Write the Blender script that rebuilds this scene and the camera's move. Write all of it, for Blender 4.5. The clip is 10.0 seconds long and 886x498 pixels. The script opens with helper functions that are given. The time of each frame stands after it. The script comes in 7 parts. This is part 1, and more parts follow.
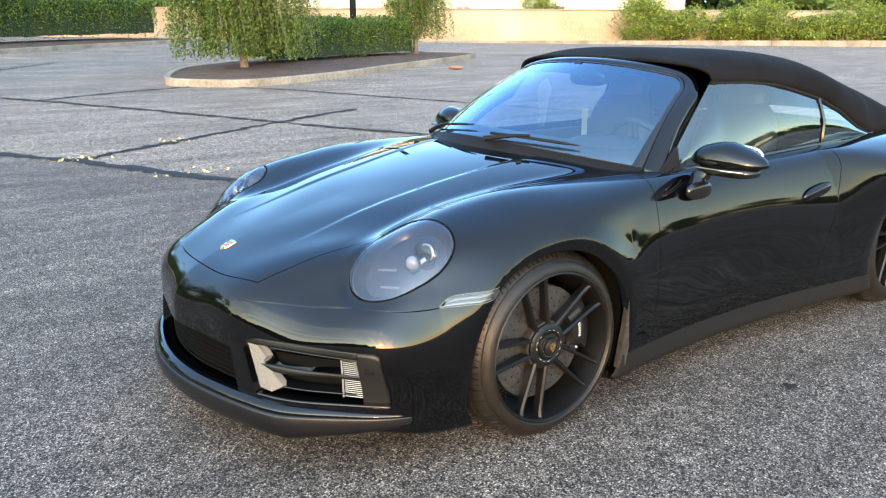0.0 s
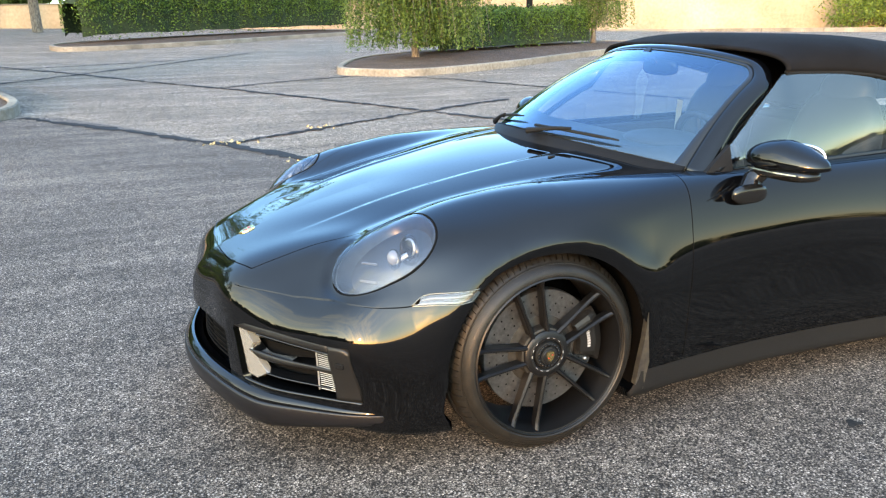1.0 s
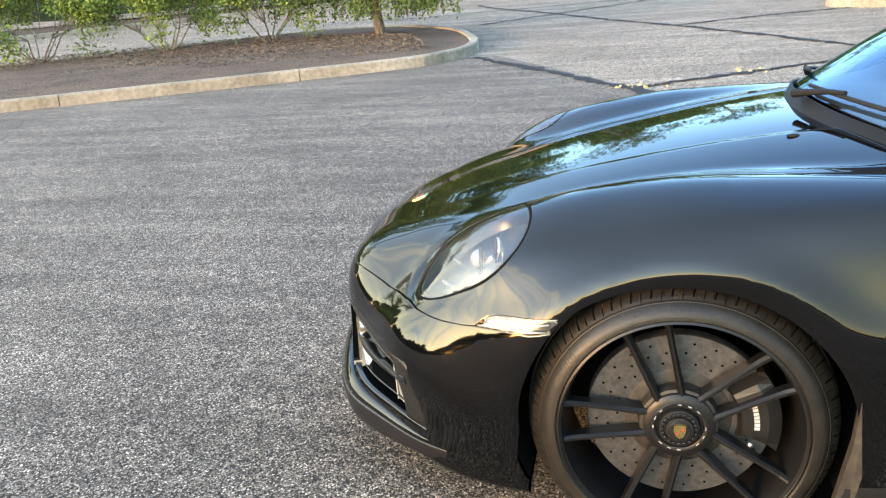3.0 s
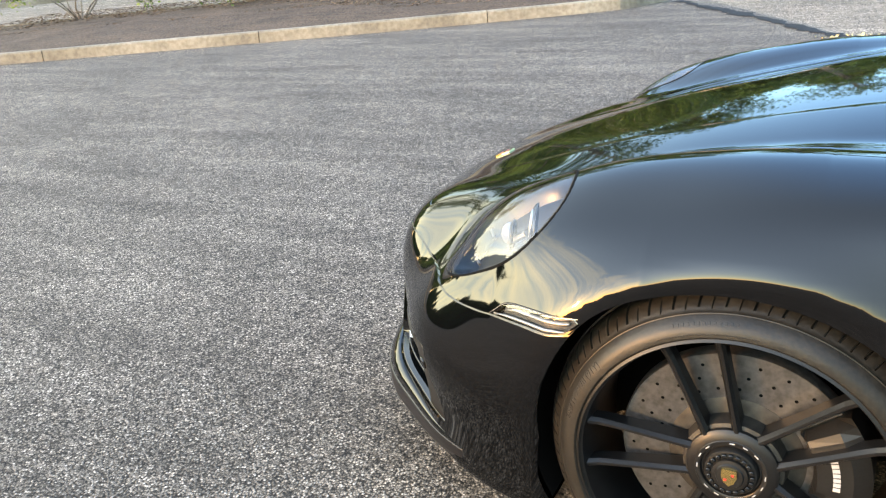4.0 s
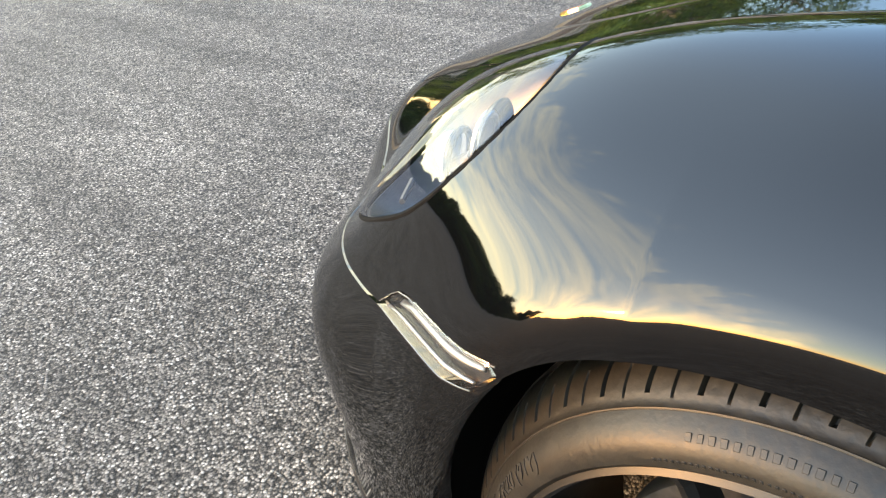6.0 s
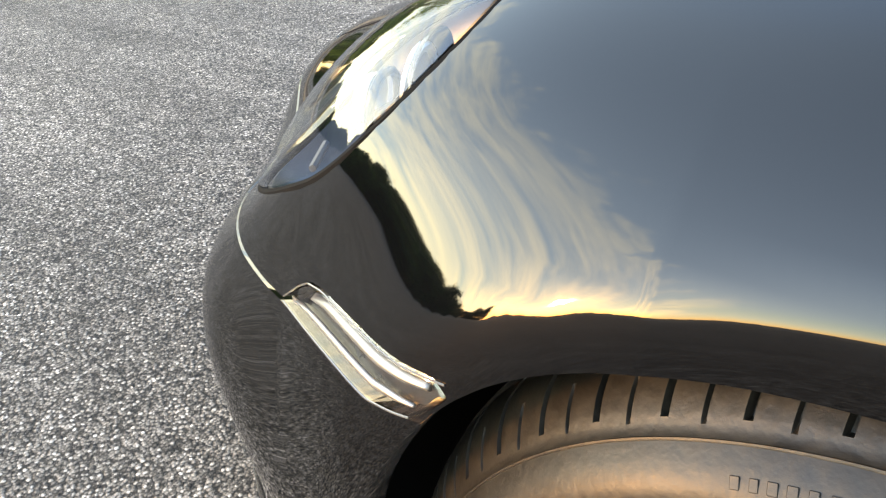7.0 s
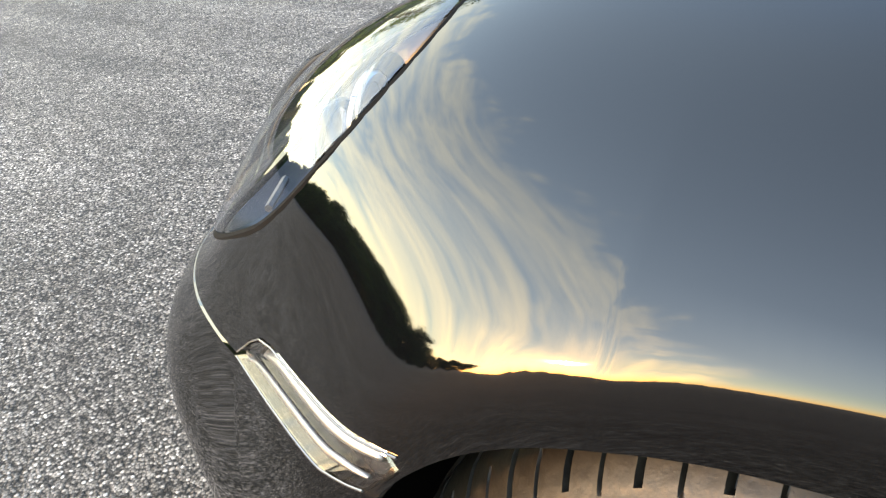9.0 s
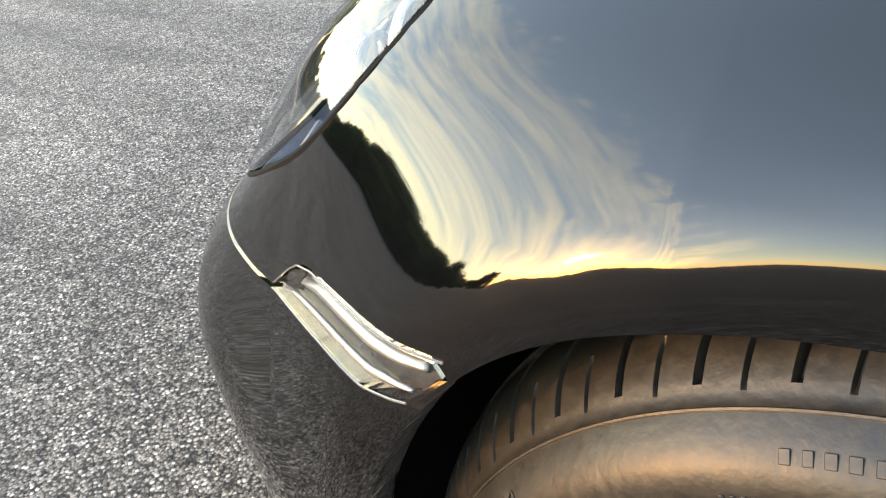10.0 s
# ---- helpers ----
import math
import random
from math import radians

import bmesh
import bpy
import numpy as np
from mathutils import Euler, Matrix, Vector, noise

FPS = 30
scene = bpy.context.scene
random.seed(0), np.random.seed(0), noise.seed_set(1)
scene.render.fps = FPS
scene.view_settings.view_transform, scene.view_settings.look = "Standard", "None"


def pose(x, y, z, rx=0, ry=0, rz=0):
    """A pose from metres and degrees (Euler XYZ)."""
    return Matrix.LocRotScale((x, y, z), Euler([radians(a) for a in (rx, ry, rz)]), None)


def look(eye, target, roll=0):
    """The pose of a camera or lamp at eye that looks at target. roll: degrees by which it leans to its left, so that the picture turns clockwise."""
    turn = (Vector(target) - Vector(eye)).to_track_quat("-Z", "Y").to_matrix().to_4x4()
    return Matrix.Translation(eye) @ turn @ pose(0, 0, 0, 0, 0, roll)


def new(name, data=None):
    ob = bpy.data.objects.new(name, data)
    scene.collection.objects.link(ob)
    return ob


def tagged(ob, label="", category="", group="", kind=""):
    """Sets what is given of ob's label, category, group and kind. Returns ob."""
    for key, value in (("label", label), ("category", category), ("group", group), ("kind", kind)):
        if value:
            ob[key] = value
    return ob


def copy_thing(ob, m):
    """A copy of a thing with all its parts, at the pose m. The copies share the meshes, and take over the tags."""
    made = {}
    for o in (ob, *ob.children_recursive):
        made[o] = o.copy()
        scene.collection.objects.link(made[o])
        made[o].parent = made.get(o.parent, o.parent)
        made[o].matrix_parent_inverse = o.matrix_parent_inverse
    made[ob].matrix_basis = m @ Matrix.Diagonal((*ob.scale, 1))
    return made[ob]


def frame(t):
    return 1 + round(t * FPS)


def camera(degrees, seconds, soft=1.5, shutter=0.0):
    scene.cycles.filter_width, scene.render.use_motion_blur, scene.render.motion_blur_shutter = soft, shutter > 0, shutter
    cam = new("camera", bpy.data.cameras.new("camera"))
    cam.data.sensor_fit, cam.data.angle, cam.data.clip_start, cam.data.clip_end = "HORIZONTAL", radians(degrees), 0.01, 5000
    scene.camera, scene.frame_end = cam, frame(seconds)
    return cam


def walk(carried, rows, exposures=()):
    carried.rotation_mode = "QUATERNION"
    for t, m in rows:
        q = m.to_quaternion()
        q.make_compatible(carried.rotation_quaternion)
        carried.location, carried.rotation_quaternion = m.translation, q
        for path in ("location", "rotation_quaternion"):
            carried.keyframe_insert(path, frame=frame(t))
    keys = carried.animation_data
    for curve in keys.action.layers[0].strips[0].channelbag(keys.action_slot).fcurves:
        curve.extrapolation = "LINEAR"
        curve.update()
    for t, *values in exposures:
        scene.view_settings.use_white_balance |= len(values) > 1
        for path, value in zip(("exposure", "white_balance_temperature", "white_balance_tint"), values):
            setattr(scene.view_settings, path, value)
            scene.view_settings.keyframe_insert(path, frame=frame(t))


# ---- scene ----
cam = camera(57.8, 10.0, soft=1.25)
PATH = [
    (0, (1.811, 2.737, 1.387), (0.676, 1.177, 0.858), 0.1),
    (0.5, (1.509, 2.898, 1.379), (0.545, 1.231, 0.838), -0.3),
    (1, (1.214, 2.942, 1.372), (0.481, 1.164, 0.822), -0.6),
    (1.5, (0.902, 2.885, 1.37), (0.444, 1.021, 0.808), -1.3),
    (2, (0.591, 2.795, 1.344), (0.431, 0.888, 0.765), -2.1),
    (2.5, (0.331, 2.678, 1.336), (0.467, 0.778, 0.728), -2.9),
    (3.2, (0.038, 2.402, 1.309), (0.602, 0.6, 0.65), -4.8),
    (4.3, (-0.186, 1.942, 1.215), (0.841, 0.409, 0.444), -5.4),
    (4.5, (-0.194, 1.832, 1.2), (0.909, 0.37, 0.397), -6.0),
    (5, (-0.157, 1.623, 1.147), (1.061, 0.298, 0.275), -6.0),
    (5.5, (-0.11, 1.424, 1.073), (1.136, 0.17, 0.138), -5.4),
    (5.7, (-0.097, 1.363, 1.045), (1.142, 0.127, 0.077), -5.4),
    (6.8, (0.03, 1.183, 0.904), (1.119, -0.158, -0.104), -2.8),
    (7, (0.043, 1.177, 0.896), (1.1, -0.189, -0.113), -2.8),
    (7.5, (0.058, 1.149, 0.888), (1.065, -0.259, -0.114), -3.2),
    (8, (0.062, 1.118, 0.905), (1.065, -0.297, -0.09), -4.3),
    (8.5, (0.055, 1.105, 0.91), (1.095, -0.285, -0.083), -5.5),
    (9, (0.045, 1.116, 0.894), (1.124, -0.242, -0.103), -6.3),
    (9.5, (0.036, 1.125, 0.886), (1.145, -0.21, -0.108), -6.7),
    (10, (0.052, 1.142, 0.847), (1.165, -0.196, -0.137), -6.5),
]
walk(cam, [(t, look(eye, target, roll)) for t, eye, target, roll in PATH],
     [(0.0, 3.06, 10500, 32), (3.2, 3.32, 12300, 34), (5.0, 3.33, 12500, 34), (7.5, 3.43, 12400, 34), (10.0, 3.44, 12300, 34)])

# ---- world and light ----
SUN_EL, SUN_ROT = radians(7.5), radians(40.0)
world = bpy.data.worlds.new("sky")
scene.world = world
world.use_nodes = True
wn, wl = world.node_tree.nodes, world.node_tree.links
wn.clear()


def wnode(kind, **inputs):
    n = wn.new(kind)
    for k, v in inputs.items():
        n.inputs[k.replace("_", " ")].default_value = v
    return n


sky = wn.new("ShaderNodeTexSky")
sky.sky_type, sky.sun_disc = "NISHITA", False
sky.sun_elevation, sky.sun_rotation = SUN_EL, SUN_ROT
sky.air_density, sky.dust_density, sky.ozone_density = 1.0, 0.12, 2.8
bg = wnode("ShaderNodeBackground", Strength=0.15)
out = wn.new("ShaderNodeOutputWorld")
# thin streaky evening clouds in a bank round the low sun, blue sky elsewhere
geo = wn.new("ShaderNodeTexCoord")
sep = wn.new("ShaderNodeSeparateXYZ")
wl.new(geo.outputs["Generated"], sep.inputs[0])
AZ = radians(8)
across = wn.new("ShaderNodeVectorMath")
across.operation = "DOT_PRODUCT"
across.inputs[1].default_value = (-math.sin(AZ), math.cos(AZ), 0)
ahead = wn.new("ShaderNodeVectorMath")
ahead.operation = "DOT_PRODUCT"
ahead.inputs[1].default_value = (math.cos(AZ), math.sin(AZ), 0)
for n in (across, ahead):
    wl.new(geo.outputs["Generated"], n.inputs[0])


def wmath(op, a, b, c=None):
    n = wn.new("ShaderNodeMath")
    n.operation = op
    for k, v in enumerate((a, b, c)):
        if v is None:
            continue
        if isinstance(v, (int, float)):
            n.inputs[k].default_value = v
        else:
            wl.new(v, n.inputs[k])
    return n.outputs[0]


h2 = wmath("POWER", wmath("ABSOLUTE", wmath("DIVIDE", across.outputs["Value"], 0.84), 0), 2.0)
z2 = wmath("POWER", wmath("ABSOLUTE", wmath("DIVIDE", sep.outputs["Z"], 0.66), 0), 2.0)
ring = wmath("SQRT", wmath("ADD", h2, z2), 0)
lay = wn.new("ShaderNodeCombineXYZ")
wl.new(wmath("MULTIPLY", across.outputs["Value"], 1.1), lay.inputs[0])
wl.new(wmath("MULTIPLY_ADD", across.outputs["Value"], 1.2, wmath("MULTIPLY", ring, 7.0)), lay.inputs[1])
cn = wnode("ShaderNodeTexNoise", Scale=2.1, Detail=9.0, Roughness=0.58, Distortion=0.5)
wl.new(lay.outputs[0], cn.inputs["Vector"])
fluff = wnode("ShaderNodeTexNoise", Scale=9.0, Detail=7.0, Roughness=0.6, Distortion=0.3)
wl.new(geo.outputs["Generated"], fluff.inputs["Vector"])
cr = wn.new("ShaderNodeValToRGB")
cr.color_ramp.elements[0].position, cr.color_ramp.elements[1].position = 0.40, 0.60
# fine filaments along the broad streaks
fine = wn.new("ShaderNodeCombineXYZ")
wl.new(wmath("MULTIPLY", across.outputs["Value"], 3.0), fine.inputs[0])
wl.new(wmath("MULTIPLY_ADD", across.outputs["Value"], 4.0, wmath("MULTIPLY", ring, 24.0)), fine.inputs[1])
wisp = wnode("ShaderNodeTexNoise", Scale=1.9, Detail=10.0, Roughness=0.66, Distortion=0.7)
wl.new(fine.outputs[0], wisp.inputs["Vector"])
wl.new(wmath("MULTIPLY_ADD", wisp.outputs["Fac"], 0.42, wmath("MULTIPLY", cn.outputs["Fac"], 0.60)), cr.inputs[0])
gain = wn.new("ShaderNodeMix")
gain.data_type, gain.blend_type = "RGBA", "MULTIPLY"
gain.inputs["Factor"].default_value = 1.0
wl.new(sky.outputs[0], gain.inputs["A"])
gain.inputs["B"].default_value = (2.2, 1.55, 1.12, 1)
mix = wn.new("ShaderNodeMix")
mix.data_type = "RGBA"
# the bank's ragged outer edge, an oval on the sky
oval = wmath("ADD", ring, wmath("MULTIPLY_ADD", fluff.outputs["Fac"], 0.36, -0.18))
back = wmath("LESS_THAN", ahead.outputs["Value"], 0.0)
fade = wn.new("ShaderNodeMapRange")
fade.interpolation_type = "SMOOTHSTEP"
fade.inputs["From Min"].default_value, fade.inputs["From Max"].default_value = 1.03, 0.965
wl.new(wmath("MULTIPLY_ADD", back, 5.0, oval), fade.inputs["Value"])
cover = wn.new("ShaderNodeMath")
cover.operation = "MULTIPLY"
wl.new(cr.outputs[0], cover.inputs[0])
wl.new(fade.outputs[0], cover.inputs[1])
wl.new(cover.outputs[0], mix.inputs["Factor"])
wl.new(sky.outputs[0], mix.inputs["A"])
wl.new(gain.outputs["Result"], mix.inputs["B"])
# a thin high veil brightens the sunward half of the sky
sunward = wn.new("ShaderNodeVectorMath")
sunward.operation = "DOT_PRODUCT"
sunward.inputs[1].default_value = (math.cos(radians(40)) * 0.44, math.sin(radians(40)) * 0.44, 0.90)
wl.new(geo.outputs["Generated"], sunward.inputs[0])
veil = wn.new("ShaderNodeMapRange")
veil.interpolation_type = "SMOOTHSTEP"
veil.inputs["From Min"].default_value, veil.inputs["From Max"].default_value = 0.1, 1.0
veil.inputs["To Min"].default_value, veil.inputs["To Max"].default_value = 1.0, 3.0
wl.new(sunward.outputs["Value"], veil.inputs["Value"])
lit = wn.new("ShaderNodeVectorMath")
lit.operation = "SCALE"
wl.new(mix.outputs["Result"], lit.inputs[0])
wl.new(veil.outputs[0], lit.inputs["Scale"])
# the clear half away from the sun is a deeper blue
away = wn.new("ShaderNodeVectorMath")
away.operation = "DOT_PRODUCT"
away.inputs[1].default_value = (-math.sin(SUN_ROT), -math.cos(SUN_ROT), 0)
wl.new(geo.outputs["Generated"], away.inputs[0])
deep = wn.new("ShaderNodeMapRange")
deep.interpolation_type = "SMOOTHSTEP"
deep.inputs["From Min"].default_value, deep.inputs["From Max"].default_value = -0.1, 0.75
wl.new(away.outputs["Value"], deep.inputs["Value"])
blue = wn.new("ShaderNodeMix")
blue.data_type, blue.blend_type = "RGBA", "MULTIPLY"
blue.inputs["B"].default_value = (0.42, 0.88, 1.28, 1)
wl.new(deep.outputs[0], blue.inputs["Factor"])
clear = wn.new("ShaderNodeVectorMath")
clear.operation = "MULTIPLY"
clear.inputs[1].default_value = (0.91, 1.03, 0.97)
haze = wn.new("ShaderNodeMapRange")
haze.interpolation_type = "SMOOTHSTEP"
haze.inputs["From Min"].default_value, haze.inputs["From Max"].default_value = 0.16, 0.0
wl.new(sep.outputs["Z"], haze.inputs["Value"])
pale = wn.new("ShaderNodeMix")
pale.data_type, pale.blend_type = "RGBA", "MULTIPLY"
pale.inputs["B"].default_value = (0.97, 1.03, 1.38, 1)
wl.new(haze.outputs[0], pale.inputs["Factor"])
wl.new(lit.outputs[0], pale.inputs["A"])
wl.new(pale.outputs["Result"], clear.inputs[0])
wl.new(clear.outputs[0], blue.inputs["A"])
wl.new(blue.outputs["Result"], bg.inputs["Color"])
wl.new(bg.outputs[0], out.inputs[0])

sun = new("sun", bpy.data.lights.new("sun", "SUN"))
sun.data.energy, sun.data.angle, sun.data.color = 0.33, radians(2.0), (1.0, 0.64, 0.34)
sun.matrix_world = look((0, 0, 30), (-math.sin(SUN_ROT) * math.cos(SUN_EL) * 40, -math.cos(SUN_ROT) * math.cos(SUN_EL) * 40, 30 - math.sin(SUN_EL) * 40))


# ---- materials ----
def material(name, colour=(0.5, 0.5, 0.5), rough=0.5, metal=0.0, coat=0.0, spec=0.5):
    m = bpy.data.materials.new(name)
    m.use_nodes = True
    b = m.node_tree.nodes["Principled BSDF"]
    b.inputs["Base Color"].default_value = (*colour, 1)
    b.inputs["Roughness"].default_value, b.inputs["Metallic"].default_value = rough, metal
    b.inputs["Coat Weight"].default_value, b.inputs["Coat Roughness"].default_value = coat, 0.02
    b.inputs["Specular IOR Level"].default_value = spec
    return m


def textured(m, scale, dark, light, bump=0.0, detail=6.0, second=0.0, rough=None, distance=0.01, per_object=0.0, stretch=(1, 1, 1)):
    """Colour from a noise between two tones, a slower second noise over it, and a bump from the first."""
    t, l = m.node_tree.nodes, m.node_tree.links
    b = t["Principled BSDF"]
    co = t.new("ShaderNodeTexCoord")
    mp = t.new("ShaderNodeMapping")
    mp.inputs["Scale"].default_value = stretch
    l.new(co.outputs["Object"], mp.inputs["Vector"])
    n = t.new("ShaderNodeTexNoise")
    n.inputs["Scale"].default_value, n.inputs["Detail"].default_value = scale, detail
    l.new(mp.outputs[0], n.inputs["Vector"])
    r = t.new("ShaderNodeValToRGB")
    r.color_ramp.elements[0].position, r.color_ramp.elements[1].position = 0.32, 0.68
    r.color_ramp.elements[0].color, r.color_ramp.elements[1].color = (*dark, 1), (*light, 1)
    l.new(n.outputs["Fac"], r.inputs[0])
    colour = r.outputs[0]
    if second:
        n2 = t.new("ShaderNodeTexNoise")
        n2.inputs["Scale"].default_value, n2.inputs["Detail"].default_value = second, 3
        l.new(mp.outputs[0], n2.inputs["Vector"])
        r2 = t.new("ShaderNodeValToRGB")
        r2.color_ramp.elements[0].position, r2.color_ramp.elements[1].position = 0.3, 0.7
        r2.color_ramp.elements[0].color, r2.color_ramp.elements[1].color = (0.62, 0.6, 0.58, 1), (1.2, 1.2, 1.2, 1)
        l.new(n2.outputs["Fac"], r2.inputs[0])
        mx = t.new("ShaderNodeMix")
        mx.data_type, mx.blend_type = "RGBA", "MULTIPLY"
        mx.inputs["Factor"].default_value = 1.0
        l.new(colour, mx.inputs["A"])
        l.new(r2.outputs[0], mx.inputs["B"])
        colour = mx.outputs["Result"]
    if per_object:
        inf = t.new("ShaderNodeObjectInfo")
        mr = t.new("ShaderNodeMapRange")
        mr.inputs["To Min"].default_value, mr.inputs["To Max"].default_value = 1 - per_object, 1 + per_object
        l.new(inf.outputs["Random"], mr.inputs["Value"])
        mx = t.new("ShaderNodeVectorMath")
        mx.operation = "SCALE"
        l.new(colour, mx.inputs[0])
        l.new(mr.outputs[0], mx.inputs["Scale"])
        colour = mx.outputs[0]
    l.new(colour, b.inputs["Base Color"])
    if bump:
        bp = t.new("ShaderNodeBump")
        bp.inputs["Strength"].default_value, bp.inputs["Distance"].default_value = bump, distance
        l.new(n.outputs["Fac"], bp.inputs["Height"])
        l.new(bp.outputs[0], b.inputs["Normal"])
    if rough:
        mr = t.new("ShaderNodeMapRange")
        mr.inputs["To Min"].default_value, mr.inputs["To Max"].default_value = rough
        l.new(n.outputs["Fac"], mr.inputs["Value"])
        l.new(mr.outputs[0], b.inputs["Roughness"])
    return m


def leaves(name, dark, light):
    m = material(name, rough=0.45, spec=0.35)
    t, l = m.node_tree.nodes, m.node_tree.links
    b = t["Principled BSDF"]
    g = t.new("ShaderNodeNewGeometry")
    r = t.new("ShaderNodeValToRGB")
    r.color_ramp.elements[0].color, r.color_ramp.elements[1].color = (*dark, 1), (*light, 1)
    l.new(g.outputs["Random Per Island"], r.inputs[0])
    l.new(r.outputs[0], b.inputs["Base Color"])
    b.inputs["Transmission Weight"].default_value = 0.0
    tr = t.new("ShaderNodeBsdfTranslucent")
    l.new(r.outputs[0], tr.inputs["Color"])
    mx = t.new("ShaderNodeMixShader")
    mx.inputs[0].default_value = 0.35
    l.new(b.outputs[0], mx.inputs[1])
    l.new(tr.outputs[0], mx.inputs[2])
    l.new(mx.outputs[0], t["Material Output"].inputs["Surface"])
    return m


def asphalt(name, dark, light, speck, size):
    """Worn asphalt: rounded pieces of stone in a dark binder, with stains at a larger scale."""
    m = material(name, rough=0.85, spec=0.3)
    t, l = m.node_tree.nodes, m.node_tree.links
    b = t["Principled BSDF"]
    co = t.new("ShaderNodeTexCoord")
    wob = t.new("ShaderNodeTexNoise")
    wob.inputs["Scale"].default_value, wob.inputs["Detail"].default_value = 1.4 / size, 2
    l.new(co.outputs["Object"], wob.inputs["Vector"])
    sh = t.new("ShaderNodeVectorMath")
    sh.operation = "MULTIPLY_ADD"
    l.new(wob.outputs["Color"], sh.inputs[0])
    sh.inputs[1].default_value = (size * 0.9,) * 3
    l.new(co.outputs["Object"], sh.inputs[2])
    v = t.new("ShaderNodeTexVoronoi")
    v.inputs["Scale"].default_value, v.inputs["Randomness"].default_value = 1 / size, 1.0
    l.new(sh.outputs[0], v.inputs["Vector"])
    stone = t.new("ShaderNodeSeparateColor")
    l.new(v.outputs["Color"], stone.inputs[0])
    r = t.new("ShaderNodeValToRGB")
    e = r.color_ramp.elements
    e[0].color, e[1].color = (*dark, 1), (*speck, 1)
    e[1].position = 1.0
    mid = e.new(0.55)
    mid.color = (*light, 1)
    hi = e.new(0.86)
    hi.color = tuple(1.55 * c for c in light) + (1,)
    l.new(stone.outputs[0], r.inputs[0])
    # the binder shows between the stones
    edge = t.new("ShaderNodeMapRange")
    edge.inputs["From Min"].default_value, edge.inputs["From Max"].default_value = 0.35, 0.75
    edge.inputs["To Min"].default_value, edge.inputs["To Max"].default_value = 1.2, 0.1
    l.new(v.outputs["Distance"], edge.inputs["Value"])
    m1 = t.new("ShaderNodeVectorMath")
    m1.operation = "SCALE"
    l.new(r.outputs[0], m1.inputs[0])
    l.new(edge.outputs[0], m1.inputs["Scale"])
    big = t.new("ShaderNodeTexNoise")
    big.inputs["Scale"].default_value, big.inputs["Detail"].default_value = 0.55, 8
    big.inputs["Roughness"].default_value = 0.62
    l.new(co.outputs["Object"], big.inputs["Vector"])
    br = t.new("ShaderNodeMapRange")
    br.inputs["From Min"].default_value, br.inputs["From Max"].default_value = 0.3, 0.7
    br.inputs["To Min"].default_value, br.inputs["To Max"].default_value = 0.82, 1.18
    l.new(big.outputs["Fac"], br.inputs["Value"])
    m2 = t.new("ShaderNodeVectorMath")
    m2.operation = "SCALE"
    l.new(m1.outputs[0], m2.inputs[0])
    l.new(br.outputs[0], m2.inputs["Scale"])
    # long roller streaks, along the kerb
    turn = t.new("ShaderNodeMapping")
    turn.inputs["Rotation"].default_value, turn.inputs["Scale"].default_value = (0, 0, radians(-24)), (0.45, 2.6, 1)
    l.new(co.outputs["Object"], turn.inputs["Vector"])
    streak = t.new("ShaderNodeTexNoise")
    streak.inputs["Scale"].default_value, streak.inputs["Detail"].default_value, streak.inputs["Roughness"].default_value = 1.3, 7, 0.6
    l.new(turn.outputs[0], streak.inputs["Vector"])
    sr = t.new("ShaderNodeMapRange")
    sr.inputs["From Min"].default_value, sr.inputs["From Max"].default_value = 0.3, 0.7
    sr.inputs["To Min"].default_value, sr.inputs["To Max"].default_value = 0.66, 1.34
    l.new(streak.outputs["Fac"], sr.inputs["Value"])
    # clumps of stones a hand wide
    clump = t.new("ShaderNodeTexNoise")
    clump.inputs["Scale"].default_value, clump.inputs["Detail"].default_value, clump.inputs["Roughness"].default_value = 15.0, 5, 0.7
    l.new(co.outputs["Object"], clump.inputs["Vector"])
    cm = t.new("ShaderNodeMapRange")
    cm.inputs["From Min"].default_value, cm.inputs["From Max"].default_value = 0.3, 0.7
    cm.inputs["To Min"].default_value, cm.inputs["To Max"].default_value = 0.60, 1.40
    l.new(clump.outputs["Fac"], cm.inputs["Value"])
    both = t.new("ShaderNodeMath")
    both.operation = "MULTIPLY"
    l.new(sr.outputs[0], both.inputs[0])
    l.new(cm.outputs[0], both.inputs[1])
    m3 = t.new("ShaderNodeVectorMath")
    m3.operation = "SCALE"
    l.new(m2.outputs[0], m3.inputs[0])
    l.new(both.outputs[0], m3.inputs["Scale"])
    l.new(m3.outputs[0], b.inputs["Base Color"])
    bp = t.new("ShaderNodeBump")
    bp.inputs["Strength"].default_value, bp.inputs["Distance"].default_value = 0.9, size * 0.55
    bp.invert = True
    l.new(v.outputs["Distance"], bp.inputs["Height"])
    l.new(bp.outputs[0], b.inputs["Normal"])
    return m


ASPHALT = asphalt("asphalt", (0.0155, 0.012, 0.010), (0.152, 0.118, 0.096), (0.50, 0.395, 0.325), 0.006)
OLD_ASPHALT = asphalt("old_asphalt", (0.112, 0.083, 0.064), (0.280, 0.208, 0.160), (0.47, 0.352, 0.27), 0.012)
TAR = textured(material("tar", rough=0.8, spec=0.2), 40, (0.010, 0.010, 0.010), (0.028, 0.026, 0.024), bump=0.4)
CONCRETE = textured(material("kerb_concrete", rough=0.9), 18, (0.19, 0.155, 0.118), (0.29, 0.245, 0.19), bump=0.35, second=1.3, distance=0.006)
MULCH = textured(material("mulch", rough=0.95), 30, (0.028, 0.014, 0.009), (0.13, 0.072, 0.045), bump=1.0, second=2.0, distance=0.03)
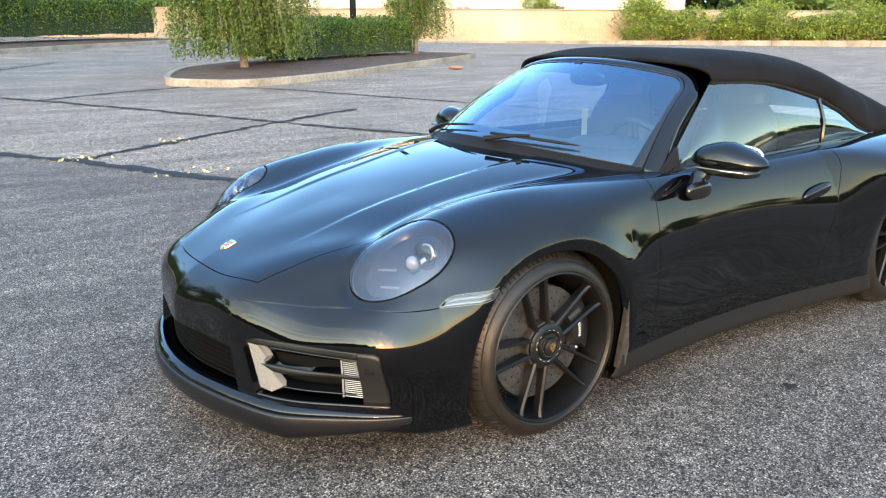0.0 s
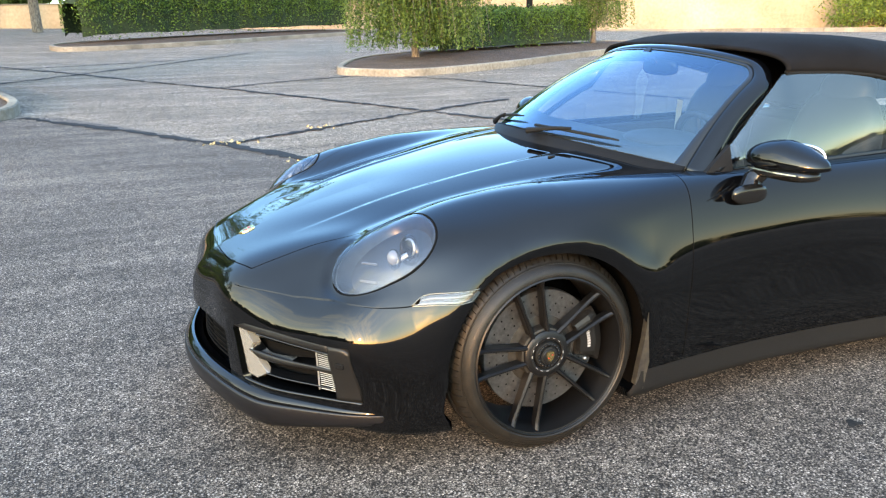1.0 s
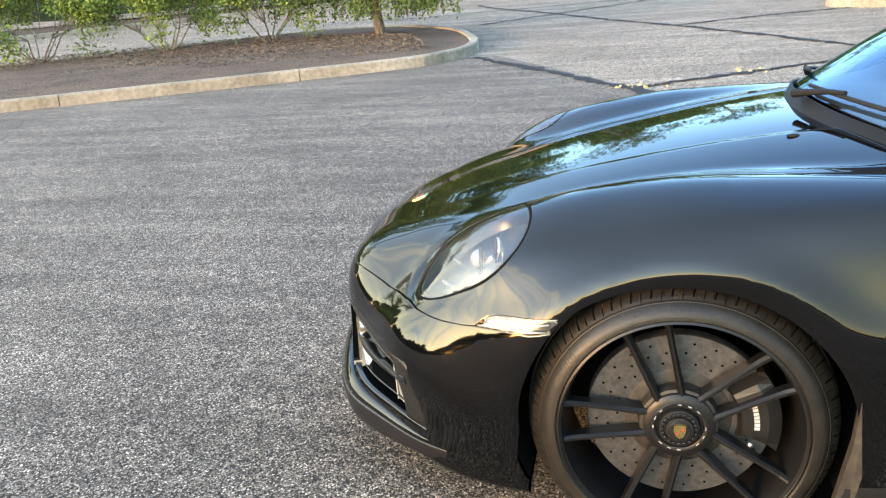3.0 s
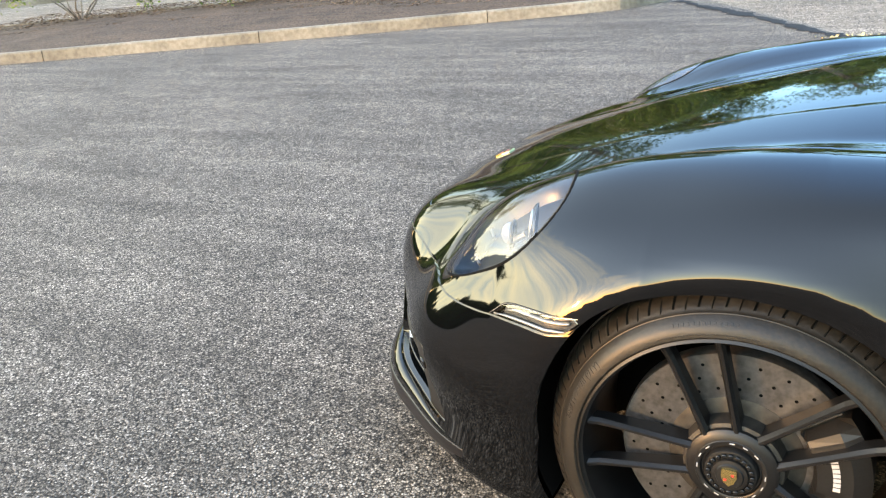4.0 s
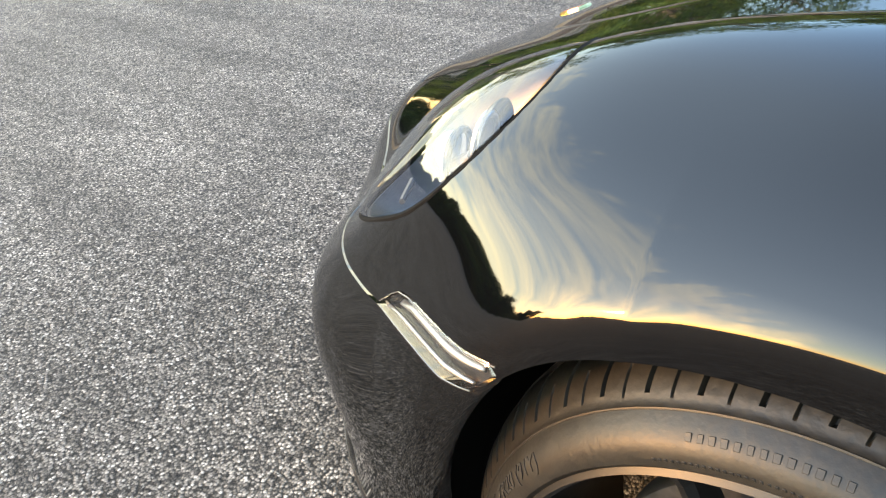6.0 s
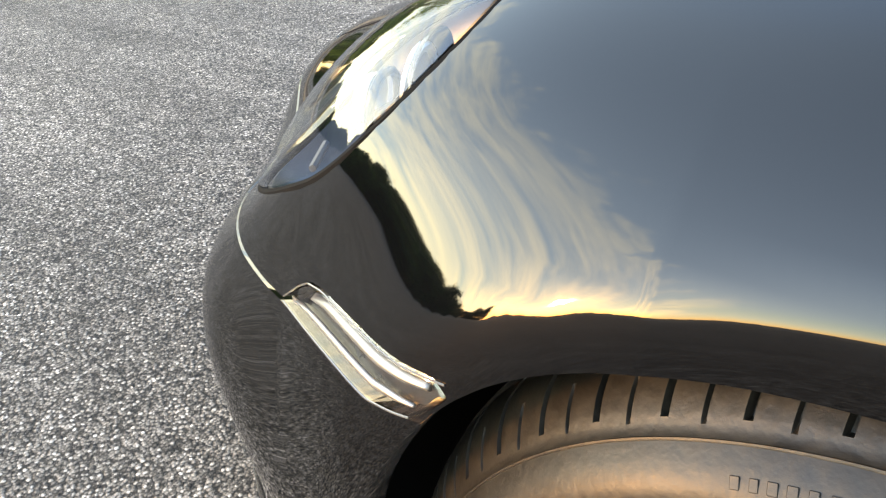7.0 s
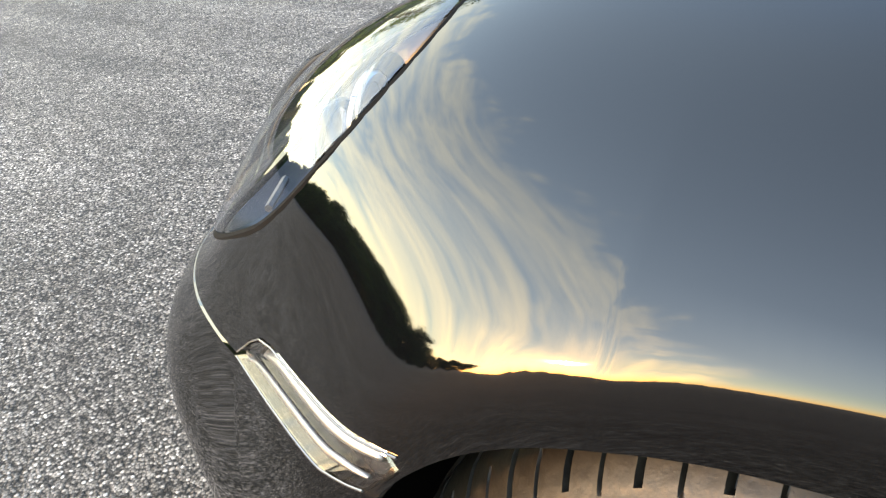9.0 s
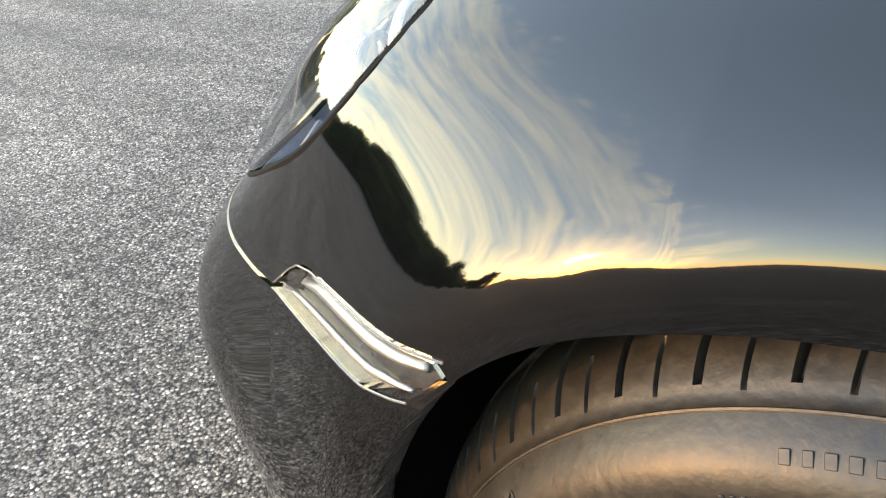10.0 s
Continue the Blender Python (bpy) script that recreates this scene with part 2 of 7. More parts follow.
GRASS = textured(material("grass", rough=0.9), 25, (0.03, 0.075, 0.015), (0.10, 0.19, 0.04), bump=0.6, second=0.8)
STRAW = textured(material("dry_grass", rough=0.9), 60, (0.35, 0.26, 0.12), (0.6, 0.48, 0.26))
STUCCO = textured(material("stucco", rough=0.9), 6, (0.36, 0.255, 0.165), (0.45, 0.325, 0.22), bump=0.2, second=0.3)
CREAM = textured(material("cream_wall", rough=0.85), 3, (0.48, 0.405, 0.30), (0.56, 0.48, 0.37))
BARK = textured(material("bark", rough=0.9), 25, (0.06, 0.045, 0.035), (0.24, 0.2, 0.16), bump=0.8, stretch=(1, 1, 0.3))
HEDGE_LEAF = leaves("hedge_leaf", (0.012, 0.04, 0.008), (0.11, 0.21, 0.035))
WILLOW_LEAF = leaves("willow_leaf", (0.022, 0.060, 0.012), (0.14, 0.22, 0.045))
SHRUB_LEAF = leaves("shrub_leaf", (0.04, 0.09, 0.02), (0.22, 0.30, 0.06))
TREE_LEAF = leaves("tree_leaf", (0.035, 0.075, 0.018), (0.12, 0.20, 0.045))
# much darker than the leaves: a hedge's inner shade put into the colour
HEDGE_SHADE = textured(material("hedge_shade", rough=0.95), 12, (0.006, 0.014, 0.004), (0.02, 0.045, 0.012))
PAINT = material("black_paint", (0.0012, 0.0013, 0.0016), rough=0.5, coat=1.0, spec=0.0)
PAINT.node_tree.nodes["Principled BSDF"].inputs["Coat Roughness"].default_value = 0.04
PAINT.node_tree.nodes["Principled BSDF"].inputs["Coat IOR"].default_value = 1.45
GLOSS = material("gloss_black_plastic", (0.006, 0.006, 0.006), rough=0.12)
SATIN = textured(material("satin_black", rough=0.42, spec=0.35), 300, (0.004, 0.004, 0.004), (0.008, 0.008, 0.008), rough=(0.34, 0.48))
TRIM = textured(material("matt_black_plastic", rough=0.6, spec=0.15), 500, (0.006, 0.006, 0.006), (0.011, 0.011, 0.011), bump=0.15, distance=0.001)
# near black for gaps, holes and recesses: their shade put into the colour
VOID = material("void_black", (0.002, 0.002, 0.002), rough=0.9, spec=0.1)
RUBBER = textured(material("tyre_rubber", rough=0.42, spec=0.34), 160, (0.0055, 0.0048, 0.004), (0.015, 0.0122, 0.0092), bump=0.4, second=26, rough=(0.36, 0.54), distance=0.001)
RIM = textured(material("satin_black_alloy", rough=0.4, metal=0.1, spec=0.35), 200, (0.003, 0.003, 0.0032), (0.006, 0.006, 0.0064), rough=(0.34, 0.46))
STEEL = textured(material("brake_steel", rough=0.42, metal=0.85), 90, (0.075, 0.075, 0.076), (0.12, 0.12, 0.122), rough=(0.36, 0.5))
RUST = textured(material("brake_hat", rough=0.5, metal=0.6), 60, (0.022, 0.020, 0.018), (0.05, 0.045, 0.04))
CHROME = material("chrome", (0.8, 0.8, 0.8), rough=0.06, metal=1.0)
SILVER = material("dull_silver", (0.55, 0.54, 0.52), rough=0.35, metal=1.0)
GOLD = material("emblem_gold", (0.75, 0.5, 0.2), rough=0.25, metal=1.0)
RED = material("emblem_red", (0.35, 0.03, 0.02), rough=0.3)
WHITE = material("white_print", (0.30, 0.30, 0.30), rough=0.5)
CANVAS = textured(material("soft_top_canvas", rough=0.95, spec=0.1), 900, (0.004, 0.004, 0.0045), (0.010, 0.010, 0.011), bump=0.3, distance=0.001, second=5)
LEATHER = textured(material("black_leather", rough=0.55), 250, (0.012, 0.012, 0.012), (0.025, 0.025, 0.025), bump=0.2, distance=0.001)


def glass(name, tint, rough=0.0):
    m = material(name, tint, rough=rough)
    b = m.node_tree.nodes["Principled BSDF"]
    b.inputs["Transmission Weight"].default_value, b.inputs["IOR"].default_value = 1.0, 1.5
    return m


def pane(name, tint, face_on=0.05, coat=(1.0, 1.0, 1.0)):
    """A thin pane: clear through, with a gloss that grows towards grazing views."""
    m = bpy.data.materials.new(name)
    m.use_nodes = True
    t, l = m.node_tree.nodes, m.node_tree.links
    t.remove(t["Principled BSDF"])
    a, g, f, x = t.new("ShaderNodeBsdfTransparent"), t.new("ShaderNodeBsdfGlossy"), t.new("ShaderNodeLayerWeight"), t.new("ShaderNodeMixShader")
    a.inputs[0].default_value, g.inputs["Color"].default_value = (*tint, 1), (*coat, 1)
    g.inputs["Roughness"].default_value, f.inputs["Blend"].default_value = 0.0, 0.5
    pw, ad = t.new("ShaderNodeMath"), t.new("ShaderNodeMath")
    pw.operation, ad.operation = "POWER", "MULTIPLY_ADD"
    pw.inputs[1].default_value, ad.inputs[1].default_value, ad.inputs[2].default_value = 4.5, 1 - face_on, face_on
    l.new(f.outputs["Facing"], pw.inputs[0])
    l.new(pw.outputs[0], ad.inputs[0])
    l.new(ad.outputs[0], x.inputs[0])
    l.new(a.outputs[0], x.inputs[1])
    l.new(g.outputs[0], x.inputs[2])
    l.new(x.outputs[0], t["Material Output"].inputs["Surface"])
    return m


WINDSCREEN = pane("windscreen_glass", (0.62, 0.76, 0.82), 0.16, (0.42, 0.80, 0.98))
SIDE_GLASS = pane("side_glass", (0.62, 0.68, 0.70), 0.17, (0.80, 0.97, 1.0))
LENS = pane("headlight_lens", (0.82, 0.84, 0.87), 0.09, (0.72, 0.74, 0.78))
CLEAR = pane("clear_lens", (0.85, 0.86, 0.88), 0.05)


# ---- shape helpers ----
def part(name, bm, mat, parent=None, label="", smooth=True, sharp=38):
    """One bmesh as one mesh object, under a thing or a part."""
    me = bpy.data.meshes.new(name)
    bm.to_mesh(me)
    bm.free()
    me.materials.append(mat)
    if smooth:
        me.polygons.foreach_set("use_smooth", [True] * len(me.polygons))
        me.set_sharp_from_angle(angle=radians(sharp))
    ob = new(name, me)
    ob.parent = parent
    if label:
        ob["label"] = label
    return ob


def pydata(name, verts, faces, mat, parent=None, label="", smooth=True, normals=None, sharp=0):
    me = bpy.data.meshes.new(name)
    me.from_pydata([tuple(v) for v in verts], [], [tuple(f) for f in faces])
    me.materials.append(mat)
    if smooth:
        me.polygons.foreach_set("use_smooth", [True] * len(me.polygons))
    if sharp:
        me.set_sharp_from_angle(angle=radians(sharp))
    if normals is not None:
        me.normals_split_custom_set_from_vertices([tuple(n) for n in normals])
    ob = new(name, me)
    ob.parent = parent
    if label:
        ob["label"] = label
    return ob


def thing(name, label, category, at=(0, 0, 0), group="", kind=""):
    ob = new(name)
    ob.location = at
    return tagged(ob, label, category, group, kind)


def box(bm, lo, hi, bevel=0.0, segments=2):
    c = bmesh.ops.create_cube(bm, size=1)["verts"]
    for v in c:
        v.co = Vector([lo[k] + (v.co[k] + 0.5) * (hi[k] - lo[k]) for k in range(3)])
    if bevel:
        es = list({e for v in c for e in v.link_edges})
        bmesh.ops.bevel(bm, geom=es, offset=bevel, segments=segments, affect="EDGES", profile=0.5)
    return bm


def spline(xs, ys):
    """A smooth curve through some heights (monotone where they are), as a function of arrays."""
    xs, ys = np.array(xs, float), np.array(ys, float)
    if xs[0] > xs[-1]:
        xs, ys = xs[::-1], ys[::-1]
    n = len(xs)
    h = np.diff(xs)
    a = np.zeros((n, n))
    r = np.zeros(n)
    a[0, 0] = a[-1, -1] = 1
    for i in range(1, n - 1):
        a[i, i - 1], a[i, i], a[i, i + 1] = h[i - 1], 2 * (h[i - 1] + h[i]), h[i]
        r[i] = 3 * ((ys[i + 1] - ys[i]) / h[i] - (ys[i] - ys[i - 1]) / h[i - 1])
    c = np.linalg.solve(a, r)

    def at(x):
        x = np.asarray(x, float)
        i = np.clip(np.searchsorted(xs, x) - 1, 0, n - 2)
        d = x - xs[i]
        d = np.clip(d, -0.4, h[i] + 0.4)
        b = (ys[i + 1] - ys[i]) / h[i] - h[i] * (2 * c[i] + c[i + 1]) / 3
        return ys[i] + b * d + c[i] * d**2 + (c[i + 1] - c[i]) / (3 * h[i]) * d**3
    return at


def tube(bm, pts, radii, n=8, cap=True):
    """A round tube of changing radius along some points."""
    pts = [Vector(p) for p in pts]
    if not hasattr(radii, "__len__"):
        radii = [radii] * len(pts)
    rings = []
    up = Vector((0.3, 0.2, 1)).normalized()
    for i, p in enumerate(pts):
        d = (pts[min(i + 1, len(pts) - 1)] - pts[max(i - 1, 0)]).normalized()
        s = d.cross(up)
        s = s.normalized() if s.length > 1e-4 else d.orthogonal().normalized()
        u = s.cross(d)
        rings.append([bm.verts.new(p + radii[i] * (math.cos(k * 2 * math.pi / n) * s + math.sin(k * 2 * math.pi / n) * u)) for k in range(n)])
    for a, b in zip(rings, rings[1:]):
        for k in range(n):
            bm.faces.new((a[k], a[(k + 1) % n], b[(k + 1) % n], b[k]))
    if cap:
        bm.faces.new(rings[0][::-1])
        bm.faces.new(rings[-1])
    return bm


def lathe(profile, n=64, axis="y", arc=(0, 2 * math.pi)):
    """Turn a profile of (radius, along) about an axis; closed all round unless an arc is given."""
    bm = bmesh.new()
    full = abs(arc[1] - arc[0] - 2 * math.pi) < 1e-6
    cols = []
    for k in range(n if full else n + 1):
        a = arc[0] + (arc[1] - arc[0]) * k / n
        col = []
        for r, t in profile:
            p = (r * math.cos(a), t, r * math.sin(a)) if axis == "y" else (r * math.cos(a), r * math.sin(a), t)
            col.append(bm.verts.new(p))
        cols.append(col)
    for k in range(n):
        a, b = cols[k], cols[(k + 1) % len(cols)]
        for i in range(len(profile) - 1):
            bm.faces.new((a[i], a[i + 1], b[i + 1], b[i]))
    bmesh.ops.remove_doubles(bm, verts=bm.verts, dist=1e-6)
    return bm


def prism(bm, outline, a, b):
    """A flat outline in (u, v), drawn out between two functions that place it."""
    lo = [bm.verts.new(a(u, v)) for u, v in outline]
    hi = [bm.verts.new(b(u, v)) for u, v in outline]
    n = len(outline)
    for i in range(n):
        bm.faces.new((lo[i], lo[(i + 1) % n], hi[(i + 1) % n], hi[i]))
    bm.faces.new(lo[::-1])
    bm.faces.new(hi)
    return bm


def grid_faces(nu, nv, wrap=False):
    f = []
    for i in range(nu - 1):
        for j in range(nv if wrap else nv - 1):
            k = (j + 1) % nv
            f.append((i * nv + j, i * nv + k, (i + 1) * nv + k, (i + 1) * nv + j))
    return f


def slab(name, pts, thick, mat, parent=None, label=""):
    """A curved sheet given as a grid of points, with a thickness along its normals."""
    pts = np.array(pts, float)
    nu, nv = pts.shape[:2]
    du = np.gradient(pts, axis=0)
    dv = np.gradient(pts, axis=1)
    n = np.cross(du, dv)
    n /= np.linalg.norm(n, axis=2, keepdims=True) + 1e-12
    top, bot = pts.reshape(-1, 3), (pts - thick * n).reshape(-1, 3)
    f = grid_faces(nu, nv)
    m = nu * nv
    faces = [x for x in f] + [tuple(m + i for i in x[::-1]) for x in f]
    rim = [j for j in range(nv)] + [i * nv + nv - 1 for i in range(1, nu)] + [(nu - 1) * nv + j for j in range(nv - 2, -1, -1)] + [i * nv for i in range(nu - 2, 0, -1)]
    for a, b in zip(rim, rim[1:] + rim[:1]):
        faces.append((b, a, m + a, m + b))
    ob = pydata(name, np.vstack([top, bot]), faces, mat, parent, label)
    return ob


def foliage(rng, centres, size, droop=0.0, out=None):
    """Small folded leaves at the centres, as verts and faces of one mesh."""
    n = len(centres)
    d = rng.normal(size=(n, 3))
    if out is not None:
        d = d * 0.7 + out
    d[:, 2] -= droop
    d /= np.linalg.norm(d, axis=1, keepdims=True)
    s = np.cross(d, rng.normal(size=(n, 3)))
    s /= np.linalg.norm(s, axis=1, keepdims=True)
    up = np.cross(d, s)
    ln = size * rng.uniform(0.6, 1.3, (n, 1))
    w = ln * 0.28
    base, tip = centres - d * ln * 0.5, centres + d * ln * 0.5
    l, r = centres + s * w + up * w * 0.35, centres - s * w + up * w * 0.35
    v = np.stack([base, l, tip, r], 1).reshape(-1, 3)
    k = np.arange(n) * 4
    f = np.concatenate([np.stack([k, k + 1, k + 2], 1), np.stack([k, k + 2, k + 3], 1)])
    return v, f


def ground_z(x, y):
    """The lot is level under the car and rises gently beyond it."""
    y = np.asarray(y, float)
    d = np.maximum(0, -y - 1.0)
    return 0.0225 * (np.sqrt(d * d + 0.25) - 0.5) * (d < 90) + (d >= 90) * 2.02


# ---- the lot ----
def sheet(name, x0, x1, y0, y1, nx, ny, mat, label, lift=0.0, keep=None):
    xs, ys = np.linspace(x0, x1, nx), np.linspace(y0, y1, ny)
    X, Y = np.meshgrid(xs, ys, indexing="ij")
    v = np.stack([X, Y, ground_z(X, Y) + lift], 2).reshape(-1, 3)
    ob = pydata(name, v, grid_faces(nx, ny), mat, None, "", True)
    return tagged(ob, label, name.split("_")[0], kind="structure")


SEAM_A, SEAM_D = np.array([0.04, -5.9]), np.array([-0.505, 0.863])  # the joint between new and old asphalt


def seam_side(x, y):
    return (x - SEAM_A[0]) * SEAM_D[1] - (y - SEAM_A[1]) * SEAM_D[0]


def build_ground():
    g = sheet("ground", -900, 900, -900, 900, 2, 2, OLD_ASPHALT, "pale worn asphalt lot reaching to the horizon")
    # rows near the car follow the slope of the lot
    ys = np.concatenate([[-900, -300, -91], np.linspace(-90, -2, 45), np.linspace(-1.9, 0, 12), [30, 200, 900]])
    xs = np.array([-900, -200, -60, -20, 0, 20, 60, 200, 900.0])
    X, Y = np.meshgrid(xs, ys, indexing="ij")
    v = np.stack([X, Y, ground_z(X, Y)], 2).reshape(-1, 3)
    me = g.data
    me.clear_geometry()
    me.from_pydata([tuple(p) for p in v], [], grid_faces(len(xs), len(ys)))
    # newer dark asphalt on the near side of the joint
    a = SEAM_A - SEAM_D * 3.6
    end = SEAM_A + SEAM_D * 9.0
    far = np.array([-60.0, end[1] - 0.8])
    edge = [a + (end - a) * k for k in np.linspace(0, 1, 30)] + [end + (far - end) * k for k in np.linspace(0.05, 1, 12)]
    vs, fs = [], []
    for p in edge:
        for k in np.linspace(0, 1, 12):
            q = p * (1 - k) + np.array([p[0], 14.0]) * k
            vs.append((q[0], q[1], ground_z(q[0], q[1]) + 0.004))
    fs = grid_faces(len(edge), 12)
    # the stretch in front of the nose, out to the planted island
    base = len(vs)
    xs2 = np.linspace(a[0], 60, 50)
    for x in xs2:
        for k in np.linspace(0, 1, 24):
            y = -9.0 * (1 - k) + 14.0 * k
            vs.append((x, y, ground_z(x, y) + 0.004))
    fs += [tuple(base + i for i in f) for f in grid_faces(50, 24)]
    ob = pydata("asphalt_patch", vs, fs, ASPHALT)
    tagged(ob, "darker asphalt with pale exposed aggregate", "road", kind="structure")


def crack(pts, width, mat, name, label, rng, jitter=0.07, step=0.09, lift=0.008):
    """A ragged tar-filled crack along some points, as a thin raised bead."""
    pts = [np.array(p, float) for p in pts]
    line = []
    for a, b in zip(pts, pts[1:]):
        n = max(2, int(np.linalg.norm(b - a) / step))
        line += [a + (b - a) * k / n for k in range(n)]
    line.append(pts[-1])
    line = np.array(line)
    d = np.gradient(line, axis=0)
    d /= np.linalg.norm(d, axis=1, keepdims=True)
    nrm = np.stack([-d[:, 1], d[:, 0]], 1)
    mid = line + nrm * np.cumsum(rng.normal(0, jitter * 0.3, len(line)))[:, None] * 0.5 + nrm * rng.normal(0, jitter * 0.25, (len(line), 1))
    w = 0.8 * width * np.clip(rng.normal(1.0, 0.42, len(line)), 0.25, 1.9)
    vs = []
    for k in range(len(line)):
        for s, h in ((-1, 0.0005), (-0.4, lift * 0.5), (0.4, lift * 0.5), (1, 0.0005)):
            p = mid[k] + nrm[k] * s * w[k] * 0.5
            vs.append((p[0], p[1], ground_z(p[0], p[1]) + 0.010 + h))
    ob = pydata(name, vs, grid_faces(len(line), 4), mat)
    return tagged(ob, label, "crack", kind="structure")


def island(outline, name, label, kerb_h=0.15, kerb_w=0.15, joint=3.0):
    """A planted island: a concrete kerb of separate lengths round a bed of mulch."""
    root = thing(name, label, "traffic island", kind="structure")
    pts = [np.array(p, float) for p in outline]
    # smooth closed loop
    n = len(pts)
    line = []
    for i in range(n):
        a, b, c, e = pts[i - 1], pts[i], pts[(i + 1) % n], pts[(i + 2) % n]
        m = max(3, int(np.linalg.norm(c - b) / 0.25))
        for k in range(m):
            t = k / m
            line.append(0.5 * ((2 * b) + (-a + c) * t + (2 * a - 5 * b + 4 * c - e) * t * t + (-a + 3 * b - 3 * c + e) * t**3))
    line = np.array(line)
    d = np.roll(line, -1, 0) - np.roll(line, 1, 0)
    d /= np.linalg.norm(d, axis=1, keepdims=True)
    nrm = np.stack([-d[:, 1], d[:, 0]], 1)
    area = np.sum(line[:, 0] * np.roll(line[:, 1], -1) - np.roll(line[:, 0], -1) * line[:, 1])
    if area < 0:
        nrm = -nrm
    prof = [(0.0, -0.05), (0.012, kerb_h - 0.02), (0.03, kerb_h), (kerb_w - 0.02, kerb_h), (kerb_w, kerb_h - 0.015), (kerb_w, 0.0)]
    seg = np.linalg.norm(np.roll(line, -1, 0) - line, axis=1)
    pos = np.concatenate([[0], np.cumsum(seg)])
    count = max(1, round(pos[-1] / joint))
    for j in range(count):
        lo, hi = pos[-1] * j / count + 0.006, pos[-1] * (j + 1) / count - 0.006
        ss = np.concatenate([[lo], pos[(pos > lo + 0.03) & (pos < hi - 0.03)], [hi]])
        vs = []
        for s in ss:
            i = np.searchsorted(pos, s) - 1
            i = int(np.clip(i, 0, len(line) - 1))
            t = (s - pos[i]) / seg[i]
            p = line[i] * (1 - t) + line[(i + 1) % len(line)] * t
            q = nrm[i] * (1 - t) + nrm[(i + 1) % len(line)] * t
            for o, h in prof:
                r = p + q * o
                vs.append((r[0], r[1], ground_z(p[0], p[1]) + h))
        fs = grid_faces(len(ss), len(prof))
        fs += [tuple(range(len(prof)))[::-1], tuple((len(ss) - 1) * len(prof) + i for i in range(len(prof)))]
        pydata("kerb_stone", vs, fs, CONCRETE, root, smooth=False)
    # bed, mounded a little towards its middle
    inner = line + nrm * (kerb_w - 0.01)
    c = inner.mean(0)
    vs, fs = [], []
    rings = 10
    for k in range(rings):
        t = k / rings
        q = inner * (1 - t) + c * t
        for p in q:
            bump = noise.noise(Vector((p[0] * 2.5, p[1] * 2.5, 0))) * 0.025
            vs.append((p[0], p[1], ground_z(p[0], p[1]) + kerb_h - 0.035 + 0.10 * (1 - (1 - t) ** 2) + bump * min(1, 4 * t)))
    vs.append((c[0], c[1], float(ground_z(c[0], c[1])) + kerb_h + 0.065))
    L = len(line)
    fs = grid_faces(rings, L, wrap=True) + [((rings - 1) * L + i, (rings - 1) * L + (i + 1) % L, len(vs) - 1) for i in range(L)]
    pydata("mulch_bed", vs, fs, MULCH, root, "dark brown bark mulch")
    return root


def hedge(x0, y0, x1, y1, depth, height, name, label, count, rng, leaf=0.06, mat=None):
    """A clipped hedge: rounded, uneven mass set thick with leaves."""
    a, b = np.array([x0, y0]), np.array([x1, y1])
    L = np.linalg.norm(b - a)
    d = (b - a) / L
    n = np.array([-d[1], d[0]])
    root = thing(name, label, "hedge")

    def surf(u, th):
        # u along, th round from one foot over the top to the other
        c, s = np.cos(th), np.sin(th)
        e = 0.38
        w = np.sign(c) * np.abs(c) ** e * depth / 2
        h = np.abs(s) ** e * height
        end = np.clip(np.minimum(u, L - u) / 0.45, 0, 1)
        end = np.sqrt(1 - (1 - end) ** 2)
        w = w * (0.25 + 0.75 * end)
        h = h * (0.55 + 0.45 * end)
        wob = 0.07 * np.sin(u * 2.1 + th) + 0.05 * np.sin(u * 5.3 + 2 * th) + 0.03 * np.sin(u * 11.0)
        h = h * (1 + wob * 0.6)
        w = w * (1 + wob)
        p = a[None] + np.outer(u, d) + w[:, None] * n[None]
        return np.column_stack([p, ground_z(p[:, 0], p[:, 1]) + 0.1 + h])
    # core sheet under the leaves, its dark colour standing in for inner shade
    U, T = np.meshgrid(np.linspace(0.05, L - 0.05, 40), np.linspace(0.02, math.pi - 0.02, 18), indexing="ij")
    core = surf(U.ravel(), T.ravel())
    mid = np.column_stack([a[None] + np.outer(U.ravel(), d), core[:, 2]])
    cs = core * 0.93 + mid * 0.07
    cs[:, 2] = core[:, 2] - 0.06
    pydata("shade_core", cs, grid_faces(40, 18), HEDGE_SHADE, root)
    u = rng.uniform(0, L, count)
    th = rng.uniform(0.0, math.pi, count)
    p = surf(u, th)
    q = np.column_stack([a[None] + np.outer(u, d), p[:, 2] * 0 + height * 0.5])
    out = p - q
    out /= np.linalg.norm(out, axis=1, keepdims=True)
    p = p + out * rng.normal(0.0, 0.055, (count, 1)) + rng.normal(0, 0.015, (count, 3))
    v, f = foliage(rng, p, leaf, 0.0, out * 0.5)
    pydata("leaf_cover", v, f, mat or HEDGE_LEAF, root, smooth=False)
    return root


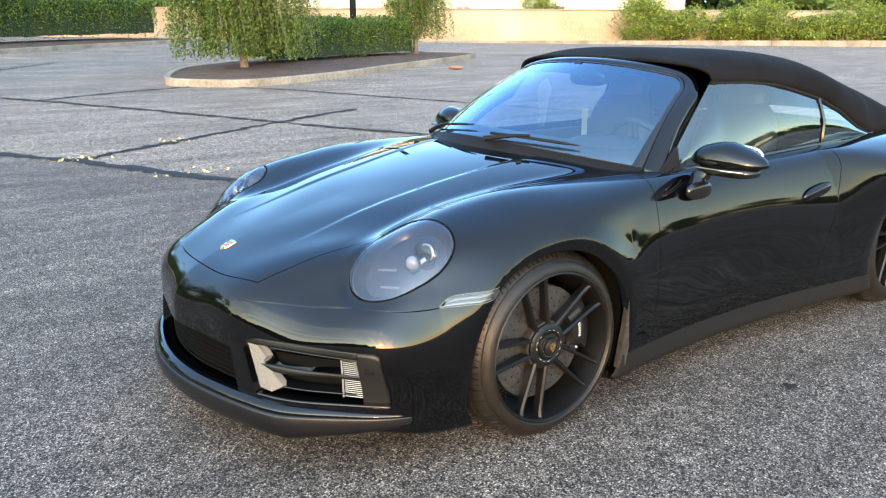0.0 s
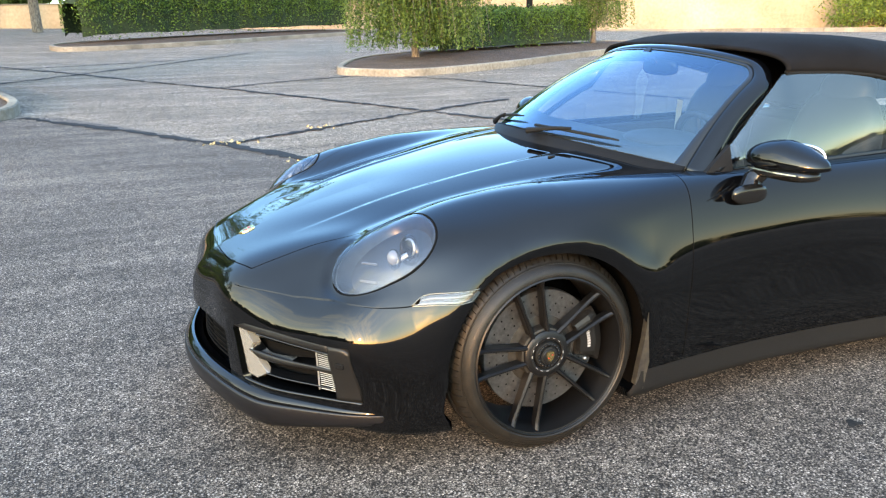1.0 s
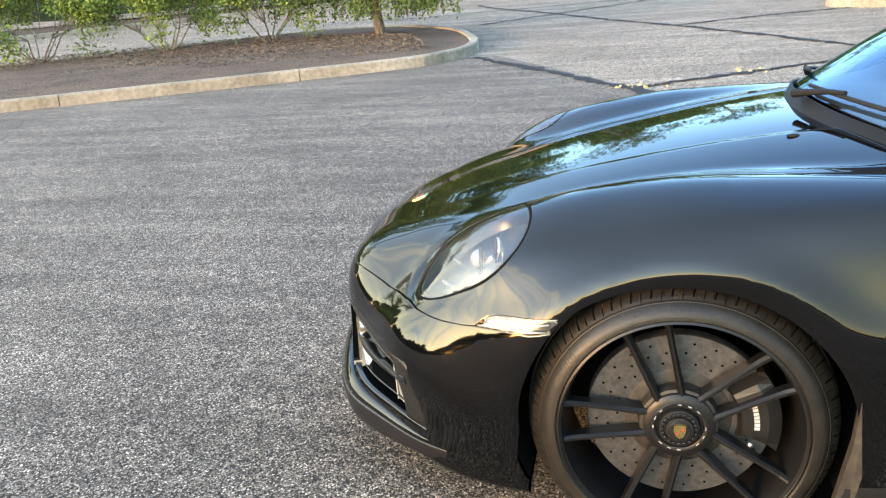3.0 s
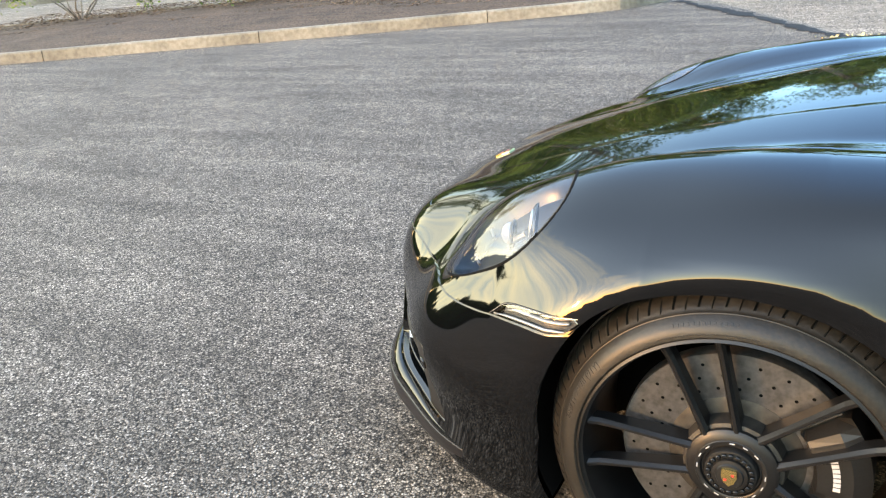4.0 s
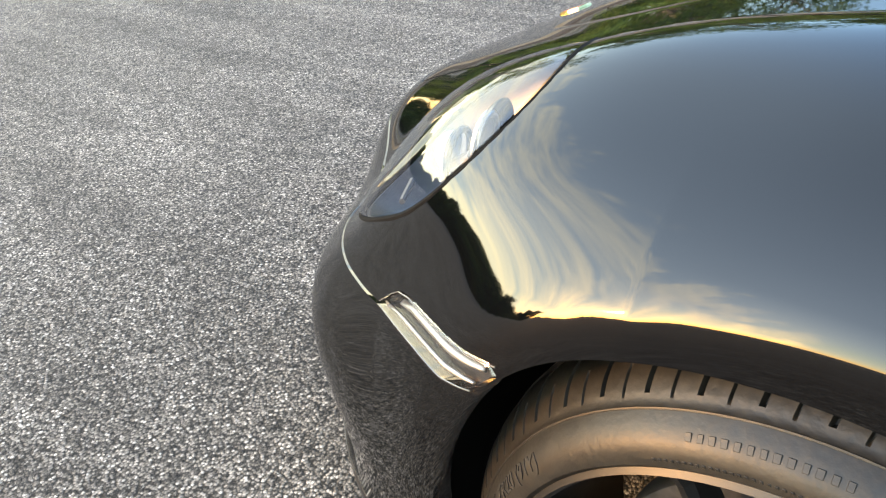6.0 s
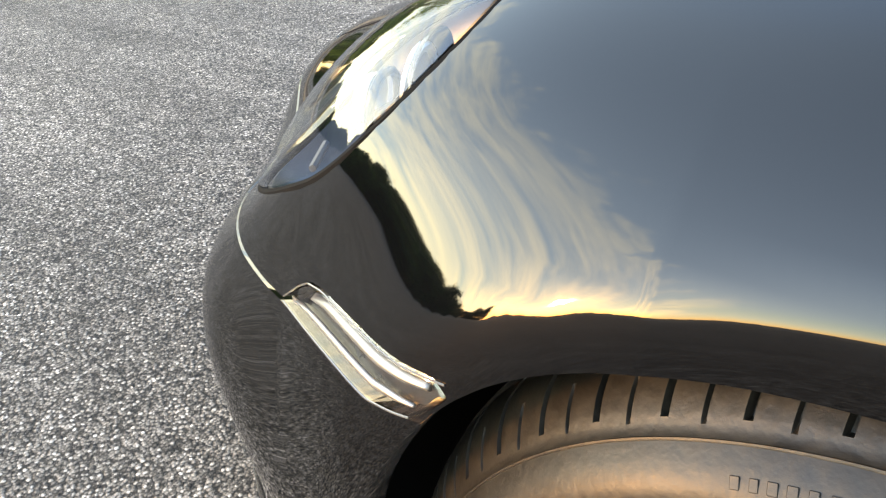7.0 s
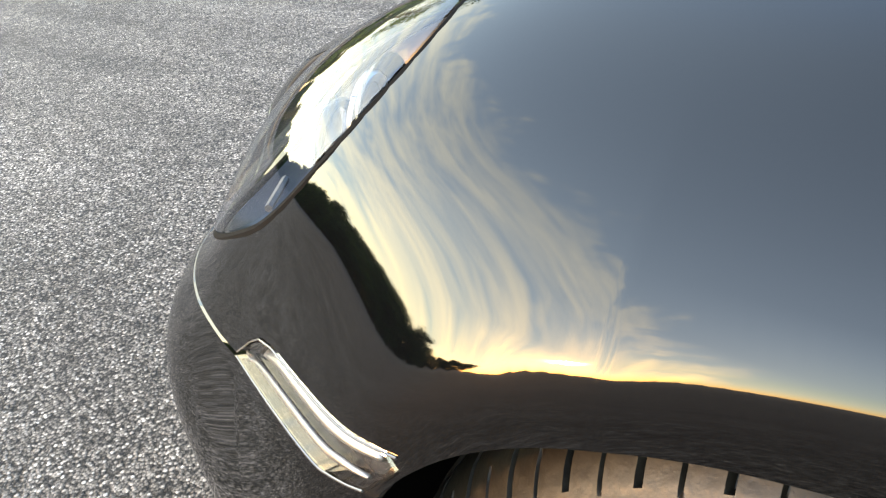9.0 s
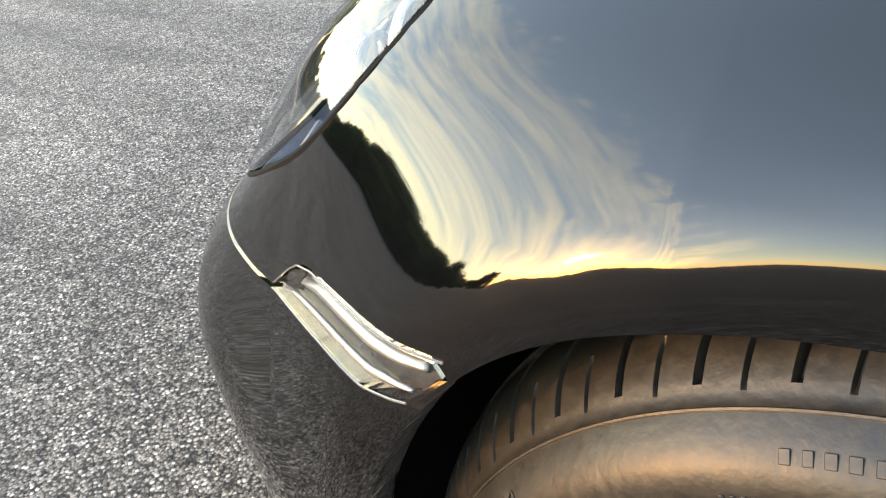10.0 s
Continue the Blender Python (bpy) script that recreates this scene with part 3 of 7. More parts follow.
def weeping_tree(x, y, height, radius, name, label, strands, rng, low=0.35):
    """A weeping cherry: a bent trunk, arching limbs, and long hanging strands of narrow leaves."""
    z = float(ground_z(x, y)) + 0.12
    root = thing(name, label, "tree", (x, y, z))
    bm = bmesh.new()
    tube(bm, [(0, 0, -0.1), (0.04, 0.02, 0.4), (-0.03, 0.03, height * 0.45), (0.02, 0, height * 0.8)], [0.11, 0.085, 0.07, 0.045], 10)
    part("trunk", bm, BARK, root)
    cent, tips = [], []
    bm = bmesh.new()
    for k in range(strands):
        a = rng.uniform(0, 2 * math.pi)
        r = radius * math.sqrt(rng.uniform(0.05, 1)) * (0.8 + 0.25 * math.sin(3 * a + 1))
        top = height * rng.uniform(0.7, 1.0) - 0.25 * r
        foot = low + rng.uniform(0, 0.9) ** 2 * height * 0.6
        o = Vector((0.3 * r * math.cos(a), 0.3 * r * math.sin(a), height * 0.75))
        e = Vector((r * math.cos(a), r * math.sin(a), top))
        f = Vector((r * 1.12 * math.cos(a + 0.1), r * 1.12 * math.sin(a + 0.1), min(foot, top - 0.2)))
        if k % 6 == 0:
            tube(bm, [o, o.lerp(e, 0.5) + Vector((0, 0, 0.15)), e, e.lerp(f, 0.5) + Vector((0.03, 0, 0)), f], [0.02, 0.014, 0.009, 0.005, 0.003], 5)
        for t in np.arange(0, 1, 0.022 / max(0.4, (e - f).length) * 1.0):
            p = e.lerp(f, t)
            cent.append((p[0] + rng.normal(0, 0.035), p[1] + rng.normal(0, 0.035), p[2] + rng.normal(0, 0.03)))
        for t in np.arange(0.3, 1, 0.06):
            p = o.lerp(e, t)
            cent.append((p[0] + rng.normal(0, 0.08), p[1] + rng.normal(0, 0.08), p[2] + rng.normal(0, 0.06)))
    part("branchwork", bm, BARK, root)
    v, f = foliage(rng, np.array(cent), 0.062, 0.9)
    pydata("hanging_leaves", v, f, WILLOW_LEAF, root, smooth=False)
    return root


def shrub(x, y, height, radius, name, label, rng, leafy=0.5, leaf_count=1500):
    """A loose shrub: many thin bare stems from one foot with leaves towards their ends."""
    z = float(ground_z(x, y)) + 0.13
    root = thing(name, label, "shrub", (x, y, z))
    cent = []
    bm = bmesh.new()

    def grow(p, d, ln, r, depth):
        q = p + d * ln * 0.5 + Vector(rng.normal(0, 0.04 * ln, 3))
        e = p + d * ln
        tube(bm, [p, q, e], [r, r * 0.8, r * 0.6], 5, cap=False)
        if depth == 0:
            for k in range(int(leaf_count / 60)):
                cent.append(tuple(e + Vector(rng.normal(0, 0.11, 3))))
            return
        if rng.uniform() < leafy:
            for k in range(3):
                cent.append(tuple(e + Vector(rng.normal(0, 0.09, 3))))
        for k in range(3):
            nd = (d + Vector(rng.normal(0, 0.42, 3)) + Vector((0, 0, 0.12))).normalized()
            grow(e, nd, ln * rng.uniform(0.6, 0.85), r * 0.62, depth - 1)
    for k in range(7):
        a = k * 0.9 + rng.uniform(-0.3, 0.3)
        d = Vector((math.cos(a) * radius / height * 1.1, math.sin(a) * radius / height * 1.1, 0.8)).normalized()
        grow(Vector((0.03 * math.cos(a), 0.03 * math.sin(a), -0.03)), d, height * 0.40, 0.018, 3)
    part("branchwork", bm, BARK, root)
    v, f = foliage(rng, np.array(cent), 0.066, 0.0)
    pydata("leaf_spray", v, f, SHRUB_LEAF, root, smooth=False)
    return root


def tall_tree(x, y, height, radius, name, label, rng, clumps=60, per=90, leaf=0.28, trunk_h=0.35):
    z = float(ground_z(x, y))
    root = thing(name, label, "tree", (x, y, z))
    bm = bmesh.new()
    tube(bm, [(0, 0, -0.2), (0.1, 0.05, height * 0.3), (0.0, 0.1, height * 0.65), (0.1, 0, height * 0.92)], [height * 0.022, height * 0.018, height * 0.011, 0.03], 9)
    cs = []
    for k in range(clumps):
        t = rng.uniform(trunk_h, 1.0)
        a = rng.uniform(0, 2 * math.pi)
        rr = radius * math.sqrt(max(0.03, 1 - ((t - 0.55) / 0.5) ** 2)) * rng.uniform(0.35, 1.0)
        c = np.array([rr * math.cos(a), rr * math.sin(a), height * t])
        cs.append(c)
        if k % 2 == 0:
            tube(bm, [(0, 0, height * (t - 0.12)), tuple(c * np.array([0.5, 0.5, 1]) - np.array([0, 0, height * 0.04])), tuple(c)], [0.09, 0.05, 0.02], 5, cap=False)
    part("trunk", bm, BARK, root)
    cs = np.array(cs)
    p = np.repeat(cs, per, 0)
    p = p + rng.normal(0, 1, p.shape) * radius * np.array([0.17, 0.17, 0.11])
    v, f = foliage(rng, p, leaf, 0.3)
    pydata("crown", v, f, TREE_LEAF, root, smooth=False)
    return root


def build_lot():
    build_ground()
    rng = np.random.default_rng(4)
    crack([(2.25, -9.0), (0.65, -6.77), (0.04, -5.9), (-0.84, -4.25), (-2.6, -1.2)], 0.17, TAR, "tar_joint", "dark tar-filled joint between two asphalt fields", rng)
    crack([(0.04, -5.9), (-1.3, -6.75), (-2.85, -7.62), (-4.6, -8.4)], 0.12, TAR, "tar_crack", "ragged tar-filled crack in worn asphalt", rng)
    crack([(4.2, -20.5), (3.6, -19.2), (-0.86, -11.5), (-2.85, -7.62), (-3.8, -5.95), (-6.0, -2.2)], 0.13, TAR, "tar_crack", "long narrow tar-filled crack across the lot", rng)
    crack([(-0.6, -11.9), (-2.2, -12.8), (-3.6, -13.35)], 0.10, TAR, "tar_crack", "short thin tar-filled crack in the lot", rng)
    crack([(-4.4, -12.7), (-5.1, -11.9), (-6.6, -8.7), (-8.0, -5.5)], 0.10, TAR, "tar_crack", "thin tar-filled crack behind the car", rng)
    crack([(-0.5, -19.5), (2.5, -18.3), (6, -17.2)], 0.11, TAR, "tar_crack", "thin dark crack in the far lot", rng)
    crack([(-3.0, -22), (1.5, -16.0), (3.0, -14.2)], 0.11, TAR, "tar_crack", "thin dark crack in the far lot", rng)
    # dry grass in the joints
    for k, (x, y, n) in enumerate([(0.1, -5.95, 26), (-1.2, -6.68, 14), (-0.6, -4.75, 16)]):
        p = np.column_stack([rng.normal(x, 0.16, n), rng.normal(y, 0.08, n), rng.uniform(0.004, 0.015, n)])
        p[:, 2] += ground_z(p[:, 0], p[:, 1])
        v, f = foliage(rng, p, 0.06, 0.0, np.array([[0, 0, 0.1]]))
        tagged(pydata("dry_grass_tuft", v, f, STRAW, smooth=False), "flat tuft of dry straw-coloured grass in a crack", "grass", kind="stuff")
    # islands
    island([(2.33, -9.5), (2.55, -8.75), (3.2, -8.1), (5.8, -6.8), (8.3, -5.7), (12.5, -3.9), (18, -1.8), (19.5, -3.6), (14, -8.6), (9.5, -11.6), (6.6, -13.9), (4.9, -14.0), (3.3, -12.6), (2.5, -10.7)],
           "planted_island", "long kerbed island of bark mulch with shrubs")
    island([(-3.45, -14.3), (-3.75, -13.3), (-4.9, -12.85), (-7.4, -14.0), (-10.2, -15.9), (-15.6, -19.5), (-16.4, -21.0), (-15.2, -22.0), (-12, -21.5), (-8, -19.5), (-5.0, -17.3)],
           "planted_island", "kerbed island with a hedge and a weeping tree")
    island([(2.6, -25.8), (1.6, -25.0), (-2.2, -27.3), (-5.5, -30.4), (-10.6, -34.9), (-11.5, -37.0), (-8, -37.5), (-2, -32.8), (2.2, -28.3)],
           "planted_island", "far kerbed island with a clipped hedge")
    island([(30, -8), (22, -13.5), (15, -20.8), (9, -27.0), (9.5, -29), (14, -27), (24, -17), (32, -10.5)], "planted_island", "far kerbed island behind the shrubs")
    # planting
    weeping_tree(4.5, -12.0, 2.9, 1.8, "weeping_tree", "small weeping tree with hanging pale green leaves", 600, rng, 0.3)
    shrub(6.45, -11.5, 1.35, 0.8, "loose_shrub", "half-bare shrub with grey stems in mulch", rng, 0.5, 2600)
    shrub(8.15, -10.85, 1.45, 0.95, "loose_shrub", "half-bare shrub with grey stems in mulch", rng, 0.6, 3200)
    shrub(10.3, -10.2, 1.6, 1.1, "loose_shrub", "leafy shrub with grey stems in mulch", rng, 0.8, 4200)
    shrub(13.2, -8.6, 1.7, 1.2, "loose_shrub", "leafy shrub with grey stems in mulch", rng, 0.8, 4200)
    weeping_tree(-5.9, -15.9, 3.1, 1.75, "weeping_tree", "weeping tree with sparse trailing branches over the kerb", 640, rng, 0.25)
    weeping_tree(-13.6, -20.0, 2.8, 1.1, "weeping_tree", "small weeping tree at the hedge's end", 330, rng, 0.5)
    hedge(-6.6, -17.0, -13.2, -20.2, 1.3, 1.15, "hedge", "low clipped dark green hedge", 15000, rng, 0.075)
    hedge(2.0, -27.4, -9.6, -36.2, 1.6, 1.75, "hedge", "tall clipped dark green hedge on the far island", 26000, rng, 0.095)
    hedge(11, -26.5, 26, -15.5, 1.6, 1.6, "hedge", "long green hedge behind the shrubs", 14000, rng, 0.11)
    # loose bark on the long island
    r2 = np.random.default_rng(31)
    n = 16000
    a, b = np.array([2.9, -9.2]), np.array([13.0, -4.8])
    k = r2.uniform(0, 1, n)
    w = r2.uniform(0.0, 4.6, n) * np.clip(0.45 + 3 * k, 0, 1)
    p = a + np.outer(k, b - a) + np.outer(w, np.array([0.40, -0.92]))
    c = np.column_stack([p, ground_z(p[:, 0], p[:, 1]) + 0.155 + 0.05 * np.clip(w, 0, 1)])
    v, f = foliage(r2, c, 0.06, 0.0)
    v = np.array(v)
    cz = np.repeat(c[:, 2], len(v) // n)
    v[:, 2] = cz + (v[:, 2] - cz) * 0.35
    tagged(pydata("bark_chip", v, f, BARK_CHIP, smooth=False), "loose brown bark chips on the mulch", "mulch", kind="stuff")
    # lamp post beyond the hedge, an orange rag by the kerb, an oil spot
    z = float(ground_z(-10.9, -19.4))
    post = thing("lamp_post", "dark square lamp post behind the hedge", "lamp post", (-10.9, -19.4, z))
    bm = bmesh.new()
    box(bm, (-0.075, -0.075, 0.0), (0.075, 0.075, 6.5), 0.015)
    part("pole", bm, TRIM, post)
    bm = bmesh.new()
    box(bm, (-0.22, -0.22, -0.05), (0.22, 0.22, 0.5), 0.04)
    part("footing", bm, CONCRETE, post)
    bm = bmesh.new()
    g = r2.normal(0, 1, (26, 3)) * np.array([0.10, 0.09, 0.04])
    for q in g:
        bm.verts.new((q[0], q[1], abs(q[2])))
    bmesh.ops.convex_hull(bm, input=bm.verts[:])
    rag = part("cloth", bm, RAG, thing("orange_rag", "crumpled faded orange rag beside the kerb", "rag", (-11.8, -15.4, float(ground_z(-11.8, -15.4)) + 0.005)))
    vs, fs = [], []
    for q in range(28):
        a = 2 * math.pi * q / 28
        rr = 0.022 * (1 + 0.35 * math.sin(3 * a) + r2.normal(0, 0.08))
        vs.append((-1.06 + 1.3 * rr * math.cos(a), 1.16 + rr * math.sin(a), 0.0075))
    tagged(pydata("oil_spot", vs, [tuple(range(28))], TAR), "small dark spot on the asphalt", "stain", kind="structure")


BARK_CHIP = textured(material("bark_chip", rough=0.95), 14, (0.04, 0.023, 0.015), (0.21, 0.135, 0.09))
RAG = textured(material("orange_cloth", rough=0.9), 30, (0.45, 0.13, 0.05), (0.6, 0.2, 0.09))
build_lot()


# ---- beyond the lot ----
W0, W1 = np.array([-33.5, -30.5]), np.array([-25.8, -34.6])
WD = (W1 - W0) / np.linalg.norm(W1 - W0)
WN = np.array([-WD[1], WD[0]]) if WD[0] < 0 else np.array([WD[1], -WD[0]])  # away from the lot


def wall_frame(along, back):
    p = W0 + WD * along + WN * back
    return p[0], p[1], float(ground_z(p[0], p[1]))


def oriented_box(name, a0, a1, b0, b1, z0, z1, mat, parent=None, label="", bevel=0.01):
    bm = bmesh.new()
    box(bm, (a0, b0, z0), (a1, b1, z1), bevel, 1)
    x, y, z = wall_frame(0, 0)
    ang = math.atan2(WD[1], WD[0])
    flip = 1 if WN.dot(np.array([-WD[1], WD[0]])) > 0 else -1
    for v in bm.verts:
        v.co.y *= flip
    if flip < 0:
        bmesh.ops.reverse_faces(bm, faces=bm.faces)
    ob = part(name, bm, mat, parent, label, smooth=False)
    if parent is None or parent.type == "EMPTY":
        ob.matrix_basis = pose(x, y, z, 0, 0, math.degrees(ang))
    return ob


def far_side():
    rng = np.random.default_rng(9)
    w = oriented_box("boundary_wall", -26, 60, 0, 0.25, -1.2, 1.75, STUCCO)
    tagged(w, "long pinkish stucco boundary wall", "wall", kind="structure")
    cap = oriented_box("wall_coping", -26, 60, -0.05, 0.30, 1.75, 1.83, CONCRETE, w)
    g = oriented_box("grass_strip", -1.0, 60, -2.6, -0.02, -0.9, 0.06, GRASS)
    tagged(g, "narrow strip of mown grass along the wall", "grass", kind="structure")
    g2 = oriented_box("planting_strip", -30, -1.05, -2.6, -0.02, -0.9, 0.08, MULCH)
    tagged(g2, "bare earth strip below the bushes", "ground", kind="structure")
    for k in range(30):
        kb = oriented_box("kerb_stone", -30 + k * 3.0, -27.02 + k * 3.0, -2.78, -2.62, -0.9, 0.14, CONCRETE, None)
        tagged(kb, "long concrete kerb stone along the far road", "kerb", group="far kerb", kind="structure")
    # cream house behind the wall
    house = thing("house", "two-storey cream stucco house behind the wall", "house")

    def hp(name, a0, a1, b0, b1, z0, z1, mat, parent=house, label=""):
        return oriented_box(name, a0, a1, b0, b1, z0, z1, mat, parent, label)
    hp("wall", -9, 22, 9, 18, -1, 6.2, CREAM)
    for k, (a, wd, z0, z1) in enumerate([(-6.5, 1.6, 0.3, 2.3), (-0.5, 2.2, 0.2, 2.3), (6.0, 1.0, 0.9, 2.2), (9.5, 1.8, 0.3, 2.3), (15, 1.2, 0.9, 2.2), (-5, 1.4, 3.6, 5.0), (4, 1.4, 3.6, 5.0), (12, 1.4, 3.6, 5.0)]):
        fr = hp("window", a, a + wd, 8.93, 9.02, z0, z1, WHITE_FRAME, house, "white-framed window")
        for j in range(2):
            p = hp("pane", a + 0.06 + j * wd / 2, a + wd / 2 - 0.03 + j * wd / 2, 8.90, 8.94, z0 + 0.06, z1 - 0.06, FAR_GLASS, fr)
    bm = bmesh.new()
    prism(bm, [(8.4, 6.2), (18.6, 6.2), (13.5, 8.6)], lambda u, q: (-9.6, u, q), lambda u, q: (22.6, u, q))
    flip = 1 if WN.dot(np.array([-WD[1], WD[0]])) > 0 else -1
    for v in bm.verts:
        v.co.y *= flip
    bmesh.ops.recalc_face_normals(bm, faces=bm.faces)
    rf = part("roof", bm, ROOF, house, "brown shingle roof", smooth=False)
    rf.matrix_basis = oriented_box_pose()
    # untidy bushes along the planting strip, and a few behind
    for k in range(11):
        a = -2.2 - k * 2.35 + rng.uniform(-0.4, 0.4)
        x, y, z = wall_frame(a, -1.2 + rng.uniform(-0.3, 0.3))
        bush(x, y, rng.uniform(1.5, 2.3) if k % 3 else 2.7, rng.uniform(1.35, 1.8), rng)
    for a, b, h in ((-3.5, 3.0, 2.6), (1.8, 6.5, 3.0), (11, 6.0, 2.5), (-12, 4, 4.5), (-19, 5, 5.0)):
        x, y, z = wall_frame(a, b)
        bush(x, y, h, 1.3, rng)


def oriented_box_pose():
    x, y, z = wall_frame(0, 0)
    return pose(x, y, z, 0, 0, math.degrees(math.atan2(WD[1], WD[0])))


def bush(x, y, h, r, rng):
    """A loose leafy bush with light new growth."""
    z = float(ground_z(x, y))
    root = thing("bush", "overgrown green bush with yellow-green shoots", "bush", (x, y, z), group="bushes along the far road")
    for k in range(7):
        bm = bmesh.new()
        a = k * 0.9
        tube(bm, [(0, 0, 0), (0.3 * r * math.cos(a), 0.3 * r * math.sin(a), h * 0.4), (0.6 * r * math.cos(a), 0.6 * r * math.sin(a), h * 0.75)], [0.03, 0.02, 0.01], 5)
        part("stem", bm, BARK, root)
    n = 62
    c = rng.normal(size=(n, 3))
    c /= np.linalg.norm(c, axis=1, keepdims=True)
    c *= rng.uniform(0.35, 0.95, (n, 1))
    c = c * np.array([r, r, h * 0.5]) + np.array([0, 0, h * 0.52])
    p = np.repeat(c, 70, 0) + rng.normal(0, 0.16, (n * 70, 3)) * np.array([r, r, h * 0.5])
    p = p[p[:, 2] > 0.03]
    v, f = foliage(rng, p, 0.15, 0.0)
    pydata("leaf_mass", v, f, BUSH_LEAF, root, smooth=False)


WHITE_FRAME = material("window_frame", (0.75, 0.74, 0.70), rough=0.6)
FAR_GLASS = material("far_window_glass", (0.03, 0.035, 0.04), rough=0.05)
ROOF = textured(material("shingles", rough=0.9), 8, (0.10, 0.07, 0.05), (0.18, 0.13, 0.10))
BUSH_LEAF = leaves("bush_leaf", (0.04, 0.09, 0.015), (0.24, 0.30, 0.05))


def tree_belt():
    """Woods all round the lot; nearer tall trees stand beyond the planted islands."""
    rng = np.random.default_rng(21)
    near = [(10, -33, 10), (15, -29, 11.5), (20, -25, 10), (26, -21, 12), (4, -44, 12), (-3, -47, 11), (22, -33, 13), (12, -41, 13)]
    for x, y, h in near:
        tall_tree(x, y, h, h * 0.33, "tall_tree", "tall leafy tree with sky between its limbs", rng, 46, 75, 0.34, 0.3)
    src = []
    for k in range(5):
        src.append(tall_tree(74 + 4 * k, 22 + 4 * k, 8.5 + k * 0.8, 4.2, "woodland_tree", "broad dark green tree in the wood's edge", rng, 120, 60, 0.75, 0.04))
        tagged(src[-1], group="wood's edge")
    for k in range(84):
        a = radians(-22 + k * 2.62)
        d = rng.uniform(62, 84)
        x, y = d * math.cos(a), d * math.sin(a)
        s = rng.uniform(0.75, 1.15)
        if 0.72 < a < 1.72:
            continue
        if 1.72 <= a < 3.0:
            s *= 0.38
        elif a < 0.15:
            s *= 0.7
        elif a < 0.72:
            s *= 0.85 - 0.45 * max(0.0, a - 0.35) / 0.37
        c = copy_thing(src[k % 5], Matrix.Translation((x, y, float(ground_z(x, y)) - 0.2)) @ Matrix.Rotation(rng.uniform(0, 6.28), 4, "Z") @ Matrix.Scale(s, 4))
    for k in range(26):
        a = radians(200 + k * 5.4)
        d = rng.uniform(78, 100)
        x, y = d * math.cos(a), d * math.sin(a)
        c = copy_thing(src[k % 5], Matrix.Translation((x, y, float(ground_z(x, y)) - 0.2)) @ Matrix.Rotation(rng.uniform(0, 6.28), 4, "Z") @ Matrix.Scale(rng.uniform(0.9, 1.3), 4))


far_side()
tree_belt()


# ---- the car: its skin as one smooth shape, from which the panels are cut ----
# x forward from the front axle, y to the car's left, z up
HUB_Z, ARCH_R = 0.335, 0.356
hood_mid = spline([1.1, 0.95, 0.8, 0.6, 0.4, 0.2, 0.0, -0.2, -0.4, -0.6, -1.2, -2.0, -2.6, -3.0, -3.4, -3.6],
                  [0.472, 0.562, 0.627, 0.694, 0.752, 0.802, 0.844, 0.880, 0.905, 0.915, 0.92, 0.93, 0.92, 0.87, 0.79, 0.74])
crest_z = spline([1.0, 0.8, 0.65, 0.5, 0.35, 0.2, 0.0, -0.3, -0.6, -1.2, -1.8, -2.3, -2.8, -3.3, -3.6],
                 [0.42, 0.535, 0.628, 0.712, 0.776, 0.818, 0.846, 0.856, 0.855, 0.852, 0.862, 0.878, 0.865, 0.79, 0.72])
crest_y = spline([1.0, 0.6, 0.3, 0.0, -0.4, -1.0, -1.8, -2.4, -3.0, -3.6], [0.56, 0.615, 0.645, 0.665, 0.69, 0.715, 0.73, 0.72, 0.66, 0.6])
side_w = spline([1.2, 0.9, 0.7, 0.46, 0.25, 0.0, -0.3, -0.6, -1.0, -1.4, -1.8, -2.15, -2.45, -2.8, -3.2, -3.6],
                [0.715, 0.78, 0.822, 0.872, 0.913, 0.934, 0.922, 0.890, 0.873, 0.880, 0.908, 0.934, 0.94, 0.925, 0.87, 0.79])


def smax(a, b, k):
    h = np.maximum(k - np.abs(a - b), 0) / k
    return np.maximum(a, b) + h * h * h * k / 6


def top_h(x, a):
    """Height of the upper skin: a crowned lid between two rounded wings."""
    hm, cz, cy = hood_mid(x), crest_z(x), crest_y(x)
    ridge = np.interp(x, [-0.5, -0.22, 0.04, 0.24, 0.42, 0.6], [0.345, 0.310, 0.278, 0.263, 0.254, 0.256])
    lid = hm - 0.10 * a * a - 0.18 * a**4 - 0.0055 / (1 + np.exp(np.clip((a - ridge) / 0.0045, -40, 40))) * np.clip((0.68 - x) / 0.35, 0, 1)
    inner = np.clip((cy - a) / 0.34, 0, None)
    wing_in = cz - 0.16 * inner**2 * 1.0
    outer = np.clip(a - cy, 0, None)
    wing_out = cz - 1.75 * outer**2
    wing = np.where(a < cy, wing_in, wing_out)
    return smax(lid, wing, 0.045)


def nose_x(a, z):
    up = np.clip(z - 0.43, 0, None)
    dn = np.clip(0.30 - z, 0, None)
    return 1.005 - 0.42 * a * a - 0.16 * a**4 - 2.2 * up**2 - 0.6 * dn**2


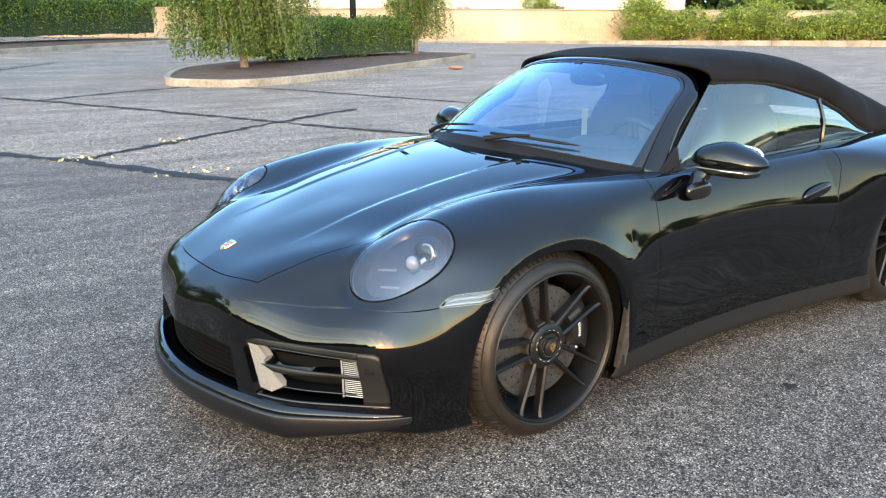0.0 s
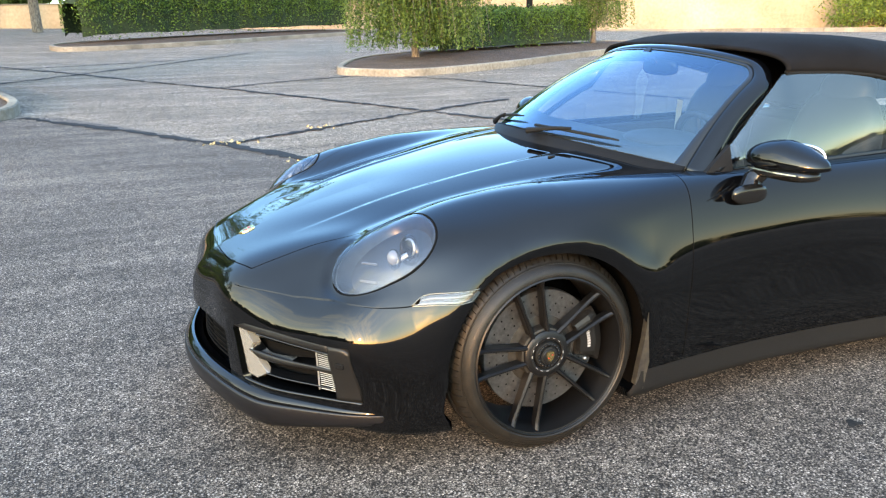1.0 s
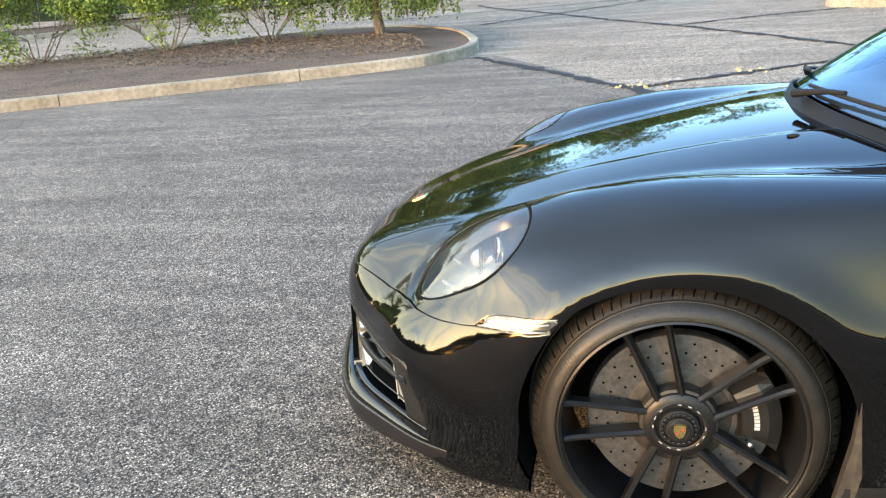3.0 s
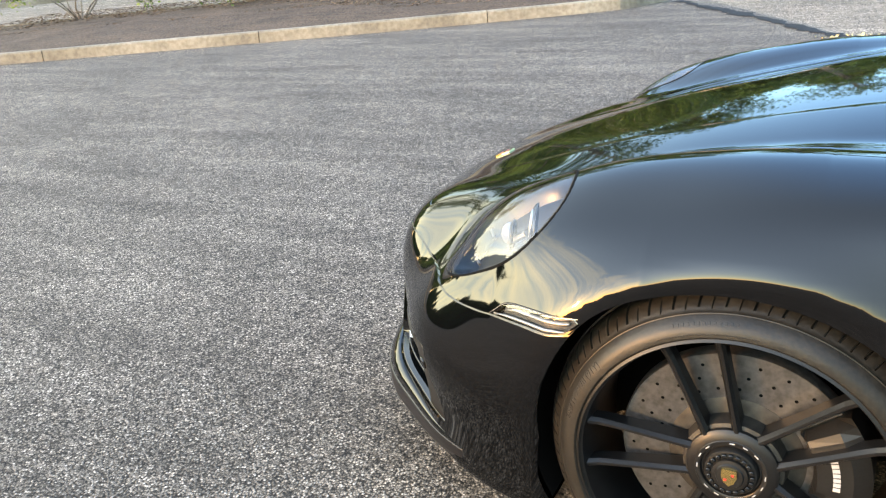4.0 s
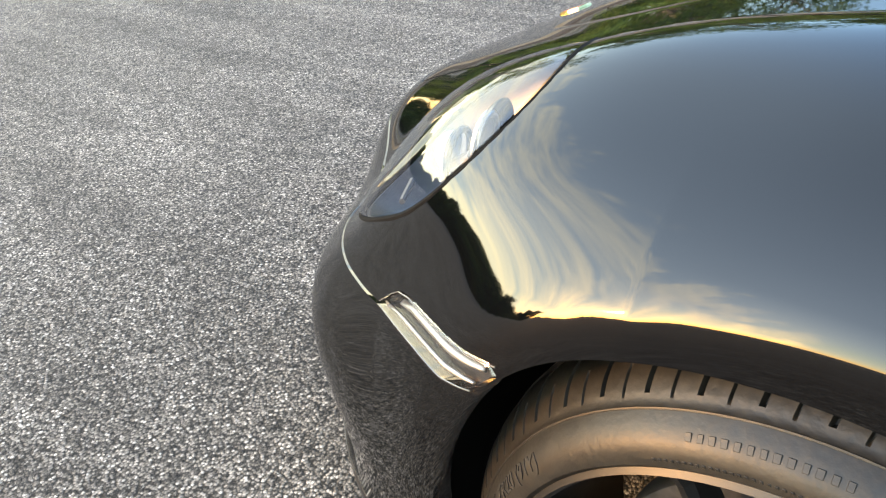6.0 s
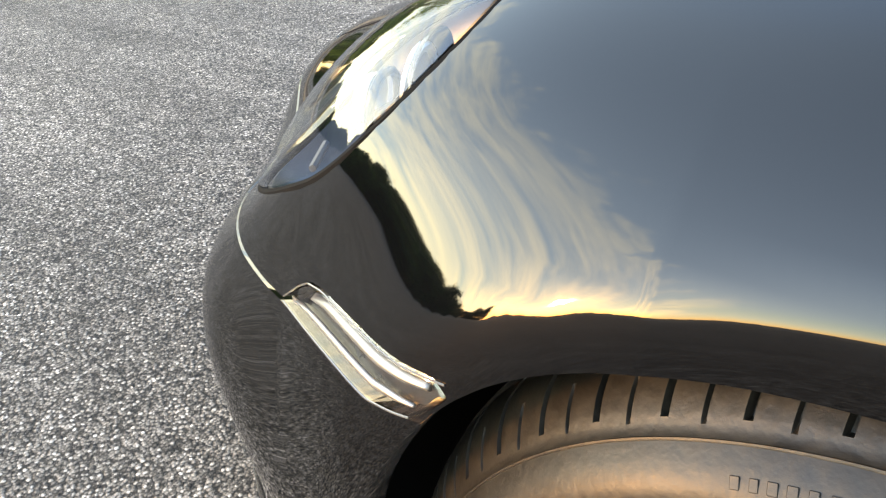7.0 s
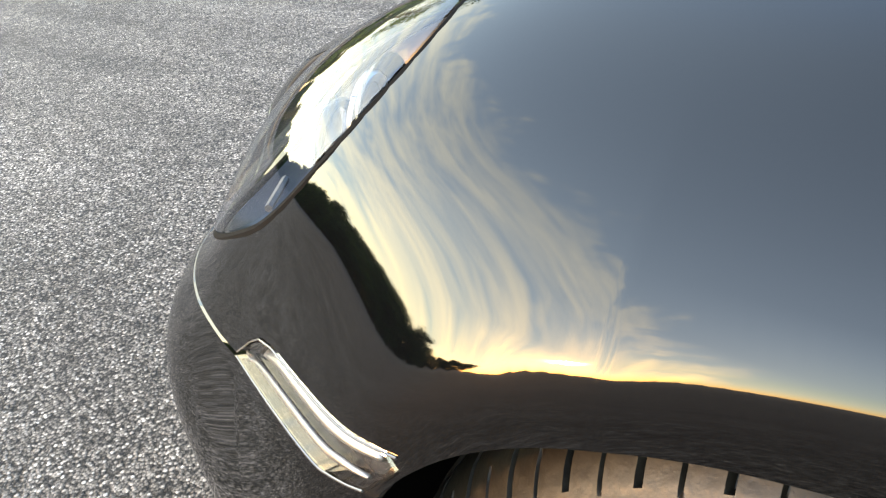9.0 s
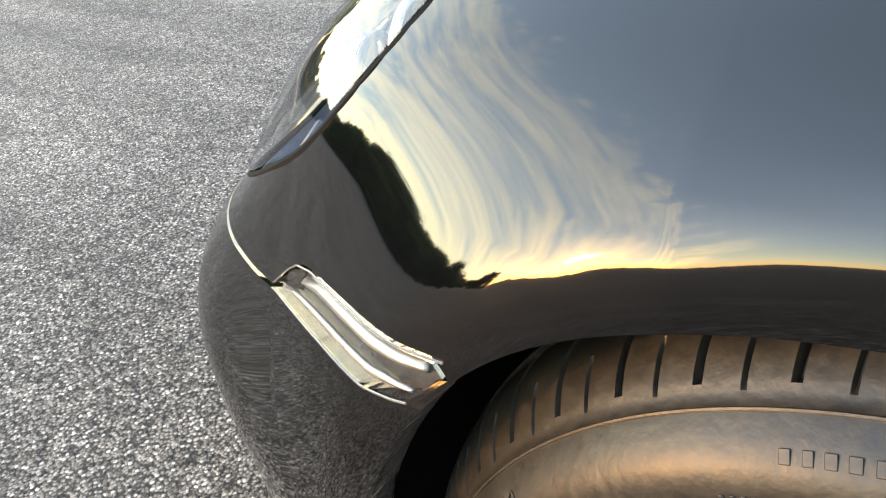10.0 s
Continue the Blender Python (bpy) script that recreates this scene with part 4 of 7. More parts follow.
def side_y(x, z):
    waist = np.exp(-((x + 1.15) / 0.75) ** 2)
    up, dn = np.clip(z - 0.44 - 0.13 * waist + 0.10 * np.clip((x - 0.15) / 0.3, 0, 1), 0, None), np.clip(0.40 - z, 0, None)
    r = np.hypot(x, (z - 0.340) * 1.05)
    gate = 1 / (1 + np.exp(-(z - 0.60) / (0.02 + 0.10 * np.clip((-0.38 - x) / 0.3, 0, 1))))
    roll = np.clip(0.406 - r, 0, 0.06) ** 2 * 2.5 + np.clip(0.42 - np.hypot(x + 2.45, z - 0.35), 0, 0.06) ** 2 * 3.0
    roll = roll + 0.006 * np.logaddexp(0, np.clip((0.404 - r) / 0.006, -40, 40)) * 0.16 * gate
    flare = (0.007 * np.logaddexp(0, np.clip((r - 0.406) / 0.007, -40, 200)) - 0.016 * np.logaddexp(0, np.clip((r - 0.471) / 0.016, -40, 200))) * 0.27 * gate
    return side_w(x) - flare - roll - (0.40 + 0.46 * waist) * up**2 - 0.14 * dn**2 - 0.012 * waist * np.exp(-((z - 0.40) / 0.17) ** 2) - 0.012 * waist * np.exp(-((z - 0.2) / 0.08) ** 2)


# broad soft swellings (x, y, z, height) that fair the front wing into the bumper
FAIR = np.array([
    (0.97, 0.20, 0.20, 0.0086), (0.93, 0.38, 0.20, -0.0061), (0.85, 0.54, 0.20, 0.0080), (0.76, 0.68, 0.20, 0.0021),
    (0.63, 0.79, 0.20, -0.0061), (0.48, 0.86, 0.20, 0.0083), (0.32, 0.88, 0.20, -0.0046), (0.17, 0.91, 0.20, 0.0067),
    (0.96, 0.29, 0.32, -0.0045), (0.89, 0.46, 0.32, 0.0047), (0.81, 0.61, 0.32, -0.0033), (0.70, 0.74, 0.32, -0.0558),
    (0.56, 0.83, 0.32, -0.0188), (0.40, 0.88, 0.32, 0.0069), (0.25, 0.90, 0.32, -0.0121), (0.10, 0.92, 0.32, 0.0035),
    (0.96, 0.20, 0.44, -0.0270), (0.91, 0.37, 0.44, -0.0029), (0.83, 0.53, 0.44, -0.0173), (0.75, 0.67, 0.44, 0.0295),
    (0.64, 0.80, 0.44, 0.0556), (0.48, 0.85, 0.44, 0.0036), (0.33, 0.89, 0.44, 0.0131), (0.18, 0.91, 0.44, -0.0145),
    (0.88, 0.20, 0.56, 0.0118), (0.84, 0.36, 0.56, 0.0196), (0.77, 0.50, 0.56, -0.0435), (0.68, 0.62, 0.56, -0.0539),
    (0.60, 0.76, 0.56, -0.0525), (0.40, 0.87, 0.56, -0.0034), (0.25, 0.91, 0.56, 0.0226), (0.10, 0.91, 0.56, 0.0076),
    (0.77, 0.27, 0.62, -0.0169), (0.71, 0.40, 0.62, 0.0254), (0.63, 0.50, 0.62, 0.0365), (0.64, 0.20, 0.68, 0.0035),
    (0.59, 0.36, 0.68, -0.0164), (0.51, 0.50, 0.68, 0.0053), (0.52, 0.67, 0.68, 0.0149), (0.45, 0.80, 0.68, 0.0006),
    (0.31, 0.86, 0.68, -0.0037), (0.17, 0.90, 0.68, -0.0072), (0.41, 0.20, 0.74, 0.0049), (0.39, 0.33, 0.74, -0.0033),
    (0.40, 0.54, 0.74, -0.0095), (0.16, 0.20, 0.80, -0.0018), (0.14, 0.34, 0.80, 0.0004), (0.10, 0.05, 0.82, 0.0016),
    (0.10, 0.50, 0.80, -0.0019), (0.10, 0.68, 0.84, 0.0093), (0.19, 0.59, 0.81, -0.0040), (0.19, 0.77, 0.80, -0.0252),
    (0.28, 0.05, 0.78, -0.0016), (0.28, 0.23, 0.77, 0.0011), (0.28, 0.41, 0.76, 0.0034), (0.28, 0.68, 0.80, 0.0211),
    (0.46, 0.05, 0.73, -0.0025), (0.64, 0.05, 0.68, 0.0020), (0.82, 0.05, 0.60, -0.0041),
])


def fairing(x, a, z):
    if x.ndim == 1 and len(x) < 200:
        d = (x[:, None] - FAIR[:, 0]) ** 2 + (a[:, None] - FAIR[:, 1]) ** 2 + (z[:, None] - FAIR[:, 2]) ** 2
        return np.exp(-d / 0.032) @ FAIR[:, 3]
    f = 0.0
    for cx, cy, cz, h in FAIR:
        f = f + h * np.exp(-((x - cx) ** 2 + (a - cy) ** 2 + (z - cz) ** 2) / 0.032)
    return f


# the headlight's own frame: centre, along, across, outward
HL_C = np.array([0.468, 0.700, 0.692])
HL_U = np.array([0.60, 0.06, -0.50])
HL_U /= np.linalg.norm(HL_U)
HL_N = np.array([0.55, 0.42, 0.72])
HL_N -= HL_U * HL_N.dot(HL_U)
HL_N /= np.linalg.norm(HL_N)
HL_V = np.cross(HL_N, HL_U)


def lamp_radius(a):
    """The egg-shaped outline of a headlight by angle."""
    return (0.1550 + 0.0066 * np.cos(a) - 0.0206 * np.sin(a) + 0.0173 * np.cos(2 * a) - 0.0144 * np.sin(2 * a)
            + 0.0050 * np.cos(3 * a) - 0.0060 * np.sin(3 * a) - 0.0015 * np.cos(4 * a) - 0.0022 * np.sin(4 * a))


def scoop(x, a, z):
    """The hollow along a headlight's inner lower edge."""
    qx, qy, qz = x - HL_C[0], a - HL_C[1], z - HL_C[2]
    u, v = qx * HL_U[0] + qy * HL_U[1] + qz * HL_U[2], qx * HL_V[0] + qy * HL_V[1] + qz * HL_V[2]
    n = qx * HL_N[0] + qy * HL_N[1] + qz * HL_N[2]
    th = np.arctan2(v, u)
    rho = np.hypot(u, v) / lamp_radius(th)
    return 0.013 * np.exp(-((rho - 1.06) / 0.12) ** 2 - ((th + 0.62) / 0.72) ** 2 - (n / 0.12) ** 4)


def skin(p):
    """Below nothing inside the car's skin, above it outside."""
    x, a, z = p[..., 0], np.abs(p[..., 1]), p[..., 2]
    f = smax(z - top_h(x, a), a - side_y(x, z), 0.075)
    f = smax(f, (x - nose_x(a, z)) * 0.9, 0.10)
    f = smax(f, -3.49 + 0.25 * a * a + 0.5 * np.clip(z - 0.6, 0, None) ** 2 - x, 0.2)
    f = smax(f, 0.135 - z, 0.05)
    k = (x > -0.1) & (z > 0.1)
    if k.any():
        f[k] += scoop(x[k], a[k], z[k]) - fairing(x[k], a[k], z[k])
    return f


def skin_normal(p):
    e = 1e-4
    g = np.stack([skin(p + e * np.eye(3)[k]) - skin(p - e * np.eye(3)[k]) for k in range(3)], -1)
    return g / (np.linalg.norm(g, axis=-1, keepdims=True) + 1e-12)


def build_skin():
    """A grid of points on the skin, by rays from a line inside it, domed at the nose."""
    axis_a, axis_b = np.array([-2.95, 0, 0.46]), np.array([0.42, 0, 0.40])
    st = []
    for t in np.linspace(0, 1, 26)[:-1] * 0.5 * math.pi:
        st.append((axis_a, -math.cos(t), math.sin(t)))
    xs = np.concatenate([np.linspace(-2.95, -0.75, 120)[:-1], np.linspace(-0.75, 0.42, 130)])
    for x in xs:
        k = (x - axis_a[0]) / (axis_b[0] - axis_a[0])
        st.append((axis_a * (1 - k) + axis_b * k, 0.0, 1.0))
    for t in np.linspace(0, 1, 111)[1:] * 0.5 * math.pi:
        st.append((axis_b, math.sin(t), math.cos(t)))
    n = 300
    th = np.linspace(0, 2 * math.pi, n, endpoint=False)
    o = np.array([s[0] for s in st])[:, None, :] + np.zeros((1, n, 1))
    d = np.stack([np.array([[s[1]] * n for s in st]), np.outer([s[2] for s in st], np.sin(th)), np.outer([s[2] for s in st], np.cos(th))], -1)
    lo, hi = np.zeros(d.shape[:2]), np.full(d.shape[:2], 1.6)
    for _ in range(25):
        m = (lo + hi) / 2
        inside = skin(o + d * m[..., None]) < 0
        lo, hi = np.where(inside, m, lo), np.where(inside, hi, m)
    p = o + d * ((lo + hi) / 2)[..., None]
    return p.reshape(-1, 3), np.array(grid_faces(len(st), n, wrap=True))[:, ::-1]


SKIN_V, SKIN_F = build_skin()


def cut(v, f, g, side=1):
    """Keep the part of a surface where g(points) * side is below nothing; new points lie on the cut."""
    val = g(v) * side
    inside = val <= 0
    size = np.array([len(q) for q in f])
    start = np.concatenate([[0], np.cumsum(size)[:-1]]).astype(int)
    count = np.add.reduceat(inside[np.fromiter((i for q in f for i in q), int, int(size.sum()))].astype(int), start)
    keep = [f[i] for i in np.nonzero(count == size)[0]]
    mixed = [f[i] for i in np.nonzero((count > 0) & (count < size))[0]]
    v = list(map(tuple, v))
    made = {}
    for q in mixed:
        poly = []
        for i, j in zip(q, q[1:] + q[:1]):
            if inside[i]:
                poly.append(i)
            if inside[i] != inside[j]:
                key = (min(i, j), max(i, j))
                if key not in made:
                    t = val[i] / (val[i] - val[j])
                    made[key] = len(v)
                    v.append(tuple(np.array(v[i]) * (1 - t) + np.array(v[j]) * t))
                poly.append(made[key])
        clean = [k for n, k in enumerate(poly) if k != poly[n - 1]]
        if len(clean) > 2:
            keep.append(tuple(clean))
    used = np.unique(np.fromiter((i for q in keep for i in q), int))
    where = np.zeros(len(v), int)
    where[used] = np.arange(len(used))
    where = where.tolist()
    return np.array([v[i] for i in used]), [tuple([where[i] for i in q]) for q in keep]


def panel(name, v, f, mat, parent, label="", depth=0.014, offset=0.0, edge=None):
    """A sheet of the skin as a part, with its edges turned in."""
    n = skin_normal(v)
    v = v + n * offset
    edges = {}
    for q in f:
        for i, j in zip(q, q[1:] + q[:1]):
            edges[(i, j)] = edges.get((i, j), 0) + 1
    rim = [(i, j) for (i, j) in edges if (j, i) not in edges]
    ids = sorted({i for e in rim for i in e})
    low = {i: len(v) + 2 * k for k, i in enumerate(ids)}
    ev, en = [], []
    for i in ids:
        ev += [v[i], v[i] - n[i] * depth]
        en += [n[i], n[i]]
    faces = list(f) + [(low[j], low[i], low[i] + 1, low[j] + 1) for i, j in rim]
    allv = np.vstack([v, np.array(ev).reshape(-1, 3)]) if ids else v
    alln = np.vstack([n, np.array(en).reshape(-1, 3)]) if ids else n
    me = bpy.data.meshes.new(name)
    me.from_pydata([tuple(p) for p in allv], [], [tuple(q) for q in faces])
    me.materials.append(mat)
    me.polygons.foreach_set("use_smooth", [k < len(f) for k in range(len(faces))])
    if edge:
        me.materials.append(edge)
        me.polygons.foreach_set("material_index", [int(k >= len(f)) for k in range(len(faces))])
    me.normals_split_custom_set_from_vertices([tuple(q) for q in alln])
    ob = new(name, me)
    ob.parent = parent
    if label:
        ob["label"] = label
    return ob


CAR = thing("convertible_car", "glossy black two-door sports convertible with its black canvas top closed", "car")


def arch(p, x0=0.0, r=ARCH_R, zc=0.340):
    """Below nothing inside a wheel opening."""
    x, h = p[:, 0] - x0, (p[:, 2] - zc) * np.where(p[:, 2] > zc, 1.05, 0.985)
    d = np.hypot(x, h) - r
    if x0 == 0.0:
        # fuller towards the marker lamp, and swept forward at the bumper's foot
        d = d - 0.014 * np.exp(-(((np.arctan2(h, x) - 0.9) / 0.33) ** 2)) - 0.034 * np.clip((0.31 - p[:, 2]) / 0.1, 0, 1) * (x > 0)
    return np.maximum(d, 0.45 - np.abs(p[:, 1]))


def cabin(p):
    x, a = p[:, 0], np.abs(p[:, 1])
    d = (np.abs((x + 1.38) / np.where(x > -1.38, 1.06, 0.98)) ** 4 + np.abs(a / 0.735) ** 6) ** 0.2 - 1
    k = (a / 0.715) ** 2
    return np.maximum.reduce([d, 0.6 - p[:, 2], x + 0.363 + 0.255 * k + 0.05 * k * k])


# ---- the car's panels ----
hood_side = spline([0.86, 0.75, 0.6, 0.4, 0.2, 0.0, -0.2, -0.45, -0.7], [0.365, 0.40, 0.455, 0.54, 0.605, 0.65, 0.682, 0.715, 0.74])
hood_nose = spline([0.0, 0.15, 0.3, 0.45], [0.895, 0.888, 0.862, 0.80])
hood_tail = spline([0.0, 0.15, 0.3, 0.45, 0.6, 0.75], [-0.350, -0.358, -0.385, -0.440, -0.520, -0.625])
GAP = 0.0018


def g_hood(p):
    x, a = p[:, 0], np.abs(p[:, 1])
    return np.maximum.reduce([a - hood_side(x), x - hood_nose(a), hood_tail(a) - x, 0.45 - p[:, 2]])


def marker_low(x):
    return np.interp(x, [0.20, 0.279, 0.296, 0.323, 0.350, 0.373, 0.408, 0.456], [0.584, 0.572, 0.568, 0.5635, 0.564, 0.564, 0.5625, 0.560])


def marker_top(x):
    return np.interp(x, [0.20, 0.248, 0.270, 0.296, 0.351, 0.395, 0.417, 0.430, 0.443, 0.456], [0.608, 0.606, 0.604, 0.601, 0.598, 0.595, 0.590, 0.582, 0.571, 0.5605])


def g_bumper(p):
    """Ahead of the wings and below the lid."""
    x, a, z = p[:, 0], np.abs(p[:, 1]), p[:, 2]
    line = np.where(x < 0.456, marker_low(x), np.interp(x, [0.456, 0.486, 0.54, 0.60, 0.65, 0.69, 0.74, 0.83], [0.560, 0.557, 0.556, 0.558, 0.555, 0.547, 0.540, 0.545]))
    return np.maximum(np.where(a > 0.37, z - line, hood_nose(a) - x), 0.2 - x)


def g_door(p):
    x, a, z = p[:, 0], np.abs(p[:, 1]), p[:, 2]
    tail = -1.62 - 0.17 * np.clip((z - 0.28) / 0.42, 0, 1.2) ** 0.7
    return np.maximum.reduce([x + 0.545 - 0.06 * np.clip(0.62 - z, -0.3, 0.4), tail - x, 0.242 - z, 0.55 - a])


def g_sill(p):
    return np.maximum.reduce([p[:, 2] - 0.232, p[:, 0] + 0.30, -2.15 - p[:, 0]])


def hl_uv(p):
    q = np.column_stack([p[:, 0], np.abs(p[:, 1]), p[:, 2]]) - HL_C
    return q @ HL_U, q @ HL_V, q @ HL_N


def g_lamp(p, grow=0.0):
    """Below nothing inside a headlight's outline."""
    u, v, n = hl_uv(p)
    r = np.hypot(u, v) - lamp_radius(np.arctan2(v, u)) - grow
    return np.maximum(r, np.abs(n) - 0.22)


def g_marker(p):
    """The bent strip of a side marker lamp that ends at the wheel opening."""
    x, a, z = p[:, 0], np.abs(p[:, 1]), p[:, 2]
    return np.maximum.reduce([z - marker_top(x), marker_low(x) - z, 0.247 + 0.97 * (0.606 - z) - x, x - 0.455, 0.6 - a])


def g_intake(p, grow=0.0):
    """The side air intake's opening with its surround."""
    x, a, z = p[:, 0], np.abs(p[:, 1]), p[:, 2]
    lo = 0.247 - grow
    hi = 0.438 + grow - 0.35 * np.clip(0.46 - a, 0, 0.1) - 0.0 * a
    ins = 0.402 + 0.40 * np.clip(0.41 - z, 0, 0.2) - grow
    outer = 0.806 + grow
    return np.maximum.reduce([lo - z, z - hi, ins - a, a - outer, 0.4 - x])


def g_centre(p, grow=0.0):
    """The wide middle intake."""
    x, a, z = p[:, 0], np.abs(p[:, 1]), p[:, 2]
    hi = 0.385 + grow
    lo = 0.245 - grow
    side = 0.345 + grow + 0.30 * np.clip(0.39 - z, 0, 0.2)
    return np.maximum.reduce([z - hi, lo - z, a - side, 0.6 - x])


def off(g, d):
    return lambda p: g(p) + d


F0 = [tuple(int(i) for i in q) for q in SKIN_F]


def build_panels():
    v, f = cut(SKIN_V, F0, arch, -1)
    v, f = cut(v, f, lambda p: arch(p, -2.45, 0.372, 0.352), -1)
    base = (v, f)
    v, f = cut(v, f, cabin, -1)
    # inner body, seen only through the gaps, near black to give them their shade
    iv, jf = cut(*base, lambda p: arch(p, 0.0, ARCH_R + 0.02), -1)
    iv, jf = cut(iv, jf, cabin, -1)
    iv, jf = cut(iv, jf, lambda p: g_lamp(p, 0.012), -1)
    iv, jf = cut(iv, jf, g_marker, -1)
    iv, jf = cut(iv, jf, lambda p: g_intake(p, 0.0), -1)
    iv, jf = cut(iv, jf, lambda p: g_centre(p, 0.0), -1)
    pydata("inner_body", iv - skin_normal(iv) * 0.013, jf, VOID, CAR)
    # lid
    hv, hf = cut(v, f, off(g_hood, GAP))
    panel("hood", hv, hf, PAINT, CAR, "glossy black front lid with two raised creases", edge=VOID)
    v, f = cut(v, f, off(g_hood, -GAP), -1)
    # headlights leave a hole
    v, f = cut(v, f, lambda p: g_lamp(p, 0.004), -1)
    mv, mf = cut(v, f, off(g_marker, GAP))
    v, f = cut(v, f, off(g_marker, -GAP), -1)
    # front bumper
    bv, bf = cut(v, f, off(g_bumper, GAP))
    bv, bf = cut(bv, bf, lambda p: g_intake(p, 0.0), -1)
    bv, bf = cut(bv, bf, lambda p: g_centre(p, 0.0), -1)
    panel("front_bumper", bv, bf, PAINT, CAR, "glossy black front bumper", depth=0.03)
    v, f = cut(v, f, off(g_bumper, -GAP), -1)
    dv, df = cut(v, f, off(g_door, GAP))
    for s in (1, -1):
        d1, d2 = cut(dv, df, lambda p: p[:, 1] * -s)
        panel("door", d1, d2, PAINT, CAR, "glossy black door", edge=VOID)
    v, f = cut(v, f, off(g_door, -GAP), -1)
    sv, sf = cut(v, f, off(g_sill, GAP))
    for s in (1, -1):
        d1, d2 = cut(sv, sf, lambda p: p[:, 1] * -s + 0.4)
        panel("side_skirt", d1, d2, TRIM, CAR, "matt black side skirt", offset=0.003)
    v, f = cut(v, f, off(g_sill, -GAP), -1)
    wv, wf = cut(v, f, lambda p: -0.62 - p[:, 0])
    rv, rf = cut(v, f, lambda p: -0.62 - p[:, 0], -1)
    panel("rear_body", rv, rf, PAINT, CAR, "glossy black rear quarters and tail", edge=VOID)
    for s in (1, -1):
        d1, d2 = cut(wv, wf, lambda p: p[:, 1] * -s)
        panel("fender", d1, d2, PAINT, CAR, "glossy black front wing", depth=0.028)
        m1, m2 = cut(mv, mf, lambda p: p[:, 1] * -s)
        side_marker(m1, m2, s)
        headlight(s)
        intake(s)


def side_marker(v, f, s):
    n = skin_normal(v)
    housing = pydata("side_marker_lamp", v - n * 0.014, f, MARKER_BED, CAR, "clear bent side marker lamp with bright light guides")
    panel("lens", v, f, CLEAR, housing, depth=0.012)

    def band(name, xs, f0, f1, deep, mat, crown=0.0, thick=0.003):
        """A bent strip inside the lamp, between two shares of its height."""
        rows = []
        for x, a, b in zip(xs, np.broadcast_to(f0, len(xs)), np.broadcast_to(f1, len(xs))):
            row = []
            for k in range(7):
                q = a + (b - a) * k / 6
                z = float(marker_low(x) + (marker_top(x) - marker_low(x)) * q)
                row.append((x, s * (surface_y(x, z) - deep + crown * math.sin(math.pi * k / 6)), z))
            rows.append(row)
        return slab(name, rows if s < 0 else [r[::-1] for r in rows], thick, mat, housing)
    # the raised guide runs along the middle and bends before the wheel opening
    xs = np.concatenate([np.linspace(0.276, 0.300, 8), np.linspace(0.303, 0.418, 22)])
    band("light_guide", xs, 0.40, np.interp(xs, [0.276, 0.395, 0.418], [0.66, 0.68, 0.56]), 0.0125, GUIDE, 0.005)
    xs = np.linspace(0.286, 0.446, 30)
    band("lower_guide", xs, 0.03, np.interp(xs, [0.286, 0.31, 0.43, 0.446], [0.14, 0.22, 0.22, 0.10]), 0.008, GUIDE, 0.002)
    for nm, edge, x0, x1 in (("upper_rim", marker_top, 0.258, 0.452), ("lower_rim", marker_low, 0.284, 0.452)):
        bm = bmesh.new()
        tube(bm, [(x, s * (surface_y(x, float(edge(x))) + 0.0004), float(edge(x))) for x in np.linspace(x0, x1, 40)], 0.0008, 6)
        part(nm, bm, RIM_CLEAR, housing)


DUSTY = textured(material("dusty_plastic", rough=0.6), 60, (0.011, 0.009, 0.007), (0.04, 0.032, 0.022), second=14)
MARKER_BED = textured(material("marker_bed", rough=0.25, metal=0.3), 80, (0.035, 0.035, 0.035), (0.06, 0.06, 0.058))
GUIDE = material("light_guide", (0.27, 0.265, 0.25), rough=0.30, metal=0.7)
RIM_CLEAR = material("clear_rim", (0.20, 0.195, 0.185), rough=0.15, metal=0.7)


def root(g, lo, hi):
    """Where a rising function of one number passes nothing, by false position."""
    a, b = g(lo), g(hi)
    if a >= 0:
        return lo
    if b <= 0:
        return hi
    for _ in range(14):
        m = lo - a * (hi - lo) / (b - a)
        c = g(m)
        if abs(c) < 2e-6:
            break
        if c < 0:
            lo, a, b = m, c, b * 0.5
        else:
            hi, b, a = m, c, a * 0.5
    return m


def surface_y(x, z):
    return root(lambda m: float(skin(np.array([[x, m, z]]))[0]), 0.3, 1.1)


def surface_x(y, z):
    return root(lambda m: float(skin(np.array([[m, y, z]]))[0]), 0.2, 1.3)


def surface_z(x, y):
    return root(lambda m: float(skin(np.array([[x, y, m]]))[0]), 0.3, 1.2)


def lamp_point(u, v, depth, s):
    """A point under the headlight's lens: along, across and below the skin."""
    p = HL_C + HL_U * u + HL_V * v
    q = p + HL_N * (root(lambda m: float(skin((p + HL_N * m)[None])[0]), -0.25, 0.25) - depth)
    return Vector((q[0], s * q[1], q[2]))


